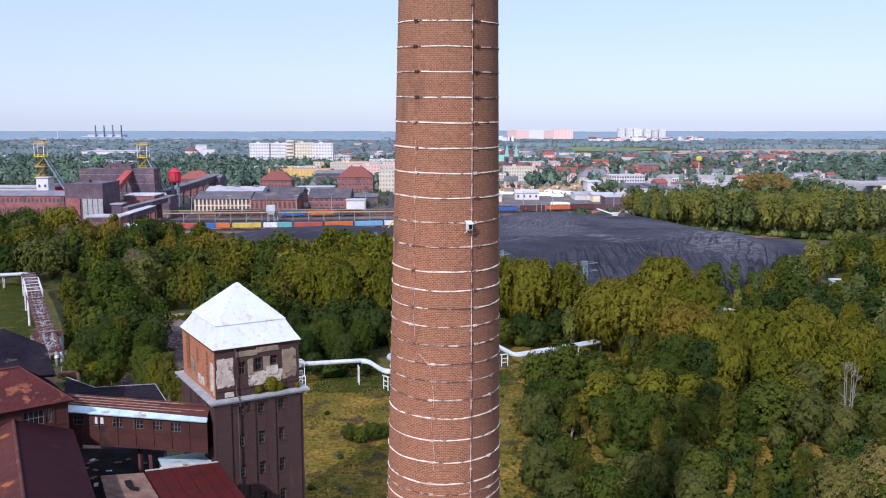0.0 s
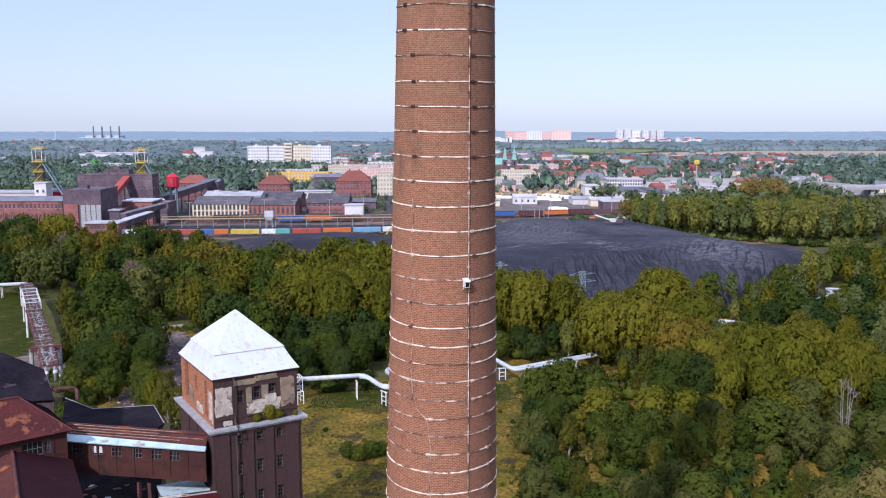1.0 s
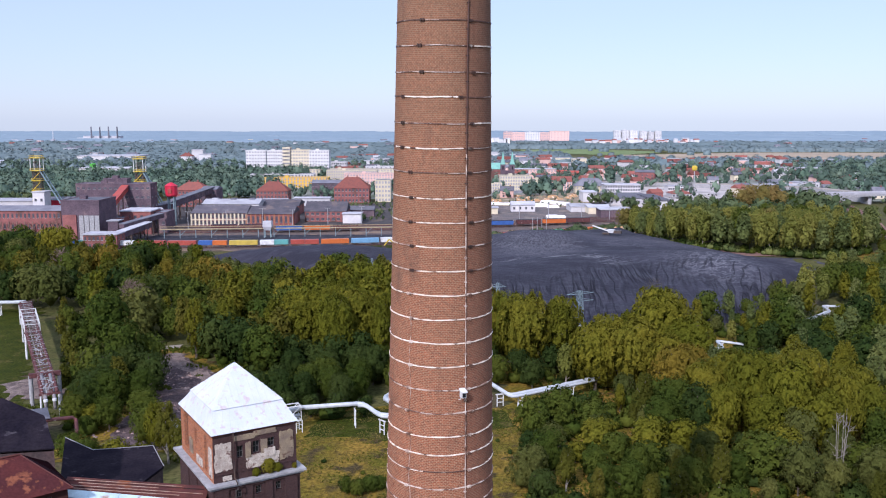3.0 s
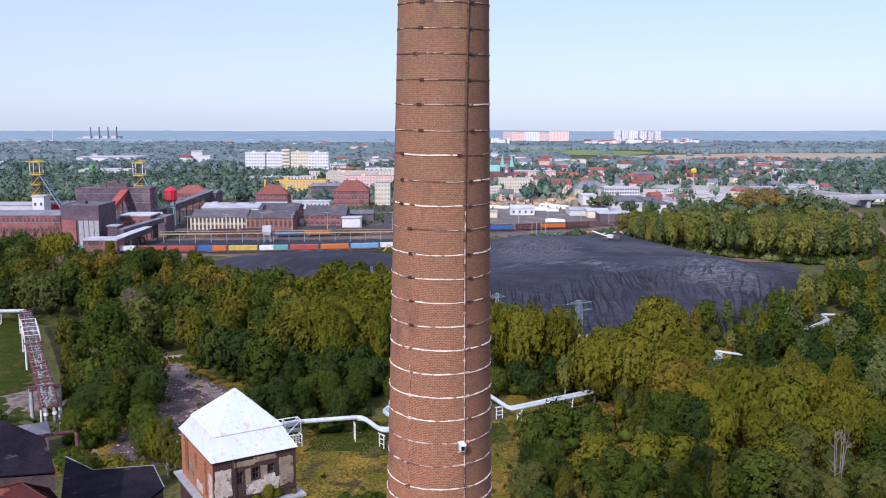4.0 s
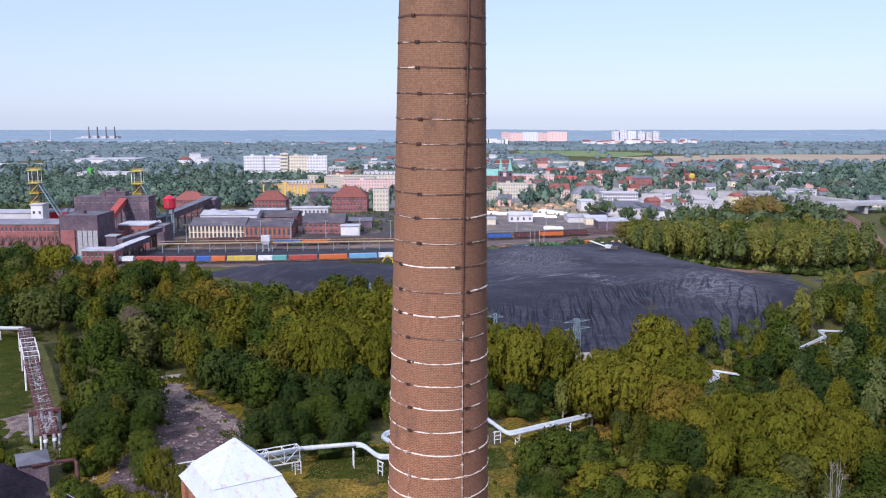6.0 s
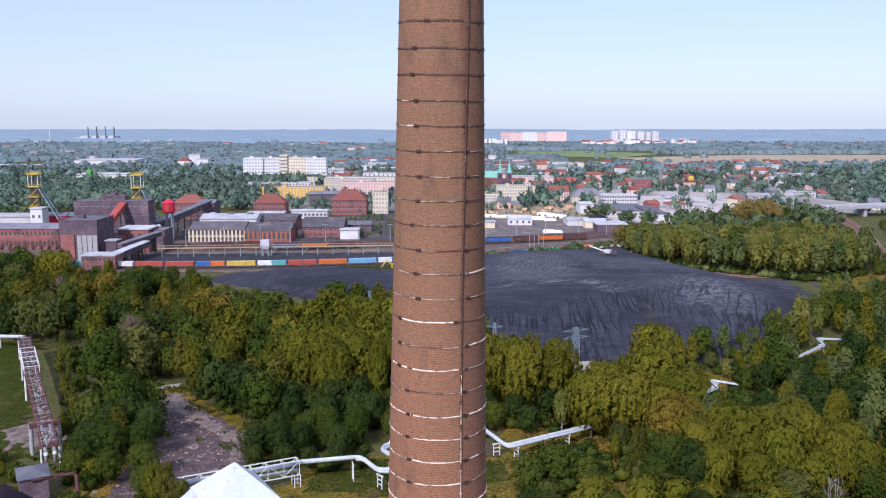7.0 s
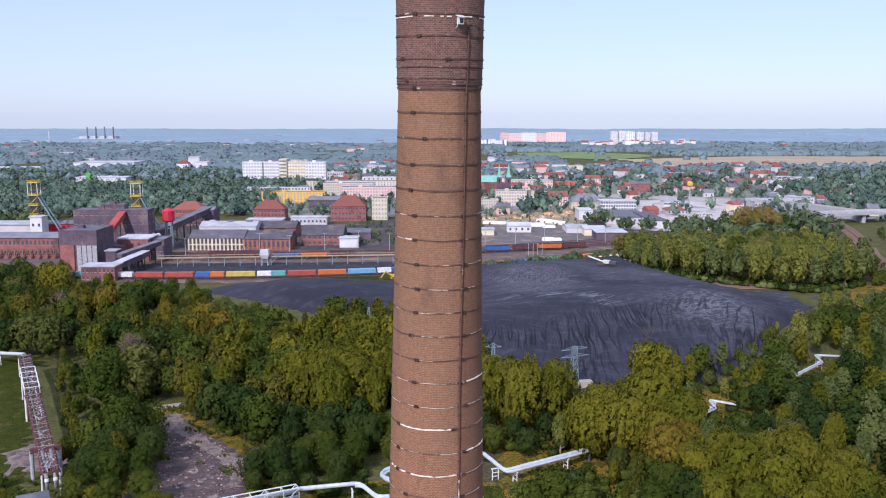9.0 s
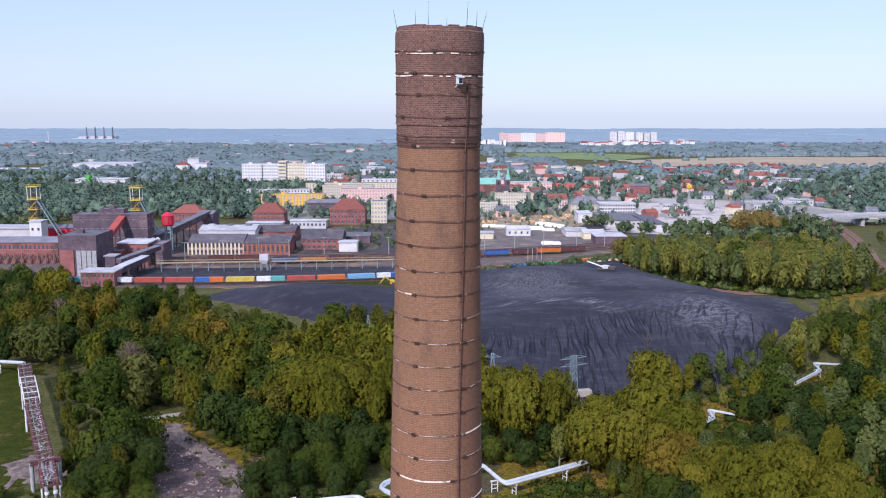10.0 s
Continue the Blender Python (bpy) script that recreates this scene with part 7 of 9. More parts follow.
def canopy(name, x_of, y0, y1, step, top, keep, mat, label, seed):
    """The closed roof of a far wood: one uneven sheet of crowns."""
    g, ids = Geo(), {}
    cells = {(i, j) for j in range(int(y0 / step), int(y1 / step)) for i in range(*(int(q / step) for q in x_of(j * step))) if keep((i + 0.5) * step, (j + 0.5) * step)}
    for i, j in sorted(cells):
        face = []
        for a, b in ((i, j), (i + 1, j), (i + 1, j + 1), (i, j + 1)):
            if (a, b) not in ids:
                x, y = (a + 0.35 * noise.noise((a * 1.7, b * 1.3, seed))) * step, (b + 0.35 * noise.noise((a * 1.3, b * 1.9, seed + 3))) * step
                ids[a, b] = len(g.v)
                rim = not {(a, b), (a - 1, b), (a, b - 1), (a - 1, b - 1)} <= cells
                g.v.append((x, y, land(x, y) + (-0.5 if rim else top * (1 + 0.34 * noise.noise((a * 0.61, b * 0.57, seed)) + 0.26 * noise.noise((a * 0.13, b * 0.11, seed + 5))))))
            face.append(ids[a, b])
        g.f.append(tuple(face))
    return solid(name, g, mat, label, "woodland", kind="stuff", smooth=True)


round_wood = [tufted(v * np.array([1.05, 1.05, 1.05]), f, 34, 0.42) for v, f in blob]
lo_cheap = [cheap_tree(6, 66, 0.115) for _ in range(8)]
# two steps of painted haze, split by distance
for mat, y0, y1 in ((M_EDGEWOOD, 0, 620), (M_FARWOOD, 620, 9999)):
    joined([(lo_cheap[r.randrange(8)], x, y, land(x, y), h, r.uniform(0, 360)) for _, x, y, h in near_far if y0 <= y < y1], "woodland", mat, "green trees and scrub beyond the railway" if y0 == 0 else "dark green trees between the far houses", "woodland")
while len(mid_far) < 4600:
    y = 1000 + 1300 * r.random()
    x = r.uniform(-0.6, 0.6) * y
    if not far_clear(x, y) and noise.noise((x / 130, y / 130, 5)) > -0.25:
        h = r.uniform(7, 12)
        mid_far.append((round_wood[r.randrange(6)], x, y, land(x, y) + h * 0.2, h * 0.62, r.uniform(0, 360)))
for _ in range(170):  # trees below the flats on the horizon
    x, h = r.uniform(150, 620), r.uniform(7, 10)
    mid_far.append((round_wood[r.randrange(6)], x, r.uniform(2205, 2240), 1 + h * 0.2, h * 0.62, r.uniform(0, 360)))
# the colour of these woods carries the haze
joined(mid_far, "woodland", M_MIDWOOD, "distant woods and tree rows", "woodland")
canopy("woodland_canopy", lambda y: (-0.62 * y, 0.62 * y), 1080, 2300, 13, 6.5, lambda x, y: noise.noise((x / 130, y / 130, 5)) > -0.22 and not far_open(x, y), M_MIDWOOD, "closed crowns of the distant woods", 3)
wide = [(v * np.array([2.6, 2.0, 1]), f, v) for v, f in blob]
while len(hazy) < 3600:
    y = 2200 + 2600 * r.random() ** 0.9
    x = r.uniform(-0.6, 0.6) * y
    if noise.noise((x / 300, y / 260, 8)) > -0.32:
        h = r.uniform(6, 10)
        hazy.append((wide[r.randrange(6)], x, y, land(x, y) + 1, h * 0.8, r.uniform(0, 360)))
# horizon forest, its haze put into the leaf colour
joined(hazy, "woodland", M_HAZEWOOD, "forest on the horizon with blue haze painted into its colour", "woodland")
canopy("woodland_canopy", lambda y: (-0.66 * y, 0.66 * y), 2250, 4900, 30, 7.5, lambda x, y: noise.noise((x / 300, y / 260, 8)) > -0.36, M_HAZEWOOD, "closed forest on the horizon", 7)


# ---- buildings ----
M_GREENPAINT = material("green_paint", (0.10, 0.42, 0.06), (0.08, 0.34, 0.05), 2, 0.05)
WINDOWS = {}


def pane_mesh(w, h, pale=False):
    """A window seen from far: a pale surround and a darker pane set into it."""
    key = (w, h, pale)
    if key not in WINDOWS:
        g = Geo()
        g.box(-w / 2, w / 2, -0.06, 0.05, 0, h)
        g.box(-w / 2 - 0.12, w / 2 + 0.12, -0.16, 0.0, -0.14, 0)
        me = g.mesh("window")
        me.materials.append(M_PALEPANE if pale else M_FARPANE)
        me.materials.append(M_LEDGE)
        for p in me.polygons:
            p.material_index = 0 if p.index < 6 else 1
        WINDOWS[key] = me
    return WINDOWS[key]


def building(name, label, category, cx, y, w, d, h, wall_mat, roof_mat, style="flat", rh=0.0, floors=0, cols=0, ww=1.2, wh=1.4, yaw=0, zb=0, group="", side=True):
    """A house on the ground with its front, of width w, facing -y."""
    t = thing(name, label, category, group, m=pose(cx, y, zb, 0, 0, yaw))
    x0, x1 = -w / 2, w / 2
    h = h - zb
    part("wall", Geo().box(x0, x1, 0, d, -1, h), wall_mat, t)
    if style == "flat":
        g = Geo().box(x0 - 0.15, x1 + 0.15, -0.15, 0.25, h - 0.3, h + 0.35).box(x0 - 0.15, x1 + 0.15, d - 0.25, d + 0.15, h - 0.3, h + 0.35)
        g.box(x0 - 0.15, x0 + 0.25, 0.25, d - 0.25, h - 0.3, h + 0.35).box(x1 - 0.25, x1 + 0.15, 0.25, d - 0.25, h - 0.3, h + 0.35)
        part("parapet", g, wall_mat, t)
        part("roof", Geo().box(x0 + 0.25, x1 - 0.25, 0.25, d - 0.25, h, h + 0.08), roof_mat, t)
        if w > 12:
            part("roof_hatch", Geo().box(x0 + w * 0.3, x0 + w * 0.3 + 3, d * 0.4, d * 0.4 + 3, h, h + 1.6), wall_mat, t)
    elif style == "slab":
        part("roof", Geo().box(x0 - 0.5, x1 + 0.5, -0.5, d + 0.5, h, h + rh), roof_mat, t)
    elif style == "gable":
        part("roof", Geo().rings([[(x, -0.5, h - 0.1), (x, d + 0.5, h - 0.1), (x, d / 2, h + rh)] for x in (x0 - 0.3, x1 + 0.3)]), roof_mat, t)
        if w > 20 and "skylight" in label:
            n = int(w / 9)
            for i in range(n):
                part("skylight", Geo().box(x0 + (i + 0.35) * w / n, x0 + (i + 0.65) * w / n, d * 0.40, d * 0.6, h + rh * 0.75, h + rh + 0.35), M_GREYROOF if i % 3 else M_PALEROOF, t)
    else:
        k = min(d / 2, w * 0.32)
        g = Geo()
        a, b, c, e = (x0 - 0.4, -0.4, h - 0.05), (x1 + 0.4, -0.4, h - 0.05), (x1 + 0.4, d + 0.4, h - 0.05), (x0 - 0.4, d + 0.4, h - 0.05)
        p, q = (x0 + k, d / 2, h + rh), (x1 - k, d / 2, h + rh)
        g.quad(a, b, q, p).quad(b, c, q).quad(c, e, p, q).quad(e, a, p).quad(a, e, c, b)
        part("roof", g, roof_mat, t)
        for u in (0.35, 0.62):
            part("chimney_stack", Geo().box(x0 + w * u, x0 + w * u + 0.9, d / 2 - 0.4, d / 2 + 0.4, h + rh * 0.6, h + rh + 1.1), M_REDWALL, t)
    if floors:
        me = pane_mesh(ww, wh, wall_mat in (M_BRIGHT, M_CREAM, M_PINK, M_YELLOW))
        fh = h / floors
        for f in range(floors):
            z = fh * f + (fh - wh) * 0.55
            for i in range(cols):
                part("window", me, None, t, m=Matrix.Translation((x0 + w * (i + 0.5) / cols, 0, z)))
            if side and d < 30 and floors * cols > 12:
                n = max(1, int(d / 4.2))
                s = 1 if cx < 0 else -1
                for i in range(n):
                    part("window", me, None, t, m=Matrix.Translation((s * w / 2, d * (i + 0.5) / n, z)) @ Matrix.Rotation(s * math.pi / 2, 4, "Z"))
    return t


# the colliery
building("washery", "grey-brown brick coal washery with bands of small windows", "building", -170.4, 465, 39.0, 11, 23.3, M_DARKBRICK, M_GREYROOF, "flat", 0, 5, 14, 1.5, 0.9, 0, 0, "")
building("washery_penthouse", "brick machine house on the washery roof", "building", -170.9, 470, 12.4, 6, 25.6, M_DARKBRICK, M_GREYROOF, "flat", 0, 0, 0, 1.2, 1.4, 0, 0, "")
building("engine_hall", "long red-brick colliery hall with pilasters and tall windows", "building", -215.6, 450, 46.8, 16, 10.9, M_REDWALL, M_GREYROOF, "gable", 2.0, 2, 22, 1.0, 2.2, 0, 0, "")
building("coal_bunker", "tall dark bunker with grey concrete panels", "building", -166.4, 411, 17.6, 22, 19.3, M_DARKBRICK, M_GREYROOF, "flat", 0, 1, 4, 1.5, 1.2, 0, 0, "")
building("weigh_house", "brick weigh house with a flat white roof", "building", -148.7, 387, 14.7, 10, 6.4, M_REDWALL, M_PALEROOF, "slab", 0.5, 2, 8, 0.9, 1.6, 0, 0, "")
building("bath_house", "low white-roofed colliery building", "building", -243.4, 505, 35.7, 18, 10.7, M_WHITEWALL, M_PALEROOF, "slab", 0.5, 1, 12, 1.2, 1.4, 0, 0, "")
building("shaft_house", "white concrete shaft house", "building", -217.3, 482, 6.4, 8, 17.6, M_WHITEWALL, M_PALEROOF, "slab", 0.5, 2, 2, 1.2, 1.4, 0, 0, "")
building("paint_shed", "red and white sheeted shed", "building", -213.0, 500, 17.2, 12, 11.9, M_RED, M_GREYROOF, "gable", 1.5, 1, 6, 1.2, 1.4, 0, 0, "")
building("screen_house", "low maroon screening building", "building", -160.8, 432, 13.8, 14, 8.8, M_REDWALL, M_GREYROOF, "flat", 0, 2, 5, 1.2, 1.4, 0, 0, "")
building("screen_annex", "screening annex with a pale flat roof", "building", -150.9, 440, 15.2, 16, 11.4, M_REDWALL, M_PALEROOF, "slab", 0.5, 2, 5, 1.2, 1.4, 0, 0, "")
building("screen_tower", "dark brick screening tower", "building", -142.0, 445, 10.0, 14, 10.3, M_DARKBRICK, M_GREYROOF, "flat", 0, 3, 3, 1.2, 1.4, 0, 0, "")
building("loading_shed", "small shed with a pale roof on posts", "building", -151.2, 410, 4.7, 6, 9.9, M_DARKBRICK, M_PALEROOF, "slab", 0.4, 0, 0, 1.2, 1.4, 0, 0, "")
shop_front = building("workshop", "long brick workshop with cream window bays", "building", -118.7, 477, 29.6, 22, 6.8, M_REDWALL, M_SLATE, "gable", 3.4, 2, 14, 1.0, 2.0, 0, 0, "")
for i in range(15):
    part("pilaster", Geo().box(-14.8 + i * 2.114 - 0.42, -14.8 + i * 2.114 + 0.42, -0.18, 0.0, 0.2, 6.6), M_CREAM, shop_front, "cream pilaster")
part("cornice", Geo().box(-14.8, 14.8, -0.22, 0.0, 3.1, 3.5), M_CREAM, shop_front)
shop_front = building("workshop", "long red brick workshop with tall windows", "building", -91.4, 477, 25.1, 24, 6.4, M_REDWALL, M_SLATE, "gable", 3.2, 1, 10, 1.1, 3.4, 0, 0, "")
for i in range(11):
    part("pilaster", Geo().box(-12.55 + i * 2.51 - 0.3, -12.55 + i * 2.51 + 0.3, -0.2, 0.0, 0.2, 6.3), M_BRICKO, shop_front)
building("back_workshop", "workshop behind with a long pale skylight roof", "building", -122.4, 520, 33.2, 20, 7.9, M_WHITEWALL, M_PALEROOF, "gable", 2.2, 1, 8, 1.2, 1.4, 0, 0, "")
building("back_workshop", "workshop behind with grey and red roofs", "building", -95.5, 530, 22.7, 22, 5.8, M_REDWALL, M_SLATE, "gable", 3, 0, 0, 1.2, 1.4, 0, 0, "")
building("engine_shed", "brick engine shed with a grey roof and red-white front", "building", -63.7, 496, 23.2, 22, 5.9, M_REDWALL, M_SLATE, "gable", 4.6, 2, 8, 1.7, 1.3, 0, 0, "")
building("white_lean_to", "white lean-to store in the town", "building", -48.2, 488, 10.0, 9, 5.1, M_WHITEWALL, M_PALEROOF, "slab", 0.4, 0, 0, 1.2, 1.4, 0, 0, "")
building("red_roofed_office", "brick office with a red tiled roof", "building", -163.7, 585, 20.8, 16, 11.0, M_REDWALL, M_TILE, "hip", 5, 3, 9, 1.2, 1.4, 0, 0, "")
building("bridge_house", "dark brick head house of the long conveyor", "building", -145.2, 560, 9.6, 16, 13.4, M_DARKBRICK, M_GREYROOF, "gable", 1.5, 3, 3, 1.2, 1.4, 0, 0, "")
building("grey_yard_office", "long low pale yard office", "building", -113.0, 585, 23.9, 10, 4.2, M_WHITEWALL, M_PALEROOF, "slab", 0.4, 1, 10, 1.2, 1.4, 0, 0, "")
building("white_garage", "low white garages in the town", "building", -84.7, 590, 23.8, 9, 5.1, M_WHITEWALL, M_PALEROOF, "slab", 0.4, 1, 9, 1.2, 1.4, 0, 0, "")
building("shed", "small dark shed in the yard", "building", -45.8, 520, 15.0, 10, 4.3, M_DARKBRICK, M_GREYROOF, "gable", 2, 0, 0, 1.2, 1.4, 0, 0, "")
# houses behind the colliery
building("brick_house", "three-storey red brick house with a steep red roof", "house", -115.1, 612, 21.8, 14, 8.4, M_REDWALL, M_TILE, "hip", 6, 3, 9, 1.2, 1.4, 0, 0, "")
building("brick_house", "three-storey red brick house with a steep red roof", "house", -60.4, 612, 24.2, 15, 10.4, M_REDWALL, M_TILE, "hip", 7, 3, 10, 1.2, 1.4, 0, 0, "")
building("cream_block", "narrow cream apartment block", "apartment block", -39.3, 620, 10.7, 14, 15.1, M_CREAM, M_GREYROOF, "flat", 0, 5, 5, 1.2, 1.4, 0, 0, "")
building("dark_tenement", "dark brick tenement in the town", "building", -80.9, 665, 28.8, 14, 10.1, M_DARKBRICK, M_GREYROOF, "gable", 2, 3, 12, 1.2, 1.4, 0, 0, "")
building("yellow_block", "long yellow apartment block with a red end", "apartment block", -118.7, 740, 52.7, 14, 9.3, M_YELLOW, M_GREYROOF, "flat", 0, 4, 20, 1.2, 1.4, 0, 0, "")
building("grey_school", "long grey flat-roofed school", "building", -141.2, 800, 56.4, 14, 8.6, M_WHITEWALL, M_GREYROOF, "flat", 0, 3, 20, 1.2, 1.4, 0, 0, "")
building("pink_block", "cream apartment block with a red end", "apartment block", -79.2, 845, 87.5, 14, 10.7, M_CREAM, M_GREYROOF, "flat", 0, 5, 30, 1.2, 1.4, 0, 0, "")
building("pink_block", "cream apartment block in the town", "apartment block", -78.6, 800, 45.3, 14, 12.1, M_CREAM, M_GREYROOF, "flat", 0, 5, 22, 1.2, 1.4, 0, 0, "")
building("pink_block", "pale pink apartment block", "apartment block", -57.7, 775, 50.3, 14, 10.6, M_PINK, M_GREYROOF, "flat", 0, 4, 20, 1.2, 1.4, 0, 0, "")
building("tower_block", "pale nine-storey apartment slab", "apartment block", -178.7, 870, 19.2, 13, 27.6, M_BRIGHT, M_GREYROOF, "flat", 0, 9, 7, 1.5, 1.3, 0, 0, "apartment slabs")
building("tower_block", "pale nine-storey apartment slab", "apartment block", -161.2, 872, 16.5, 13, 27.5, M_BRIGHT, M_GREYROOF, "flat", 0, 9, 7, 1.5, 1.3, 0, 0, "apartment slabs")
building("tower_block", "pale nine-storey apartment slab", "apartment block", -149.0, 870, 7.2, 13, 30.3, M_CREAM, M_GREYROOF, "flat", 0, 9, 7, 1.5, 1.3, 0, 0, "apartment slabs")
building("tower_block", "pale nine-storey apartment slab", "apartment block", -136.4, 872, 18.8, 13, 28.0, M_CREAM, M_GREYROOF, "flat", 0, 9, 7, 1.5, 1.3, 0, 0, "apartment slabs")
building("tower_block", "pale nine-storey apartment slab", "apartment block", -117.1, 870, 19.3, 13, 27.6, M_BRIGHT, M_GREYROOF, "flat", 0, 9, 7, 1.5, 1.3, 0, 0, "apartment slabs")
building("grey_block", "distant grey apartment block", "apartment block", -105.9, 930, 18.3, 14, 13.7, M_WHITEWALL, M_GREYROOF, "flat", 0, 4, 8, 1.2, 1.4, 0, 0, "")
building("grey_block", "distant grey apartment block", "apartment block", -56.0, 900, 36.6, 14, 10.5, M_WHITEWALL, M_GREYROOF, "flat", 0, 4, 8, 1.2, 1.4, 0, 0, "")
# east town
building("cream_block", "five-storey cream apartment block", "apartment block", 60.5, 708, 24.4, 12, 12.8, M_CREAM, M_GREYROOF, "flat", 0, 5, 12, 1.2, 1.4, 0, 0, "")
building("cream_block", "four-storey cream apartment block", "apartment block", 40.2, 674, 14.9, 12, 8.9, M_CREAM, M_GREYROOF, "flat", 0, 4, 8, 1.2, 1.4, 0, 0, "")
building("pink_terrace", "long pink and white terrace in the town", "house", 94.8, 875, 40.9, 12, 9.2, M_PINK, M_PALEROOF, "slab", 0.5, 3, 14, 1.2, 1.4, 0, 0, "")
building("red_gabled_house", "house with a bright red roof", "house", 121.9, 879, 10.3, 12, 3.5, M_WHITEWALL, M_BRIGHTTILE, "gable", 4.5, 1, 5, 1.2, 1.4, 0, 0, "")
building("red_gabled_house", "house with a bright red roof", "house", 134.2, 886, 10.7, 12, 2.5, M_WHITEWALL, M_BRIGHTTILE, "gable", 4.5, 1, 5, 1.2, 1.4, 0, 0, "")
building("gabled_tenement", "pink tenement with red gables and pale bays", "house", 99.4, 718, 15.9, 12, 7.6, M_PINK, M_TILE, "gable", 4, 4, 7, 1.2, 1.4, 0, 0, "")
building("grey_roofed_villa", "cream house with a large grey hipped roof", "house", 118.6, 693, 24.4, 12, 5.8, M_CREAM, M_GREYROOF, "hip", 6, 2, 8, 1.2, 1.4, 0, 0, "")
building("factory", "pale grey three-storey factory block", "building", 140.3, 679, 27.3, 14, 7.5, M_WHITEWALL, M_PALEROOF, "slab", 0.5, 3, 14, 1.2, 1.4, 0, 0, "")
building("factory_hall", "low white factory hall", "building", 105.3, 619, 9.5, 18, 6.6, M_WHITEWALL, M_PALEROOF, "slab", 0.4, 0, 0, 1.2, 1.4, 0, 0, "")
building("factory_hall", "long flat-roofed factory hall", "building", 130.2, 597, 30.7, 46, 4.1, M_WHITEWALL, M_GREYROOF, "slab", 0.5, 1, 10, 1.2, 1.4, 0, 0, "")
building("factory_hall", "flat-roofed hall with a white front", "building", 144.7, 571, 10.2, 52, 4.9, M_WHITEWALL, M_GREYROOF, "slab", 0.5, 0, 0, 1.2, 1.4, 0, 0, "")
building("pink_house", "large pale pink house with a brown roof", "house", 220.5, 842, 18.0, 12, 4.4, M_PINK, M_TILE, "hip", 4, 3, 6, 1.2, 1.4, 0, 0, "")
building("bus_depot", "long white depot beside the road", "building", 190.9, 714, 13.4, 12, 3.9, M_WHITEWALL, M_PALEROOF, "slab", 0.4, 1, 8, 1.2, 1.4, 0, 0, "")
building("red_canopy", "shop with a faded red roof", "building", 180.3, 657, 15.2, 18, 2.6, M_WHITEWALL, M_TILE, "hip", 2.2, 1, 6, 1.2, 1.4, 0, 0, "")
building("pink_terrace", "pink apartment terrace with red roofs", "house", 175.9, 955, 29.5, 12, 5.9, M_PINK, M_TILE, "gable", 3, 3, 9, 1.2, 1.4, 0, 0, "")
building("red_terrace", "dull red apartment terrace", "house", 135.6, 1013, 21.9, 12, 5.4, M_PINK, M_TILE, "gable", 3, 2, 7, 1.2, 1.4, 0, 0, "")
building("white_house", "small white house in the town", "house", 193.8, 874, 14.0, 12, 4.4, M_WHITEWALL, M_TILE, "gable", 3, 2, 5, 1.2, 1.4, 0, 0, "")
building("hut", "white boarded site hut", "building", 52.3, 551, 14.9, 9, 4.3, M_WHITEWALL, M_PALEROOF, "gable", 2, 1, 4, 1.2, 1.4, 0, 0, "")
building("store", "low store with a pale roof", "building", 30.5, 537, 10.3, 9, 3.7, M_CREAM, M_PALEROOF, "slab", 0.4, 0, 0, 1.2, 1.4, 0, 0, "")
building("store", "large store with a white roof", "building", 88.5, 548, 13.8, 20, 3.5, M_WHITEWALL, M_PALEROOF, "gable", 1.2, 0, 0, 1.2, 1.4, 0, 0, "")
building("store", "large store with a cream front", "building", 97.2, 536, 13.3, 18, 4.1, M_CREAM, M_PALEROOF, "gable", 1.2, 0, 0, 1.2, 1.4, 0, 0, "")
building("store", "open store with a white roof and dark bays", "building", 103.0, 515, 17.7, 16, 4.6, M_DARKBRICK, M_PALEROOF, "slab", 0.5, 0, 0, 1.2, 1.4, 0, 0, "")
building("white_flats", "group of low white flats", "apartment block", 386.9, 985, 17.3, 12, 5.1, M_WHITEWALL, M_PALEROOF, "slab", 0.5, 2, 9, 1.2, 1.4, 0, 0, "")
building("white_flats", "group of low white flats", "apartment block", 405.9, 974, 23.5, 12, 5.0, M_WHITEWALL, M_PALEROOF, "slab", 0.5, 2, 9, 1.2, 1.4, 0, 0, "")
building("white_house", "tall white gabled house", "house", 345.4, 902, 9.3, 12, 3.5, M_WHITEWALL, M_PALEROOF, "gable", 4, 2, 3, 1.2, 1.4, 0, 0, "")
building("pink_terrace", "long pink terrace in the trees", "house", 342.1, 953, 32.8, 12, 4.2, M_PINK, M_TILE, "gable", 2, 2, 10, 1.2, 1.4, 0, 0, "")
building("red_roofed_row", "row of houses with red roofs", "house", 298.0, 866, 21.3, 12, 2.5, M_PINK, M_BRIGHTTILE, "gable", 3, 1, 8, 1.2, 1.4, 0, 0, "")
building("white_hall", "long white market hall", "building", 272.1, 702, 37.1, 30, 4.5, M_WHITEWALL, M_PALEROOF, "slab", 0.5, 1, 14, 1.2, 1.4, 0, 0, "")
building("rubble_house", "grey half-ruined house beside the hall", "house", 282.9, 752, 17.2, 12, 3.9, M_WHITEWALL, M_GREYROOF, "gable", 3, 2, 5, 1.2, 1.4, 0, 0, "")
building("white_house", "white house behind the road bridge", "house", 358.2, 744, 13.6, 12, 5.5, M_WHITEWALL, M_PALEROOF, "gable", 2, 2, 6, 1.2, 1.4, 0, 0, "")
building("white_house", "white house among trees", "house", 443.4, 994, 10.9, 12, 2.5, M_WHITEWALL, M_PALEROOF, "gable", 2, 1, 4, 1.2, 1.4, 0, 0, "")
building("far_hall", "pale hall among trees", "building", 436.0, 926, 18.3, 12, 4.0, M_WHITEWALL, M_PALEROOF, "slab", 0.5, 0, 0, 1.2, 1.4, 0, 0, "")
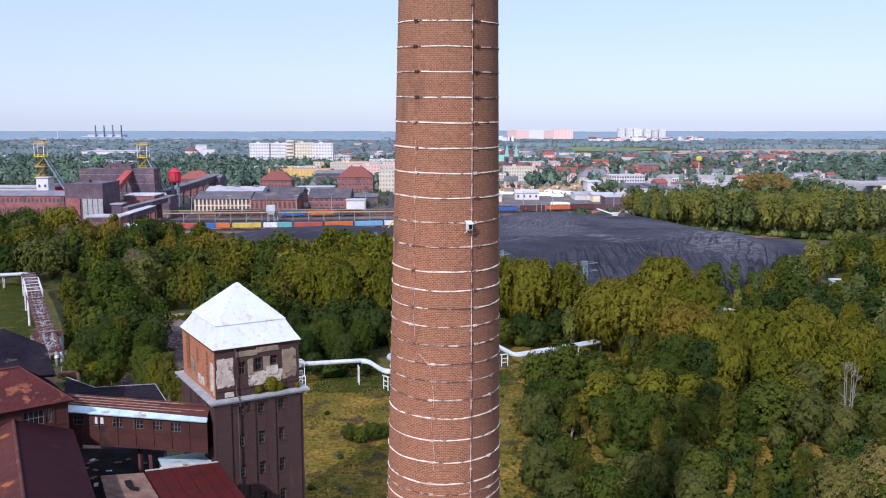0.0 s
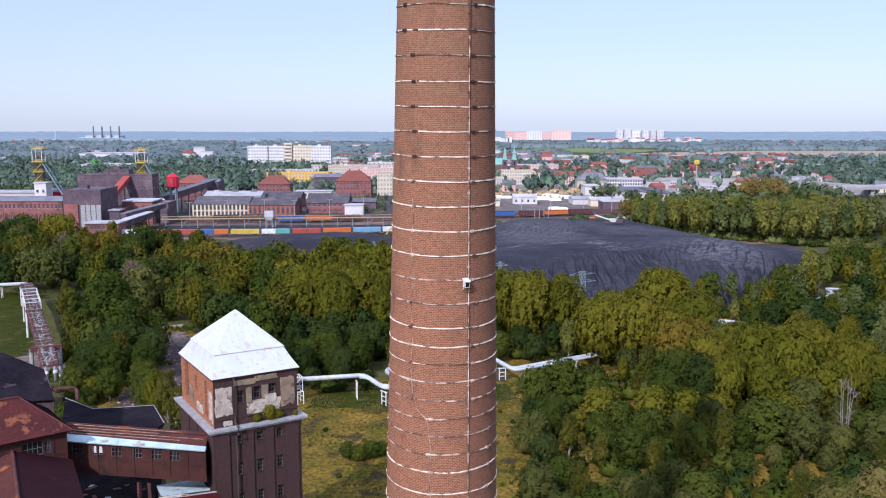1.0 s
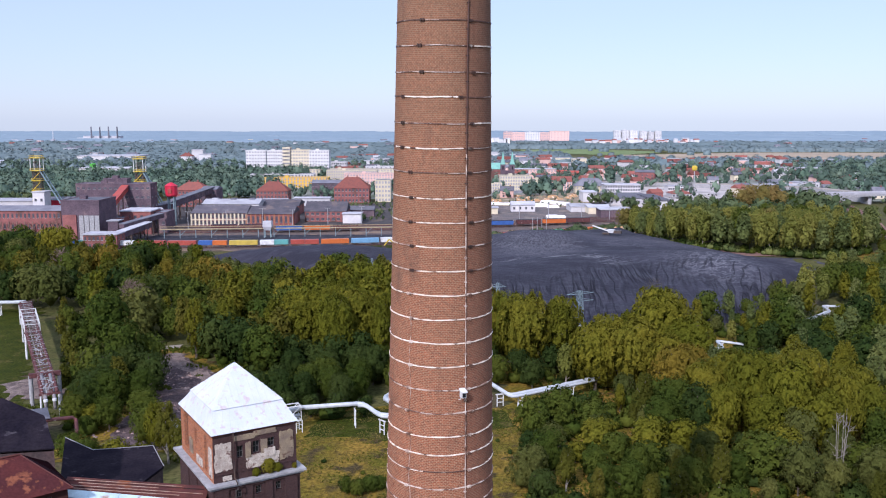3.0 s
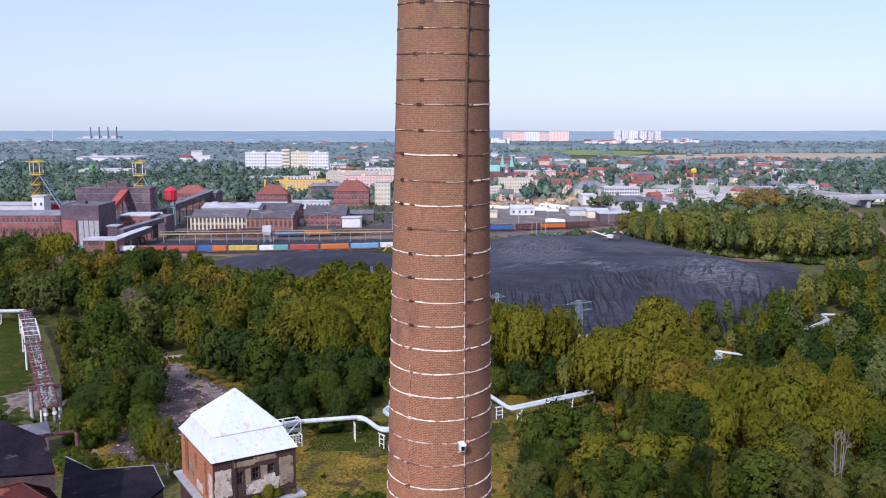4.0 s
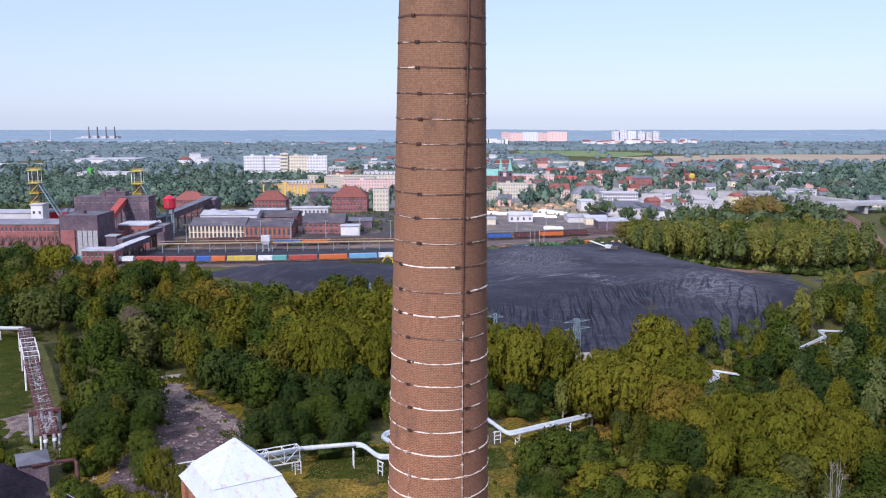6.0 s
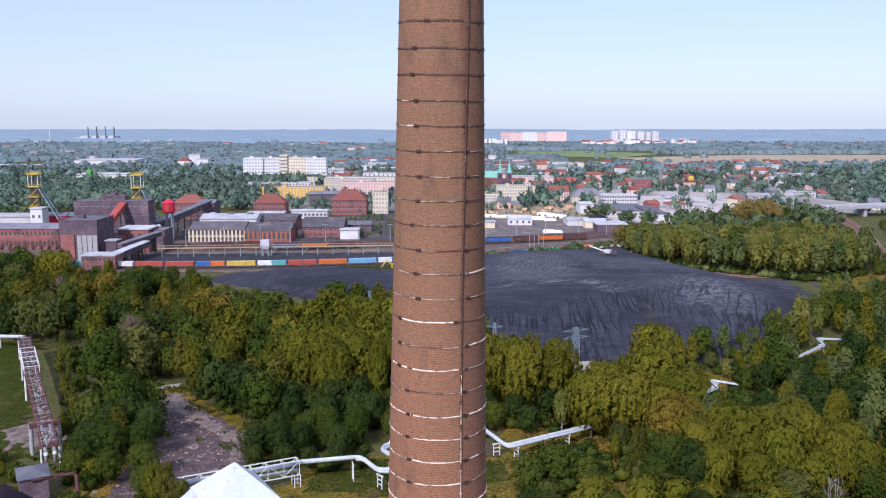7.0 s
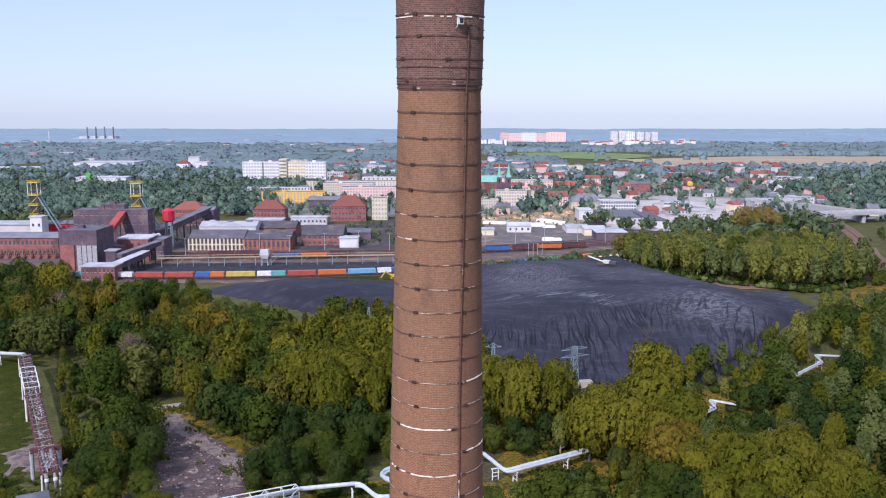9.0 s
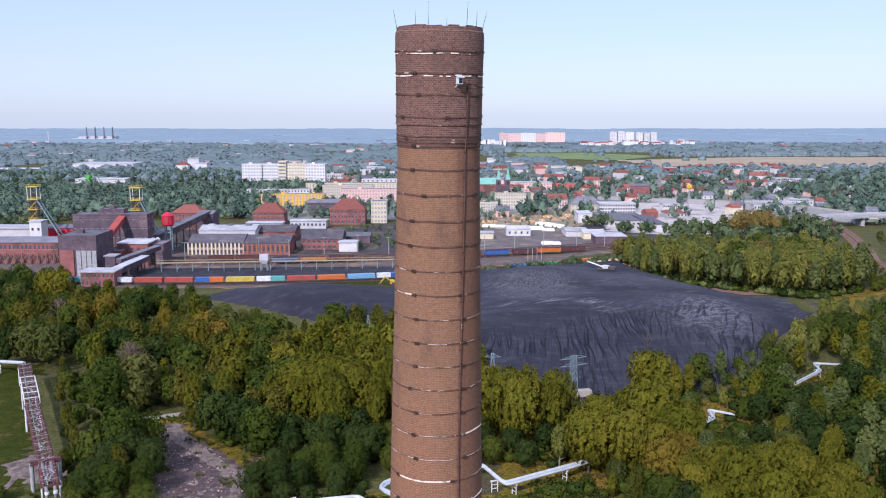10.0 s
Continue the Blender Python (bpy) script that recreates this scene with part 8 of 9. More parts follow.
# far halls and flats
building("green_silo", "bright green round silo", "building", -381.5, 980, 4.3, 7, 9.4, M_GREENPAINT, M_GREENPAINT, "flat", 0, 0, 0, 1.2, 1.4, 0, 0, "")
building("far_hall", "far white retail hall with a red stripe", "building", -371.8, 990, 55.7, 40, 4.4, M_WHITEWALL, M_PALEROOF, "slab", 0.6, 0, 0, 1.2, 1.4, 0, 0, "")
building("far_hall", "far white retail hall", "building", -456.9, 1230, 82.9, 50, 8.4, M_WHITEWALL, M_PALEROOF, "slab", 0.6, 0, 0, 1.2, 1.4, 0, 0, "")
building("far_hall", "far white retail hall", "building", -576.6, 1200, 75.5, 40, 2.5, M_WHITEWALL, M_PALEROOF, "slab", 0.6, 0, 0, 1.2, 1.4, 0, 0, "")
building("far_house", "far white house with a red roof", "house", -326.2, 1150, 15.2, 14, 11.4, M_WHITEWALL, M_TILE, "hip", 4, 0, 0, 1.2, 1.4, 0, 0, "")
building("far_house", "far white villa in the town", "house", -319.3, 1180, 14.9, 14, 18.5, M_WHITEWALL, M_PALEROOF, "slab", 0.5, 0, 0, 1.2, 1.4, 0, 0, "")
building("far_house", "far white villa in the town", "house", -301.6, 1150, 15.2, 14, 13.4, M_WHITEWALL, M_PALEROOF, "slab", 0.5, 0, 0, 1.2, 1.4, 0, 0, "")
building("far_flats", "pink and white flats on the horizon", "apartment block", 177.0, 2300, 23.2, 16, 29.1, M_PINK, M_GREYROOF, "flat", 0, 6, 6, 2.6, 1.5, 0, 3, "flats on the horizon")
building("far_flats", "pink and white flats on the horizon", "apartment block", 204.6, 2300, 32.0, 16, 27.7, M_PINK, M_GREYROOF, "flat", 0, 6, 6, 2.6, 1.5, 0, 3, "flats on the horizon")
building("far_flats", "pink and white flats on the horizon", "apartment block", 239.5, 2300, 37.8, 16, 29.1, M_BRIGHT, M_GREYROOF, "flat", 0, 6, 6, 2.6, 1.5, 0, 3, "flats on the horizon")
building("far_flats", "pink and white flats on the horizon", "apartment block", 271.5, 2300, 26.2, 16, 27.6, M_PINK, M_GREYROOF, "flat", 0, 6, 6, 2.6, 1.5, 0, 3, "flats on the horizon")
building("far_flats", "pink and white flats on the horizon", "apartment block", 309.3, 2300, 49.4, 16, 30.5, M_PINK, M_GREYROOF, "flat", 0, 6, 6, 2.6, 1.5, 0, 3, "flats on the horizon")
building("far_tower", "white tower flats on the horizon", "apartment block", 449.1, 2250, 17.1, 16, 32.8, M_BRIGHT, M_GREYROOF, "flat", 0, 9, 4, 2.2, 1.4, 0, 3, "flats on the horizon")
building("far_tower", "white tower flats on the horizon", "apartment block", 469.0, 2250, 17.1, 16, 34.2, M_BRIGHT, M_GREYROOF, "flat", 0, 9, 4, 2.2, 1.4, 0, 3, "flats on the horizon")
building("far_tower", "white tower flats on the horizon", "apartment block", 489.7, 2250, 21.4, 16, 32.8, M_BRIGHT, M_GREYROOF, "flat", 0, 9, 4, 2.2, 1.4, 0, 3, "flats on the horizon")
building("far_tower", "white tower flats on the horizon", "apartment block", 514.7, 2250, 17.1, 16, 31.4, M_BRIGHT, M_GREYROOF, "flat", 0, 9, 4, 2.2, 1.4, 0, 3, "flats on the horizon")
building("far_tower", "white tower flats on the horizon", "apartment block", 533.3, 2250, 14.2, 16, 30.0, M_BRIGHT, M_GREYROOF, "flat", 0, 9, 4, 2.2, 1.4, 0, 3, "flats on the horizon")
building("far_tower", "white tower flats on the horizon", "apartment block", 551.0, 2250, 15.7, 16, 31.4, M_BRIGHT, M_GREYROOF, "flat", 0, 9, 4, 2.2, 1.4, 0, 3, "flats on the horizon")
rf = random.Random(52)
for i in range(30):
    x = 345 + i * 9.6 + rf.uniform(-4, 4)
    building("far_house", "small white house below the flats on the horizon", "house", x, rf.uniform(2080, 2190), rf.uniform(7, 17), 12, rf.uniform(8, 14), rf.choice((M_BRIGHT, M_BRIGHT, M_PINK)), rf.choice((M_PALEROOF, M_TILE)), "gable", 2.5, 0, 0, 1.2, 1.4, 0, 0, "houses on the horizon")
for i in range(7):
    building("far_house", "low white house below the flats on the horizon", "house", 112 + i * 9 + rf.uniform(-3, 3), 2160, rf.uniform(7, 12), 12, rf.uniform(13, 17), M_BRIGHT, M_PALEROOF, "slab", 0.5, 0, 0, 1.2, 1.4, 0, 0, "houses on the horizon")

# concrete panels and dark skirt of the bunker, trestle of the hall
for i in range(4):
    tagged(part("bunker_panel", Geo().box(-167.0 + i * 2.4, -164.9 + i * 2.4, 410.6, 410.96, 0, 12.5), M_LEDGE, None), "grey concrete panel standing against the bunker", "panel", "bunker panels")
tagged(part("bunker_front", Geo().box(-174.6, -168.2, 410.4, 410.97, 0, 12.8), M_REDWALL, None), "red brick lower front of the bunker", "wall", kind="structure")
hall_truss = thing("hall_trestle", "rusty lattice trestle under the long hall", "trestle")
for i in range(12):
    x = -238 + i * 4
    part("brace", Geo().beam((x, 448.6, 0.5), (x + 2, 448.6, 5.0), 0.3).beam((x + 2, 448.6, 5.0), (x + 4, 448.6, 0.5), 0.3), M_EARTH, hall_truss)
    part("post", Geo().beam((x, 448.6, 0), (x, 448.6, 5.5), 0.5), M_EARTH, hall_truss)


def headframe(x, y, h, label, strut):
    """A winding tower: lattice mast, platforms, sheave frame and raking struts."""
    t = thing("headframe", label, "winding tower", "winding towers", m=pose(x, y, 0))
    w = 1.9
    for sx in (-1, 1):
        for sy in (-1, 1):
            part("leg", Geo().beam((sx * w, sy * w, 0), (sx * w, sy * w, h - 8), 0.36), M_STEEL, t)
            part("leg", Geo().beam((sx * 2.6, sy * 2.2, h - 7.6), (sx * 2.6, sy * 2.2, h - 0.8), 0.28), M_WHITESTEEL, t)
    n = 6
    for i in range(n):
        z0, z1 = (h - 8) * i / n, (h - 8) * (i + 1) / n
        for k in range(4):
            m = Matrix.Rotation(k * math.pi / 2, 4, "Z")
            part("brace", Geo().beam((-w, -w, z0), (w, -w, z1), 0.28), M_STEEL, t, m=m)
            part("brace", Geo().beam((-w, -w, z1), (w, -w, z0), 0.28), M_STEEL, t, m=m)
            part("crossbar", Geo().beam((-w, -w, z1), (w, -w, z1), 0.3), M_STEEL, t, m=m)
    for z, r in ((h - 8, 2.8), (h - 13.5, 2.7), (h - 19, 2.6), (h - 24.5, 2.6), (h - 1.0, 3.0)):
        part("platform", Geo().box(-r, r, -r, r, z, z + 0.4), M_YELSTEEL, t)
        for s in (-1, 1):
            part("railing", Geo().beam((-r, s * r, z + 1.3), (r, s * r, z + 1.3), 0.14).beam((s * r, -r, z + 1.3), (s * r, r, z + 1.3), 0.14).beam((-r, s * r, z + 0.8), (r, s * r, z + 0.8), 0.1), M_YELSTEEL, t)
    for z in (h - 12, h - 17.5, h - 23):
        part("stair", Geo().beam((-2.2, -2.3, z - 1.2), (2.2, -2.3, z + 3.2), 0.5, 0.25), M_YELSTEEL, t)
    for sy in (-1.2, 1.2):
        rim = [(1.8 * math.cos(a), sy, h - 4.6 + 1.8 * math.sin(a)) for a in (2 * math.pi * i / 20 for i in range(20))]
        g = Geo()
        for p, q in zip(rim, rim[1:] + rim[:1]):
            g.beam(p, q, 0.22)
        for p in rim[::4]:
            g.beam((0, sy, h - 4.6), p, 0.1)
        part("sheave_wheel", g, M_STEEL, t)
    for s in (-1.6, 1.6):
        part("strut", Geo().beam((1.9, s, h - 7.5), (strut, s * 1.4 - 8, 0), 0.5), M_BLUESTEEL, t)
    for k in range(1, 5):
        u = k / 5
        part("strut_tie", Geo().beam((2.2 + (strut - 2.2) * u, -2.4 * (1 - u) - 2.4 * 1.4 * u - 8 * u, (h - 7.5) * (1 - u)), (2.2 + (strut - 2.2) * u, 2.4 * (1 - u) + 2.4 * 1.4 * u - 8 * u, (h - 7.5) * (1 - u)), 0.35), M_BLUESTEEL, t)
    part("mast", Geo().tube([(-1.5, 0, h), (-1.5, 0, h + 3)], 0.06, 5), M_STEEL, t)


headframe(-221.1, 491, 36.8, "steel headframe with yellow platforms and raking struts", 23)
headframe(-165.1, 492, 36.2, "steel headframe with yellow platforms behind the washery", 20)


def covered_way(name, a, b, w, h, wall_mat, roof_mat, label, legs=0, leg_mat=None):
    """A sloping covered conveyor on legs."""
    t = thing(name, label, "conveyor")
    a, b = Vector(a), Vector(b)
    d = (b - a)
    n = Vector((-d.y, d.x, 0)).normalized() * w / 2
    up = Vector((0, 0, h))
    part("casing", Geo().rings([[p - n, p + n, p + n + up, p - n + up] for p in (a, b)]), wall_mat, t)
    part("roof", Geo().rings([[p - n * 1.12 + up, p + n * 1.12 + up, p + n * 1.12 + up * 1.12, p - n * 1.12 + up * 1.12] for p in (a, b)]), roof_mat, t)
    for i in range(legs):
        p = a.lerp(b, (i + 0.5) / legs)
        for s in (-0.8, 0.8):
            part("leg", Geo().beam((p.x + n.x * s, p.y + n.y * s, 0), p + n * s, 0.4), leg_mat or M_STEEL, t)
        part("leg_brace", Geo().beam((p.x - n.x * 0.8, p.y - n.y * 0.8, 1), p + n * 0.8, 0.22), leg_mat or M_STEEL, t)
    for i in range(int(d.length / 4)):
        p = a.lerp(b, (i + 0.5) / int(d.length / 4))
        part("rib", Geo().beam(p - n * 1.03, p - n * 1.03 + up, 0.2), M_STEEL if wall_mat is not M_REDCONV else M_REDCONV, t)
    return t


covered_way("red_conveyor", (-165.8, 438, 9.2), (-163.9, 464.5, 20.0), 3.4, 2.6, M_REDCONV, M_REDCONV, "steep red covered conveyor climbing the washery", 2)
covered_way("white_conveyor", (-146.2, 393, 3.2), (-139.5, 424, 5.6), 4.2, 2.4, M_DARKBRICK, M_PALEROOF, "covered conveyor with a pale roof on trestles", 4)
covered_way("long_conveyor", (-152, 478, 7.2), (-145, 566, 11.0), 4.6, 3.4, M_DARKBRICK, M_GREYROOF, "long dark covered conveyor rising to the head house", 8)
covered_way("belt_bridge", (-147.5, 410, 6.5), (-138, 440, 8.5), 3.4, 2.0, M_DARKBRICK, M_GREYROOF, "dark belt bridge over the sidings", 3)
tank = thing("red_water_tank", "bright red square tank on tall blue-grey legs", "water tank", m=pose(-144.6, 480, 0))
part("tank", Geo().rings([[(r * math.cos(a), r * math.sin(a), z) for a in (2 * math.pi * (i + 0.5) / 12 for i in range(12))] for r, z in ((2.6, 15.6), (3.3, 16.3), (3.3, 21.2), (3.5, 21.3), (1.2, 22.9), (0.1, 23.2))]), M_RED, tank)
part("sign_panel", Geo().box(-1.0, 1.0, -3.42, -3.2, 17.6, 19.8), M_REDCONV, tank)
for sx in (-1.5, 1.5):
    for sy in (-1.5, 1.5):
        part("leg", Geo().tube([(sx, sy, 0), (sx, sy, 15.8)], 0.38, 8), M_BLUESTEEL, tank)
for z in (4, 8, 12):
    part("tie", Geo().beam((-1.5, -1.5, z), (1.5, -1.5, z), 0.25).beam((-1.5, 1.5, z), (1.5, 1.5, z), 0.25).beam((1.5, -1.5, z), (1.5, 1.5, z), 0.25), M_BLUESTEEL, tank)
sil = thing("white_tank_pair", "pair of small white round tanks", "tank", m=pose(-150, 470, 0))
for k in (0, 2.6):
    part("tank", Geo().rings([[(k + r * math.cos(a), r * math.sin(a), z) for a in (2 * math.pi * i / 14 for i in range(14))] for r, z in ((1.2, 7), (1.3, 7.2), (1.3, 9.8), (0.6, 10.6))]), M_WHITEWALL, sil)
    part("stand", Geo().box(k - 1, k + 1, -1, 1, 0, 7), M_STEEL, sil)

# siding gantry: a long low deck on posts, with lamps
deck = thing("loading_gantry", "long steel loading gantry on posts beside the coal siding", "gantry")
for i in range(16):
    x = -132 + i * 7.4
    y = 424 + i * 0.65
    part("post", Geo().beam((x, y, 0), (x, y, 4.2), 0.3), M_BLUESTEEL, deck)
    if i % 2:
        part("brace", Geo().beam((x, y, 1.2), (x + 3, y + 0.2, 4.2), 0.2), M_BLUESTEEL, deck)
part("deck", Geo().beam((-134, 424, 4.4), (-20, 434, 4.4), 1.6, 0.4), M_TANSTEEL, deck)
part("railing", Geo().beam((-134, 423.2, 5.6), (-20, 433.2, 5.6), 0.12).beam((-134, 424.8, 5.6), (-20, 434.8, 5.6), 0.12), M_TANSTEEL, deck)
tub = thing("loading_hopper", "pale loading hopper on the gantry", "hopper", m=pose(-83, 428, 0))
part("body", Geo().rings([[(-1.4, -1.4, 3.6), (1.4, -1.4, 3.6), (1.4, 1.4, 3.6), (-1.4, 1.4, 3.6)], [(-2.2, -2, 5.4), (2.2, -2, 5.4), (2.2, 2, 5.4), (-2.2, 2, 5.4)], [(-2.0, -1.8, 8), (2.0, -1.8, 8), (2.0, 1.8, 8), (-2.0, 1.8, 8)]]), M_PALEROOF, tub)
for sx in (-1.5, 1.5):
    for sy in (-1.5, 1.5):
        part("leg", Geo().beam((sx, sy, 0), (sx, sy, 4), 0.4), M_BLUESTEEL, tub)


# ---- trains ----
def wagon(x, y, yaw, length, mats, label, flat=True):
    t = thing("wagon", label, "railway wagon", "wagons of the train", m=pose(x, y, 0.2, 0, 0, yaw))
    part("chassis", Geo().box(-length / 2, length / 2, -1.2, 1.2, 0.95, 1.2), M_STEEL, t)
    for s in (-1, 1):
        g = Geo()
        for k in (-0.9, 0.9):
            for q in (-0.8, 0.8):
                c = s * (length / 2 - 2.2) + k
                g.rings([[(c + 0.45 * math.cos(a), q + w, 0.5 + 0.45 * math.sin(a)) for a in (2 * math.pi * i / 10 for i in range(10))] for w in (-0.08, 0.08)])
        part("bogie", g.box(s * (length / 2 - 2.2) - 1.4, s * (length / 2 - 2.2) + 1.4, -0.95, 0.95, 0.5, 0.9), M_STEEL, t)
    if flat:
        x0 = -length / 2 + 0.2
        seg = (length - 0.4) / len(mats)
        for i, mt in enumerate(mats):
            c = part("container", Geo().box(x0 + i * seg + 0.08, x0 + (i + 1) * seg - 0.08, -1.22, 1.22, 1.2, 3.15), mt, t)
            g = Geo()
            for k in range(int(seg / 0.55)):
                xx = x0 + i * seg + 0.3 + k * 0.55
                g.box(xx, xx + 0.25, -1.27, -1.21, 1.3, 3.05)
            part("corrugation", g, mt, c)
    else:
        part("tub", Geo().rings([[(-length / 2 + 0.2, -1.3, 1.2), (length / 2 - 0.2, -1.3, 1.2), (length / 2 - 0.2, 1.3, 1.2), (-length / 2 + 0.2, 1.3, 1.2)], [(-length / 2, -1.45, 3.3), (length / 2, -1.45, 3.3), (length / 2, 1.45, 3.3), (-length / 2, 1.45, 3.3)]]), mats[0], t)
        part("load", Geo().box(-length / 2 + 0.2, length / 2 - 0.2, -1.3, 1.3, 3.1, 3.45), M_COAL, t)
    return t


C_ = {"red": material("red_container", (0.36, 0.07, 0.05), (0.28, 0.06, 0.045), 2, 0.06, rough=0.5), "yellow": material("yellow_container", (0.50, 0.37, 0.07), (0.40, 0.30, 0.06), 2, 0.06, rough=0.5),
      "blue": material("blue_container", (0.045, 0.11, 0.32), (0.04, 0.09, 0.26), 2, 0.06, rough=0.5), "teal": material("teal_container", (0.11, 0.32, 0.30), (0.10, 0.27, 0.26), 2, 0.06, rough=0.5),
      "white": M_WHITESTEEL, "orange": material("orange_container", (0.50, 0.13, 0.03), (0.42, 0.11, 0.03), 2, 0.06, rough=0.5), "sky": material("light_blue_container", (0.16, 0.32, 0.48), (0.14, 0.27, 0.4), 2, 0.06, rough=0.5), "green": material("green_container", (0.05, 0.30, 0.10), (0.05, 0.25, 0.09), 2, 0.06, rough=0.5)}
train_line = bend((-175, 394), (-90, 386), (-20, 403), 40) + bend((-20, 403), (30, 416), (90, 450), 30)[1:]
seq = ["sky blue", "teal", "white", "red", "red", "blue orange", "yellow", "white teal", "red red", "orange", "sky", "white blue", "blue", "orange", "red", "red red", "blue sky", "green", "red", "orange", "teal"]
dist, i = 0.0, 0
pv = Vector((*train_line[0], 0))
run = 7.0
for p, q in zip(train_line, train_line[1:]):
    a, b = Vector((*p, 0)), Vector((*q, 0))
    seg = (b - a).length
    while dist + seg >= run:
        c = a.lerp(b, (run - dist) / seg)
        names = seq[i % len(seq)].split()
        wagon(c.x, c.y, math.degrees(math.atan2(b.y - a.y, b.x - a.x)), 13.0, [C_[k] for k in names], "container wagon loaded with %s containers" % " and ".join(dict.fromkeys({"sky": "light blue"}.get(k, k) for k in names)))
        i += 1
        run += 13.5
    dist += seg
track(train_line[::4], "yard track carrying a container train")
for x, y, m, k in ((-76, 447, C_["blue"], 0), (-62, 449, C_["orange"], 0), (-48, 452, M_RUSTSTEEL, 0), (33, 470, C_["blue"], 0), (48, 474, M_RUSTSTEEL, 0), (62, 478, C_["orange"], 0), (-110, 452, M_RUSTSTEEL, 0), (-96, 453.5, M_RUSTSTEEL, 0), (76, 483, M_RUSTSTEEL, 0), (18, 466, M_RUSTSTEEL, 0)):
    wagon(x, y, 8, 13, [m], "open wagon loaded with coal", False)


def lamp_mast(x, y, h):
    t = thing("lamp_mast", "pale concrete lamp mast in the railway yard", "lamp mast", "lamp masts", m=pose(x, y, 0))
    part("pole", Geo().tube([(0, 0, 0), (0, 0, h)], [0.22, 0.12], 6), M_LEDGE, t)
    part("arm", Geo().beam((-1.6, 0, h), (1.6, 0, h), 0.16), M_LEDGE, t)


for i in range(14):
    lamp_mast(-130 + i * 17.5, 458 + i * 3.2 + (i % 3) * 6, 9.5)

# ---- coal-yard machines ----
def coal_top(x, y):
    """Height of the stockyard's surface."""
    return min((abs(v.co.x - x) + abs(v.co.y - y), v.co.z) for v in coal.data.vertices)[1]


dig = thing("stacker", "white mobile belt stacker on the coal", "machine", m=pose(74.0, 399, coal_top(74.0, 399), 0, 0, -25) @ Matrix.Diagonal((0.78, 0.78, 0.78, 1)))
part("boom", Geo().beam((-6, 0, 4.6), (5, 0, 1.4), 1.1, 0.5), M_WHITESTEEL, dig)
part("hopper", Geo().rings([[(3.5, -1.2, 1.0), (6.5, -1.2, 1.0), (6.5, 1.2, 1.0), (3.5, 1.2, 1.0)], [(3, -1.7, 2.8), (7, -1.7, 2.8), (7, 1.7, 2.8), (3, 1.7, 2.8)]]), M_WHITESTEEL, dig)
for s in (-1.1, 1.1):
    part("crawler", Geo().box(0, 4, s - 0.3, s + 0.3, 0, 0.9), M_STEEL, dig)
part("rear_chassis", Geo().box(6.5, 11, -1.2, 1.2, 0.8, 2.4), M_STEEL, dig)


def excavator(x, y, z, yaw):
    t = thing("excavator", "yellow tracked excavator beside the coal heap", "excavator", "excavators", m=pose(x, y, z, 0, 0, yaw))
    for s in (-1.2, 1.2):
        part("crawler", Geo().box(-1.8, 1.8, s - 0.3, s + 0.3, 0, 0.9), M_STEEL, t)
    part("body", Geo().box(-2.2, 1.0, -1.3, 1.3, 1.0, 2.3), M_YELSTEEL, t)
    part("cab", Geo().box(0.0, 1.5, -1.3, -0.2, 1.0, 3.0), M_YELSTEEL, t)
    part("boom", Geo().beam((0.8, 0.3, 2.0), (4.2, 0.3, 4.6), 0.5).beam((4.2, 0.3, 4.6), (6.4, 0.3, 2.0), 0.4), M_YELSTEEL, t)
    part("bucket", Geo().box(5.8, 7.0, -0.5, 1.1, 0.9, 2.0), M_STEEL, t)


excavator(-18, 386, 0.2, 200)
excavator(-12, 383, 0.2, 160)
M_ORANGE = material("orange_rubble", (0.46, 0.24, 0.08), (0.30, 0.19, 0.12), 0.8, 0.3, stain=(0.62, 0.52, 0.42), stain_size=1.2)
M_SHEETING = material("white_sheeting", (0.78, 0.74, 0.72), (0.66, 0.62, 0.60), 2, 0.1)


def small_heap(x, y, w, d, h, z, mat, seed, label):
    """A lumpy mound of loose rubble."""
    g = Geo()
    for k, q in ((1.0, 0.0), (0.86, 0.32), (0.62, 0.68), (0.34, 0.92), (0.08, 1.0)):
        ring = []
        for i in range(14):
            a = 2 * math.pi * i / 14
            e = 1 + 0.34 * noise.noise((math.cos(a) * 1.6, math.sin(a) * 1.6 + q * 2, seed * 3.1))
            ring.append((w * k * e * math.cos(a), d * k * e * math.sin(a), h * q * e - (0.25 if q == 0 else 0)))
        g.v.extend(ring)
    g.f = [(b + i, b + (i + 1) % 14, b + 14 + (i + 1) % 14, b + 14 + i) for b in range(0, 56, 14) for i in range(14)] + [tuple(range(56, 70))]
    tagged(part("spoil_mound", g, mat, None, m=pose(x, y, z)), label, "mound", "spoil mounds")


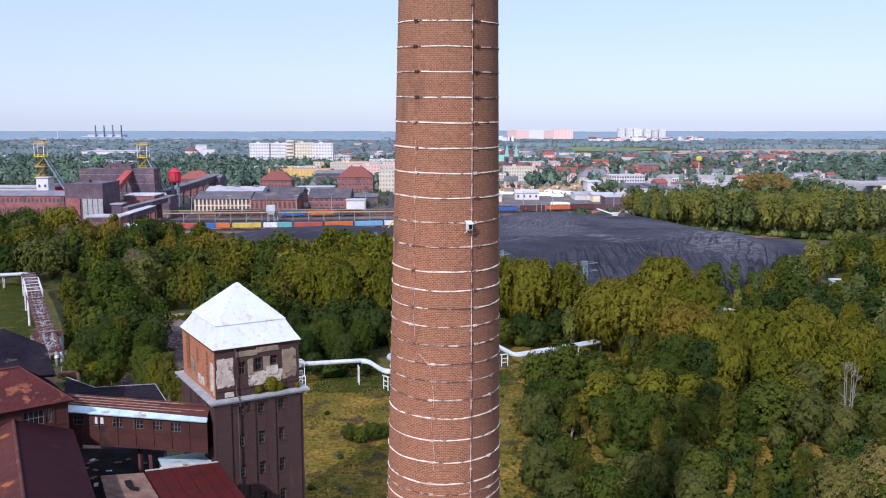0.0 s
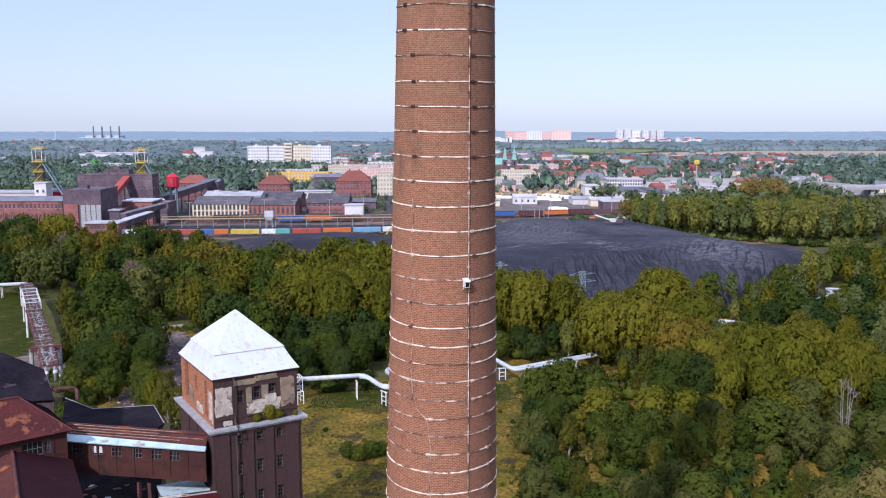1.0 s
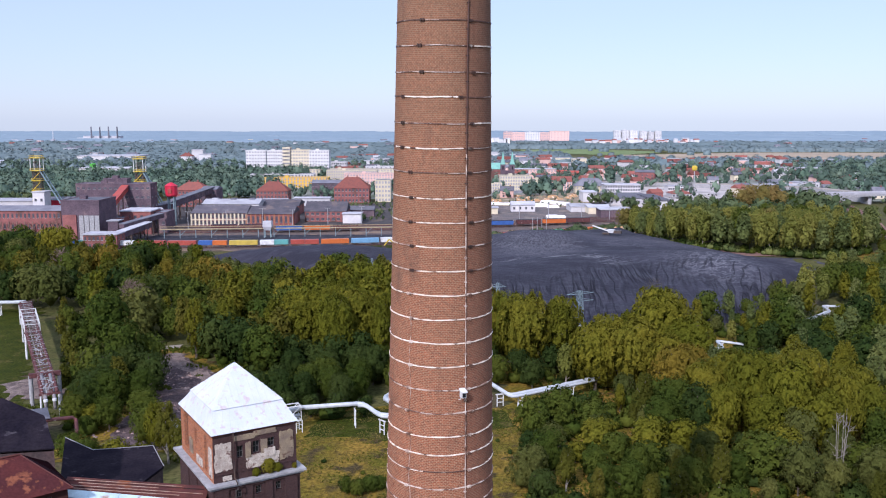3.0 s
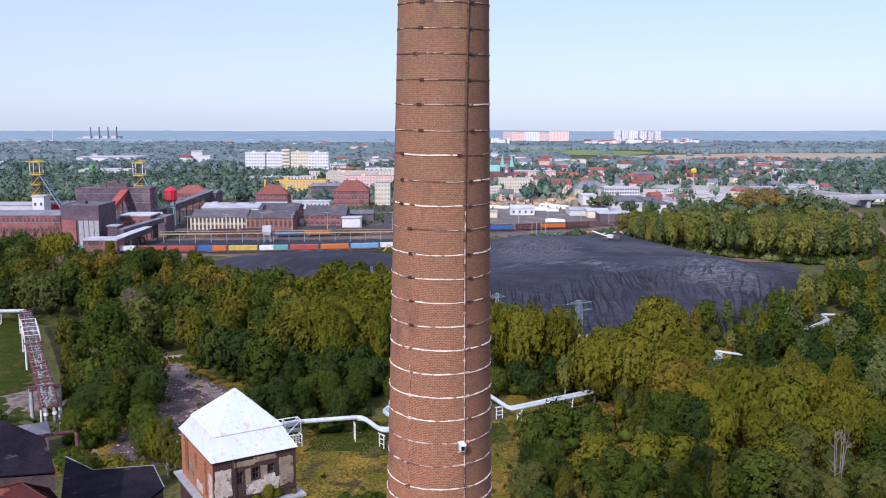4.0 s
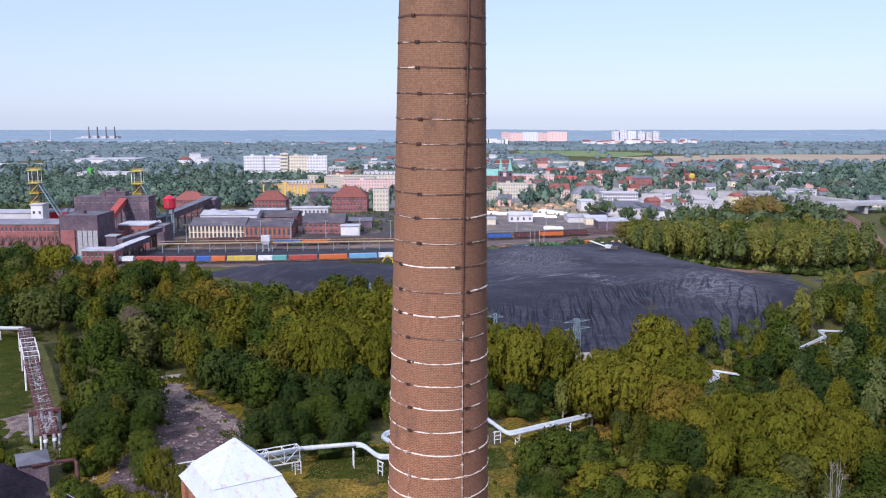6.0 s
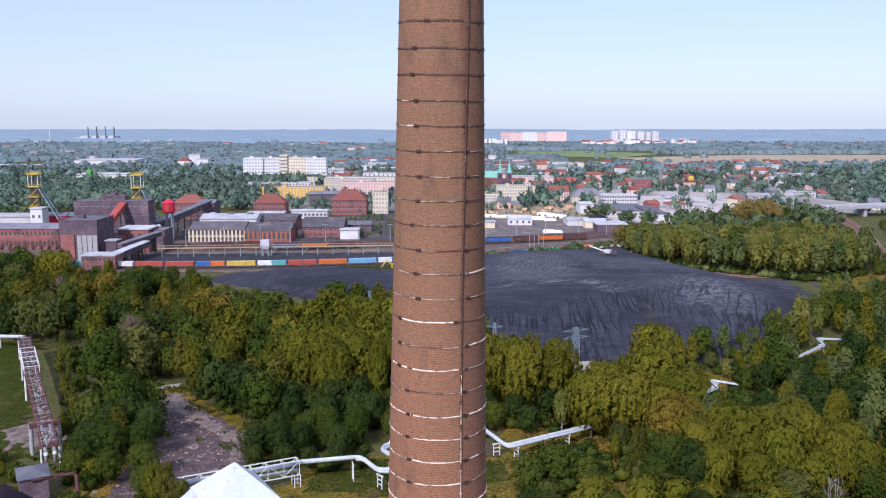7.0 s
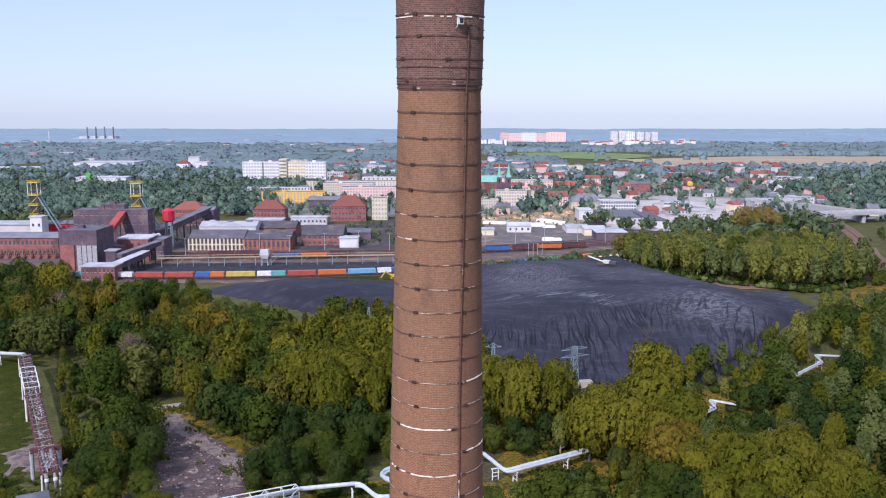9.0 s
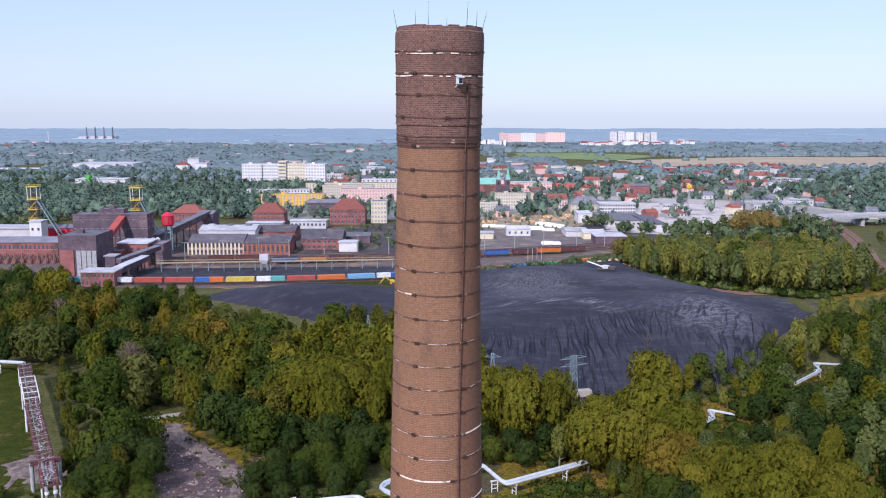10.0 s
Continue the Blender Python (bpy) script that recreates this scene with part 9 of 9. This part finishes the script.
for i in range(34):
    x = 15 + 86 * (i / 34) ** 1.35 + rf.uniform(-0.7, 0.7)
    y = 404.5 + max(0, x - 12) * 0.42 + rf.uniform(-1.5, 1.5)
    small_heap(x, y, rf.uniform(0.8, 1.8), rf.uniform(0.8, 1.4), rf.uniform(0.8, 1.9), coal_top(x, y), M_ORANGE, i, "small heap of orange and white rubble beside the coal")
for i in range(22):
    small_heap(rf.uniform(30, 104), rf.uniform(618, 672), rf.uniform(2, 6), rf.uniform(2, 4), rf.uniform(1.2, 2.4), 0, M_ORANGE if i % 3 else M_WASTE, 40 + i, "low heap of orange spoil on the waste ground")
for x, y, w, d, h, yaw in ((36.5, 598, 4.5, 2.4, 1.8, -8), (44, 596, 4.0, 2.0, 1.5, -8), (73, 608, 3.0, 2.5, 2.0, -50), (76.5, 604, 3.0, 2.5, 2.2, -50), (80, 599, 3.2, 2.5, 2.0, -50), (84, 594, 3.4, 2.5, 2.0, -50), (66, 515, 3.6, 2.0, 1.8, 4), (71, 515, 2.6, 1.8, 1.5, 4), (67, 583, 5, 3, 2.2, 0), (74, 576, 4, 2.2, 1.6, 0)):
    tagged(part("covered_stack", Geo().rings([[(w * k * a, d * k * b, z) for a, b in ((-1, -1), (1, -1), (1.05, 1), (-1, 0.95))] for k, z in ((1, 0.1), (0.97, h * 0.7), (0.8, h))]), M_SHEETING, None, m=pose(x, y, 0.05, 0, 0, yaw)), "stack under white sheeting in the storage yard", "covered stack", "covered stacks")
bw = thing("boundary_wall", "long white concrete boundary wall", "wall", m=pose(0, 0, 0))
for i in range(14):
    a, b = Vector((34 + 68 * i / 14, 667 + 66 * i / 14, 1.15)), Vector((34 + 68 * (i + 0.97) / 14, 667 + 66 * (i + 0.97) / 14, 1.15))
    part("panel", Geo().beam(a, b, 0.25, 2.3), M_PALEROOF, bw)
for x, y in ((48.5, 458), (51, 459), (53.5, 460), (56, 461)):
    pf = thing("pole_frame", "thin pale pole beside the siding", "pole", "poles beside the siding", m=pose(x, y, 0))
    part("pole", Geo().tube([(0, 0, 0), (0, 0, 6.5)], [0.16, 0.12], 6), M_LEDGE, pf)

# ---- church, mast, road bridge, power station ----
ch = thing("church", "brick church with two green copper spires", "church", m=pose(61.5, 800, 0))
part("nave", Geo().box(-24, -2, 4, 18, 0, 13), M_REDWALL, ch)
part("nave_roof", Geo().rings([[(x, 3.5, 13), (x, 18.5, 13), (x, 11, 18.5)] for x in (-24.5, -1.5)]), material("copper_roof", (0.20, 0.40, 0.33), (0.16, 0.33, 0.28), 3, 0.1), ch, "green copper roof")
for x in (-4.2, 4.2):
    part("spire_tower", Geo().box(x - 2.1, x + 2.1, 0, 4.2, 0, 17.5), M_DARKBRICK, ch)
    part("spire", Geo().rings([[(x + s * a, 2.1 + q * a, z) for s, q in ((-1, -1), (1, -1), (1, 1), (-1, 1))] for a, z in ((2.3, 17.5), (1.5, 20), (0.08, 29.2))]), bpy.data.materials["copper_roof"], ch)
    part("belfry_opening", Geo().box(x - 0.6, x + 0.6, -0.1, 0.1, 13, 15.8), M_GLASS, ch)
part("linking_wall", Geo().box(-2.1, 2.1, 0.6, 3.6, 0, 12), M_DARKBRICK, ch)
mast = thing("sign_mast", "tall pole with a yellow sign head", "sign mast", m=pose(196.9, 686, 0))
part("pole", Geo().tube([(0, 0, 0), (0, 0, 18.5)], [0.55, 0.4], 10), M_LEDGE, mast)
part("sign_head", Geo().rings([[(r * math.cos(a), 0.8 * r * math.sin(a), z) for a in (2 * math.pi * i / 12 for i in range(12))] for r, z in ((1.2, 18.2), (2.2, 19.0), (2.2, 21.0), (1.3, 22.0))]), M_YELSTEEL, mast)
rb = thing("road_bridge", "pale concrete road bridge over the railway", "bridge")
part("deck", Geo().beam((262, 596, 6.3), (420, 640, 6.3), 12, 1.4), M_LEDGE, rb)
for s in (-6, 6):
    part("parapet", Geo().beam((262, 596 + s, 7.5), (420, 640 + s, 7.5), 0.3, 1.1), M_PALEROOF, rb)
for x, y in ((266, 598), (292, 605), (320, 613), (350, 621)):
    part("pier", Geo().box(x - 1.2, x + 1.2, y - 5, y + 5, 0, 5.7), M_LEDGE, rb)
part("abutment", Geo().rings([[(257, 588, 0), (264, 588, 0), (264, 604, 0), (257, 604, 0)], [(261, 590, 6), (264, 590, 6), (264, 602, 6), (261, 602, 6)]]), M_CONCRETE, rb)
bank = [Vector(p) for p in ((150, 800, 2.2), (202, 771, 3.0), (249, 729, 4.5), (280, 680, 6.0), (300, 610, 6.4))]
for a, b in zip(bank, bank[1:]):
    part("road", Geo().beam(a, b, 9, 0.5), M_CONCRETE, rb)
    part("retaining_wall", Geo().beam(a - Vector((4.4, 3, a.z / 2)), b - Vector((4.4, 3, b.z / 2)), 0.5, (a.z + b.z) / 2), M_LEDGE, rb)
ps = thing("power_station", "far power station with four tall stacks", "power station", m=pose(-970, 2600, 2))
for i in range(4):
    part("stack", Geo().tube([(-38 + i * 25, 0, 0), (-38 + i * 25, 0, 39)], [2.6, 1.7], 10), M_GREYROOF, ps)
part("boiler_house", Geo().box(-64, 40, 6, 40, 0, 12), M_PALEROOF, ps)
part("turbine_hall", Geo().box(-80, 44, 0, 6, 0, 7), M_WHITEWALL, ps)
pole = thing("far_mast", "thin white mast far off", "mast", m=pose(-1076, 2500, 2))
part("pole", Geo().tube([(0, 0, 0), (0, 0, 30)], [1.2, 0.8], 6), M_WHITEWALL, pole)


# ---- scattered houses of the town ----
def house(x, y, w, d, h, rh, yaw, wall_mat, roof_mat, z, label, style, group):
    t = thing("house", label, "house", group, m=pose(x, y, z, 0, 0, yaw))
    part("wall", Geo().box(-w / 2, w / 2, 0, d, -1, h), wall_mat, t)
    if style == "flat":
        part("roof", Geo().box(-w / 2 - 0.3, w / 2 + 0.3, -0.3, d + 0.3, h, h + 0.5), roof_mat, t)
    else:
        part("roof", Geo().rings([[(x_, -0.5, h - 0.1), (x_, d + 0.5, h - 0.1), (x_, d / 2, h + rh)] for x_ in (-w / 2 - 0.4, w / 2 + 0.4)]), roof_mat, t)
        part("chimney_stack", Geo().box(w * 0.2, w * 0.2 + 0.8, d / 2 - 0.4, d / 2 + 0.4, h, h + rh + 0.9), M_REDWALL, t)
    if y < 860:
        me = pane_mesh(1.2, 1.4)
        for f in range(max(1, int(h / 3))):
            for i in range(max(2, int(w / 4))):
                part("window", me, None, t, m=Matrix.Translation((-w / 2 + w * (i + 0.5) / max(2, int(w / 4)), 0, 0.9 + 3 * f)))


r = random.Random(33)
taken = [(o.location.x, o.location.y) for o in scene.objects if o.parent is None and o.type == "EMPTY" and o.location.y > 500]
n = 0
while n < 160:
    y = 640 + 620 * r.random() ** 0.9
    u = (y - 640) / 500
    x = r.uniform(-120 - 40 * u, 330 + 170 * u)
    if x < 30 and y < 760 or any(abs(x - a) < 16 and abs(y - b) < 18 for a, b in taken):
        continue
    if x < 20 and y < 900:
        continue
    taken.append((x, y))
    big = r.random() < 0.3
    wm, wn = r.choice(((M_PINK, "pink"), (M_WHITEWALL, "white"), (M_WHITEWALL, "white"), (M_CREAM, "cream"), (M_REDWALL, "red brick")))
    rm, rn = r.choice(((M_TILE, "red"), (M_TILE, "red"), (M_GREYROOF, "grey"), (M_PALEROOF, "pale")))
    house(x, y, r.uniform(12, 19) if big else r.uniform(7, 10), r.uniform(8, 11), r.uniform(6, 9) if big else r.uniform(3.5, 6), r.uniform(2, 3.6), r.uniform(-25, 25), wm, rm, land(x, y), "%s town house with a %s roof" % (wn, rn), "flat" if rn == "pale" else "gable", "town houses")
    n += 1
n = 0
while n < 110:
    y = r.uniform(1150, 2500)
    x = r.uniform(-0.5, 0.5) * y
    if noise.noise((x / 200, y / 200, 2)) < 0.12 or far_open(x, y) or (0.11 < x / y < 0.25 and y < 2000):
        continue
    wm, wn = r.choice(((M_WHITEWALL, "white"), (M_WHITEWALL, "white"), (M_CREAM, "cream"), (M_PINK, "pink")))
    rm, rn = r.choice(((M_TILE, "red"), (M_PALEROOF, "pale"), (M_PALEROOF, "pale"), (M_GREYROOF, "grey")))
    house(x, y, r.uniform(8, 22), r.uniform(9, 14), r.uniform(4, 7.5), r.uniform(2, 4), r.uniform(-20, 20), wm, rm, land(x, y) + 1, "far %s house with a %s roof among trees" % (wn, rn), "flat" if rn == "pale" else "gable", "far houses")
    n += 1
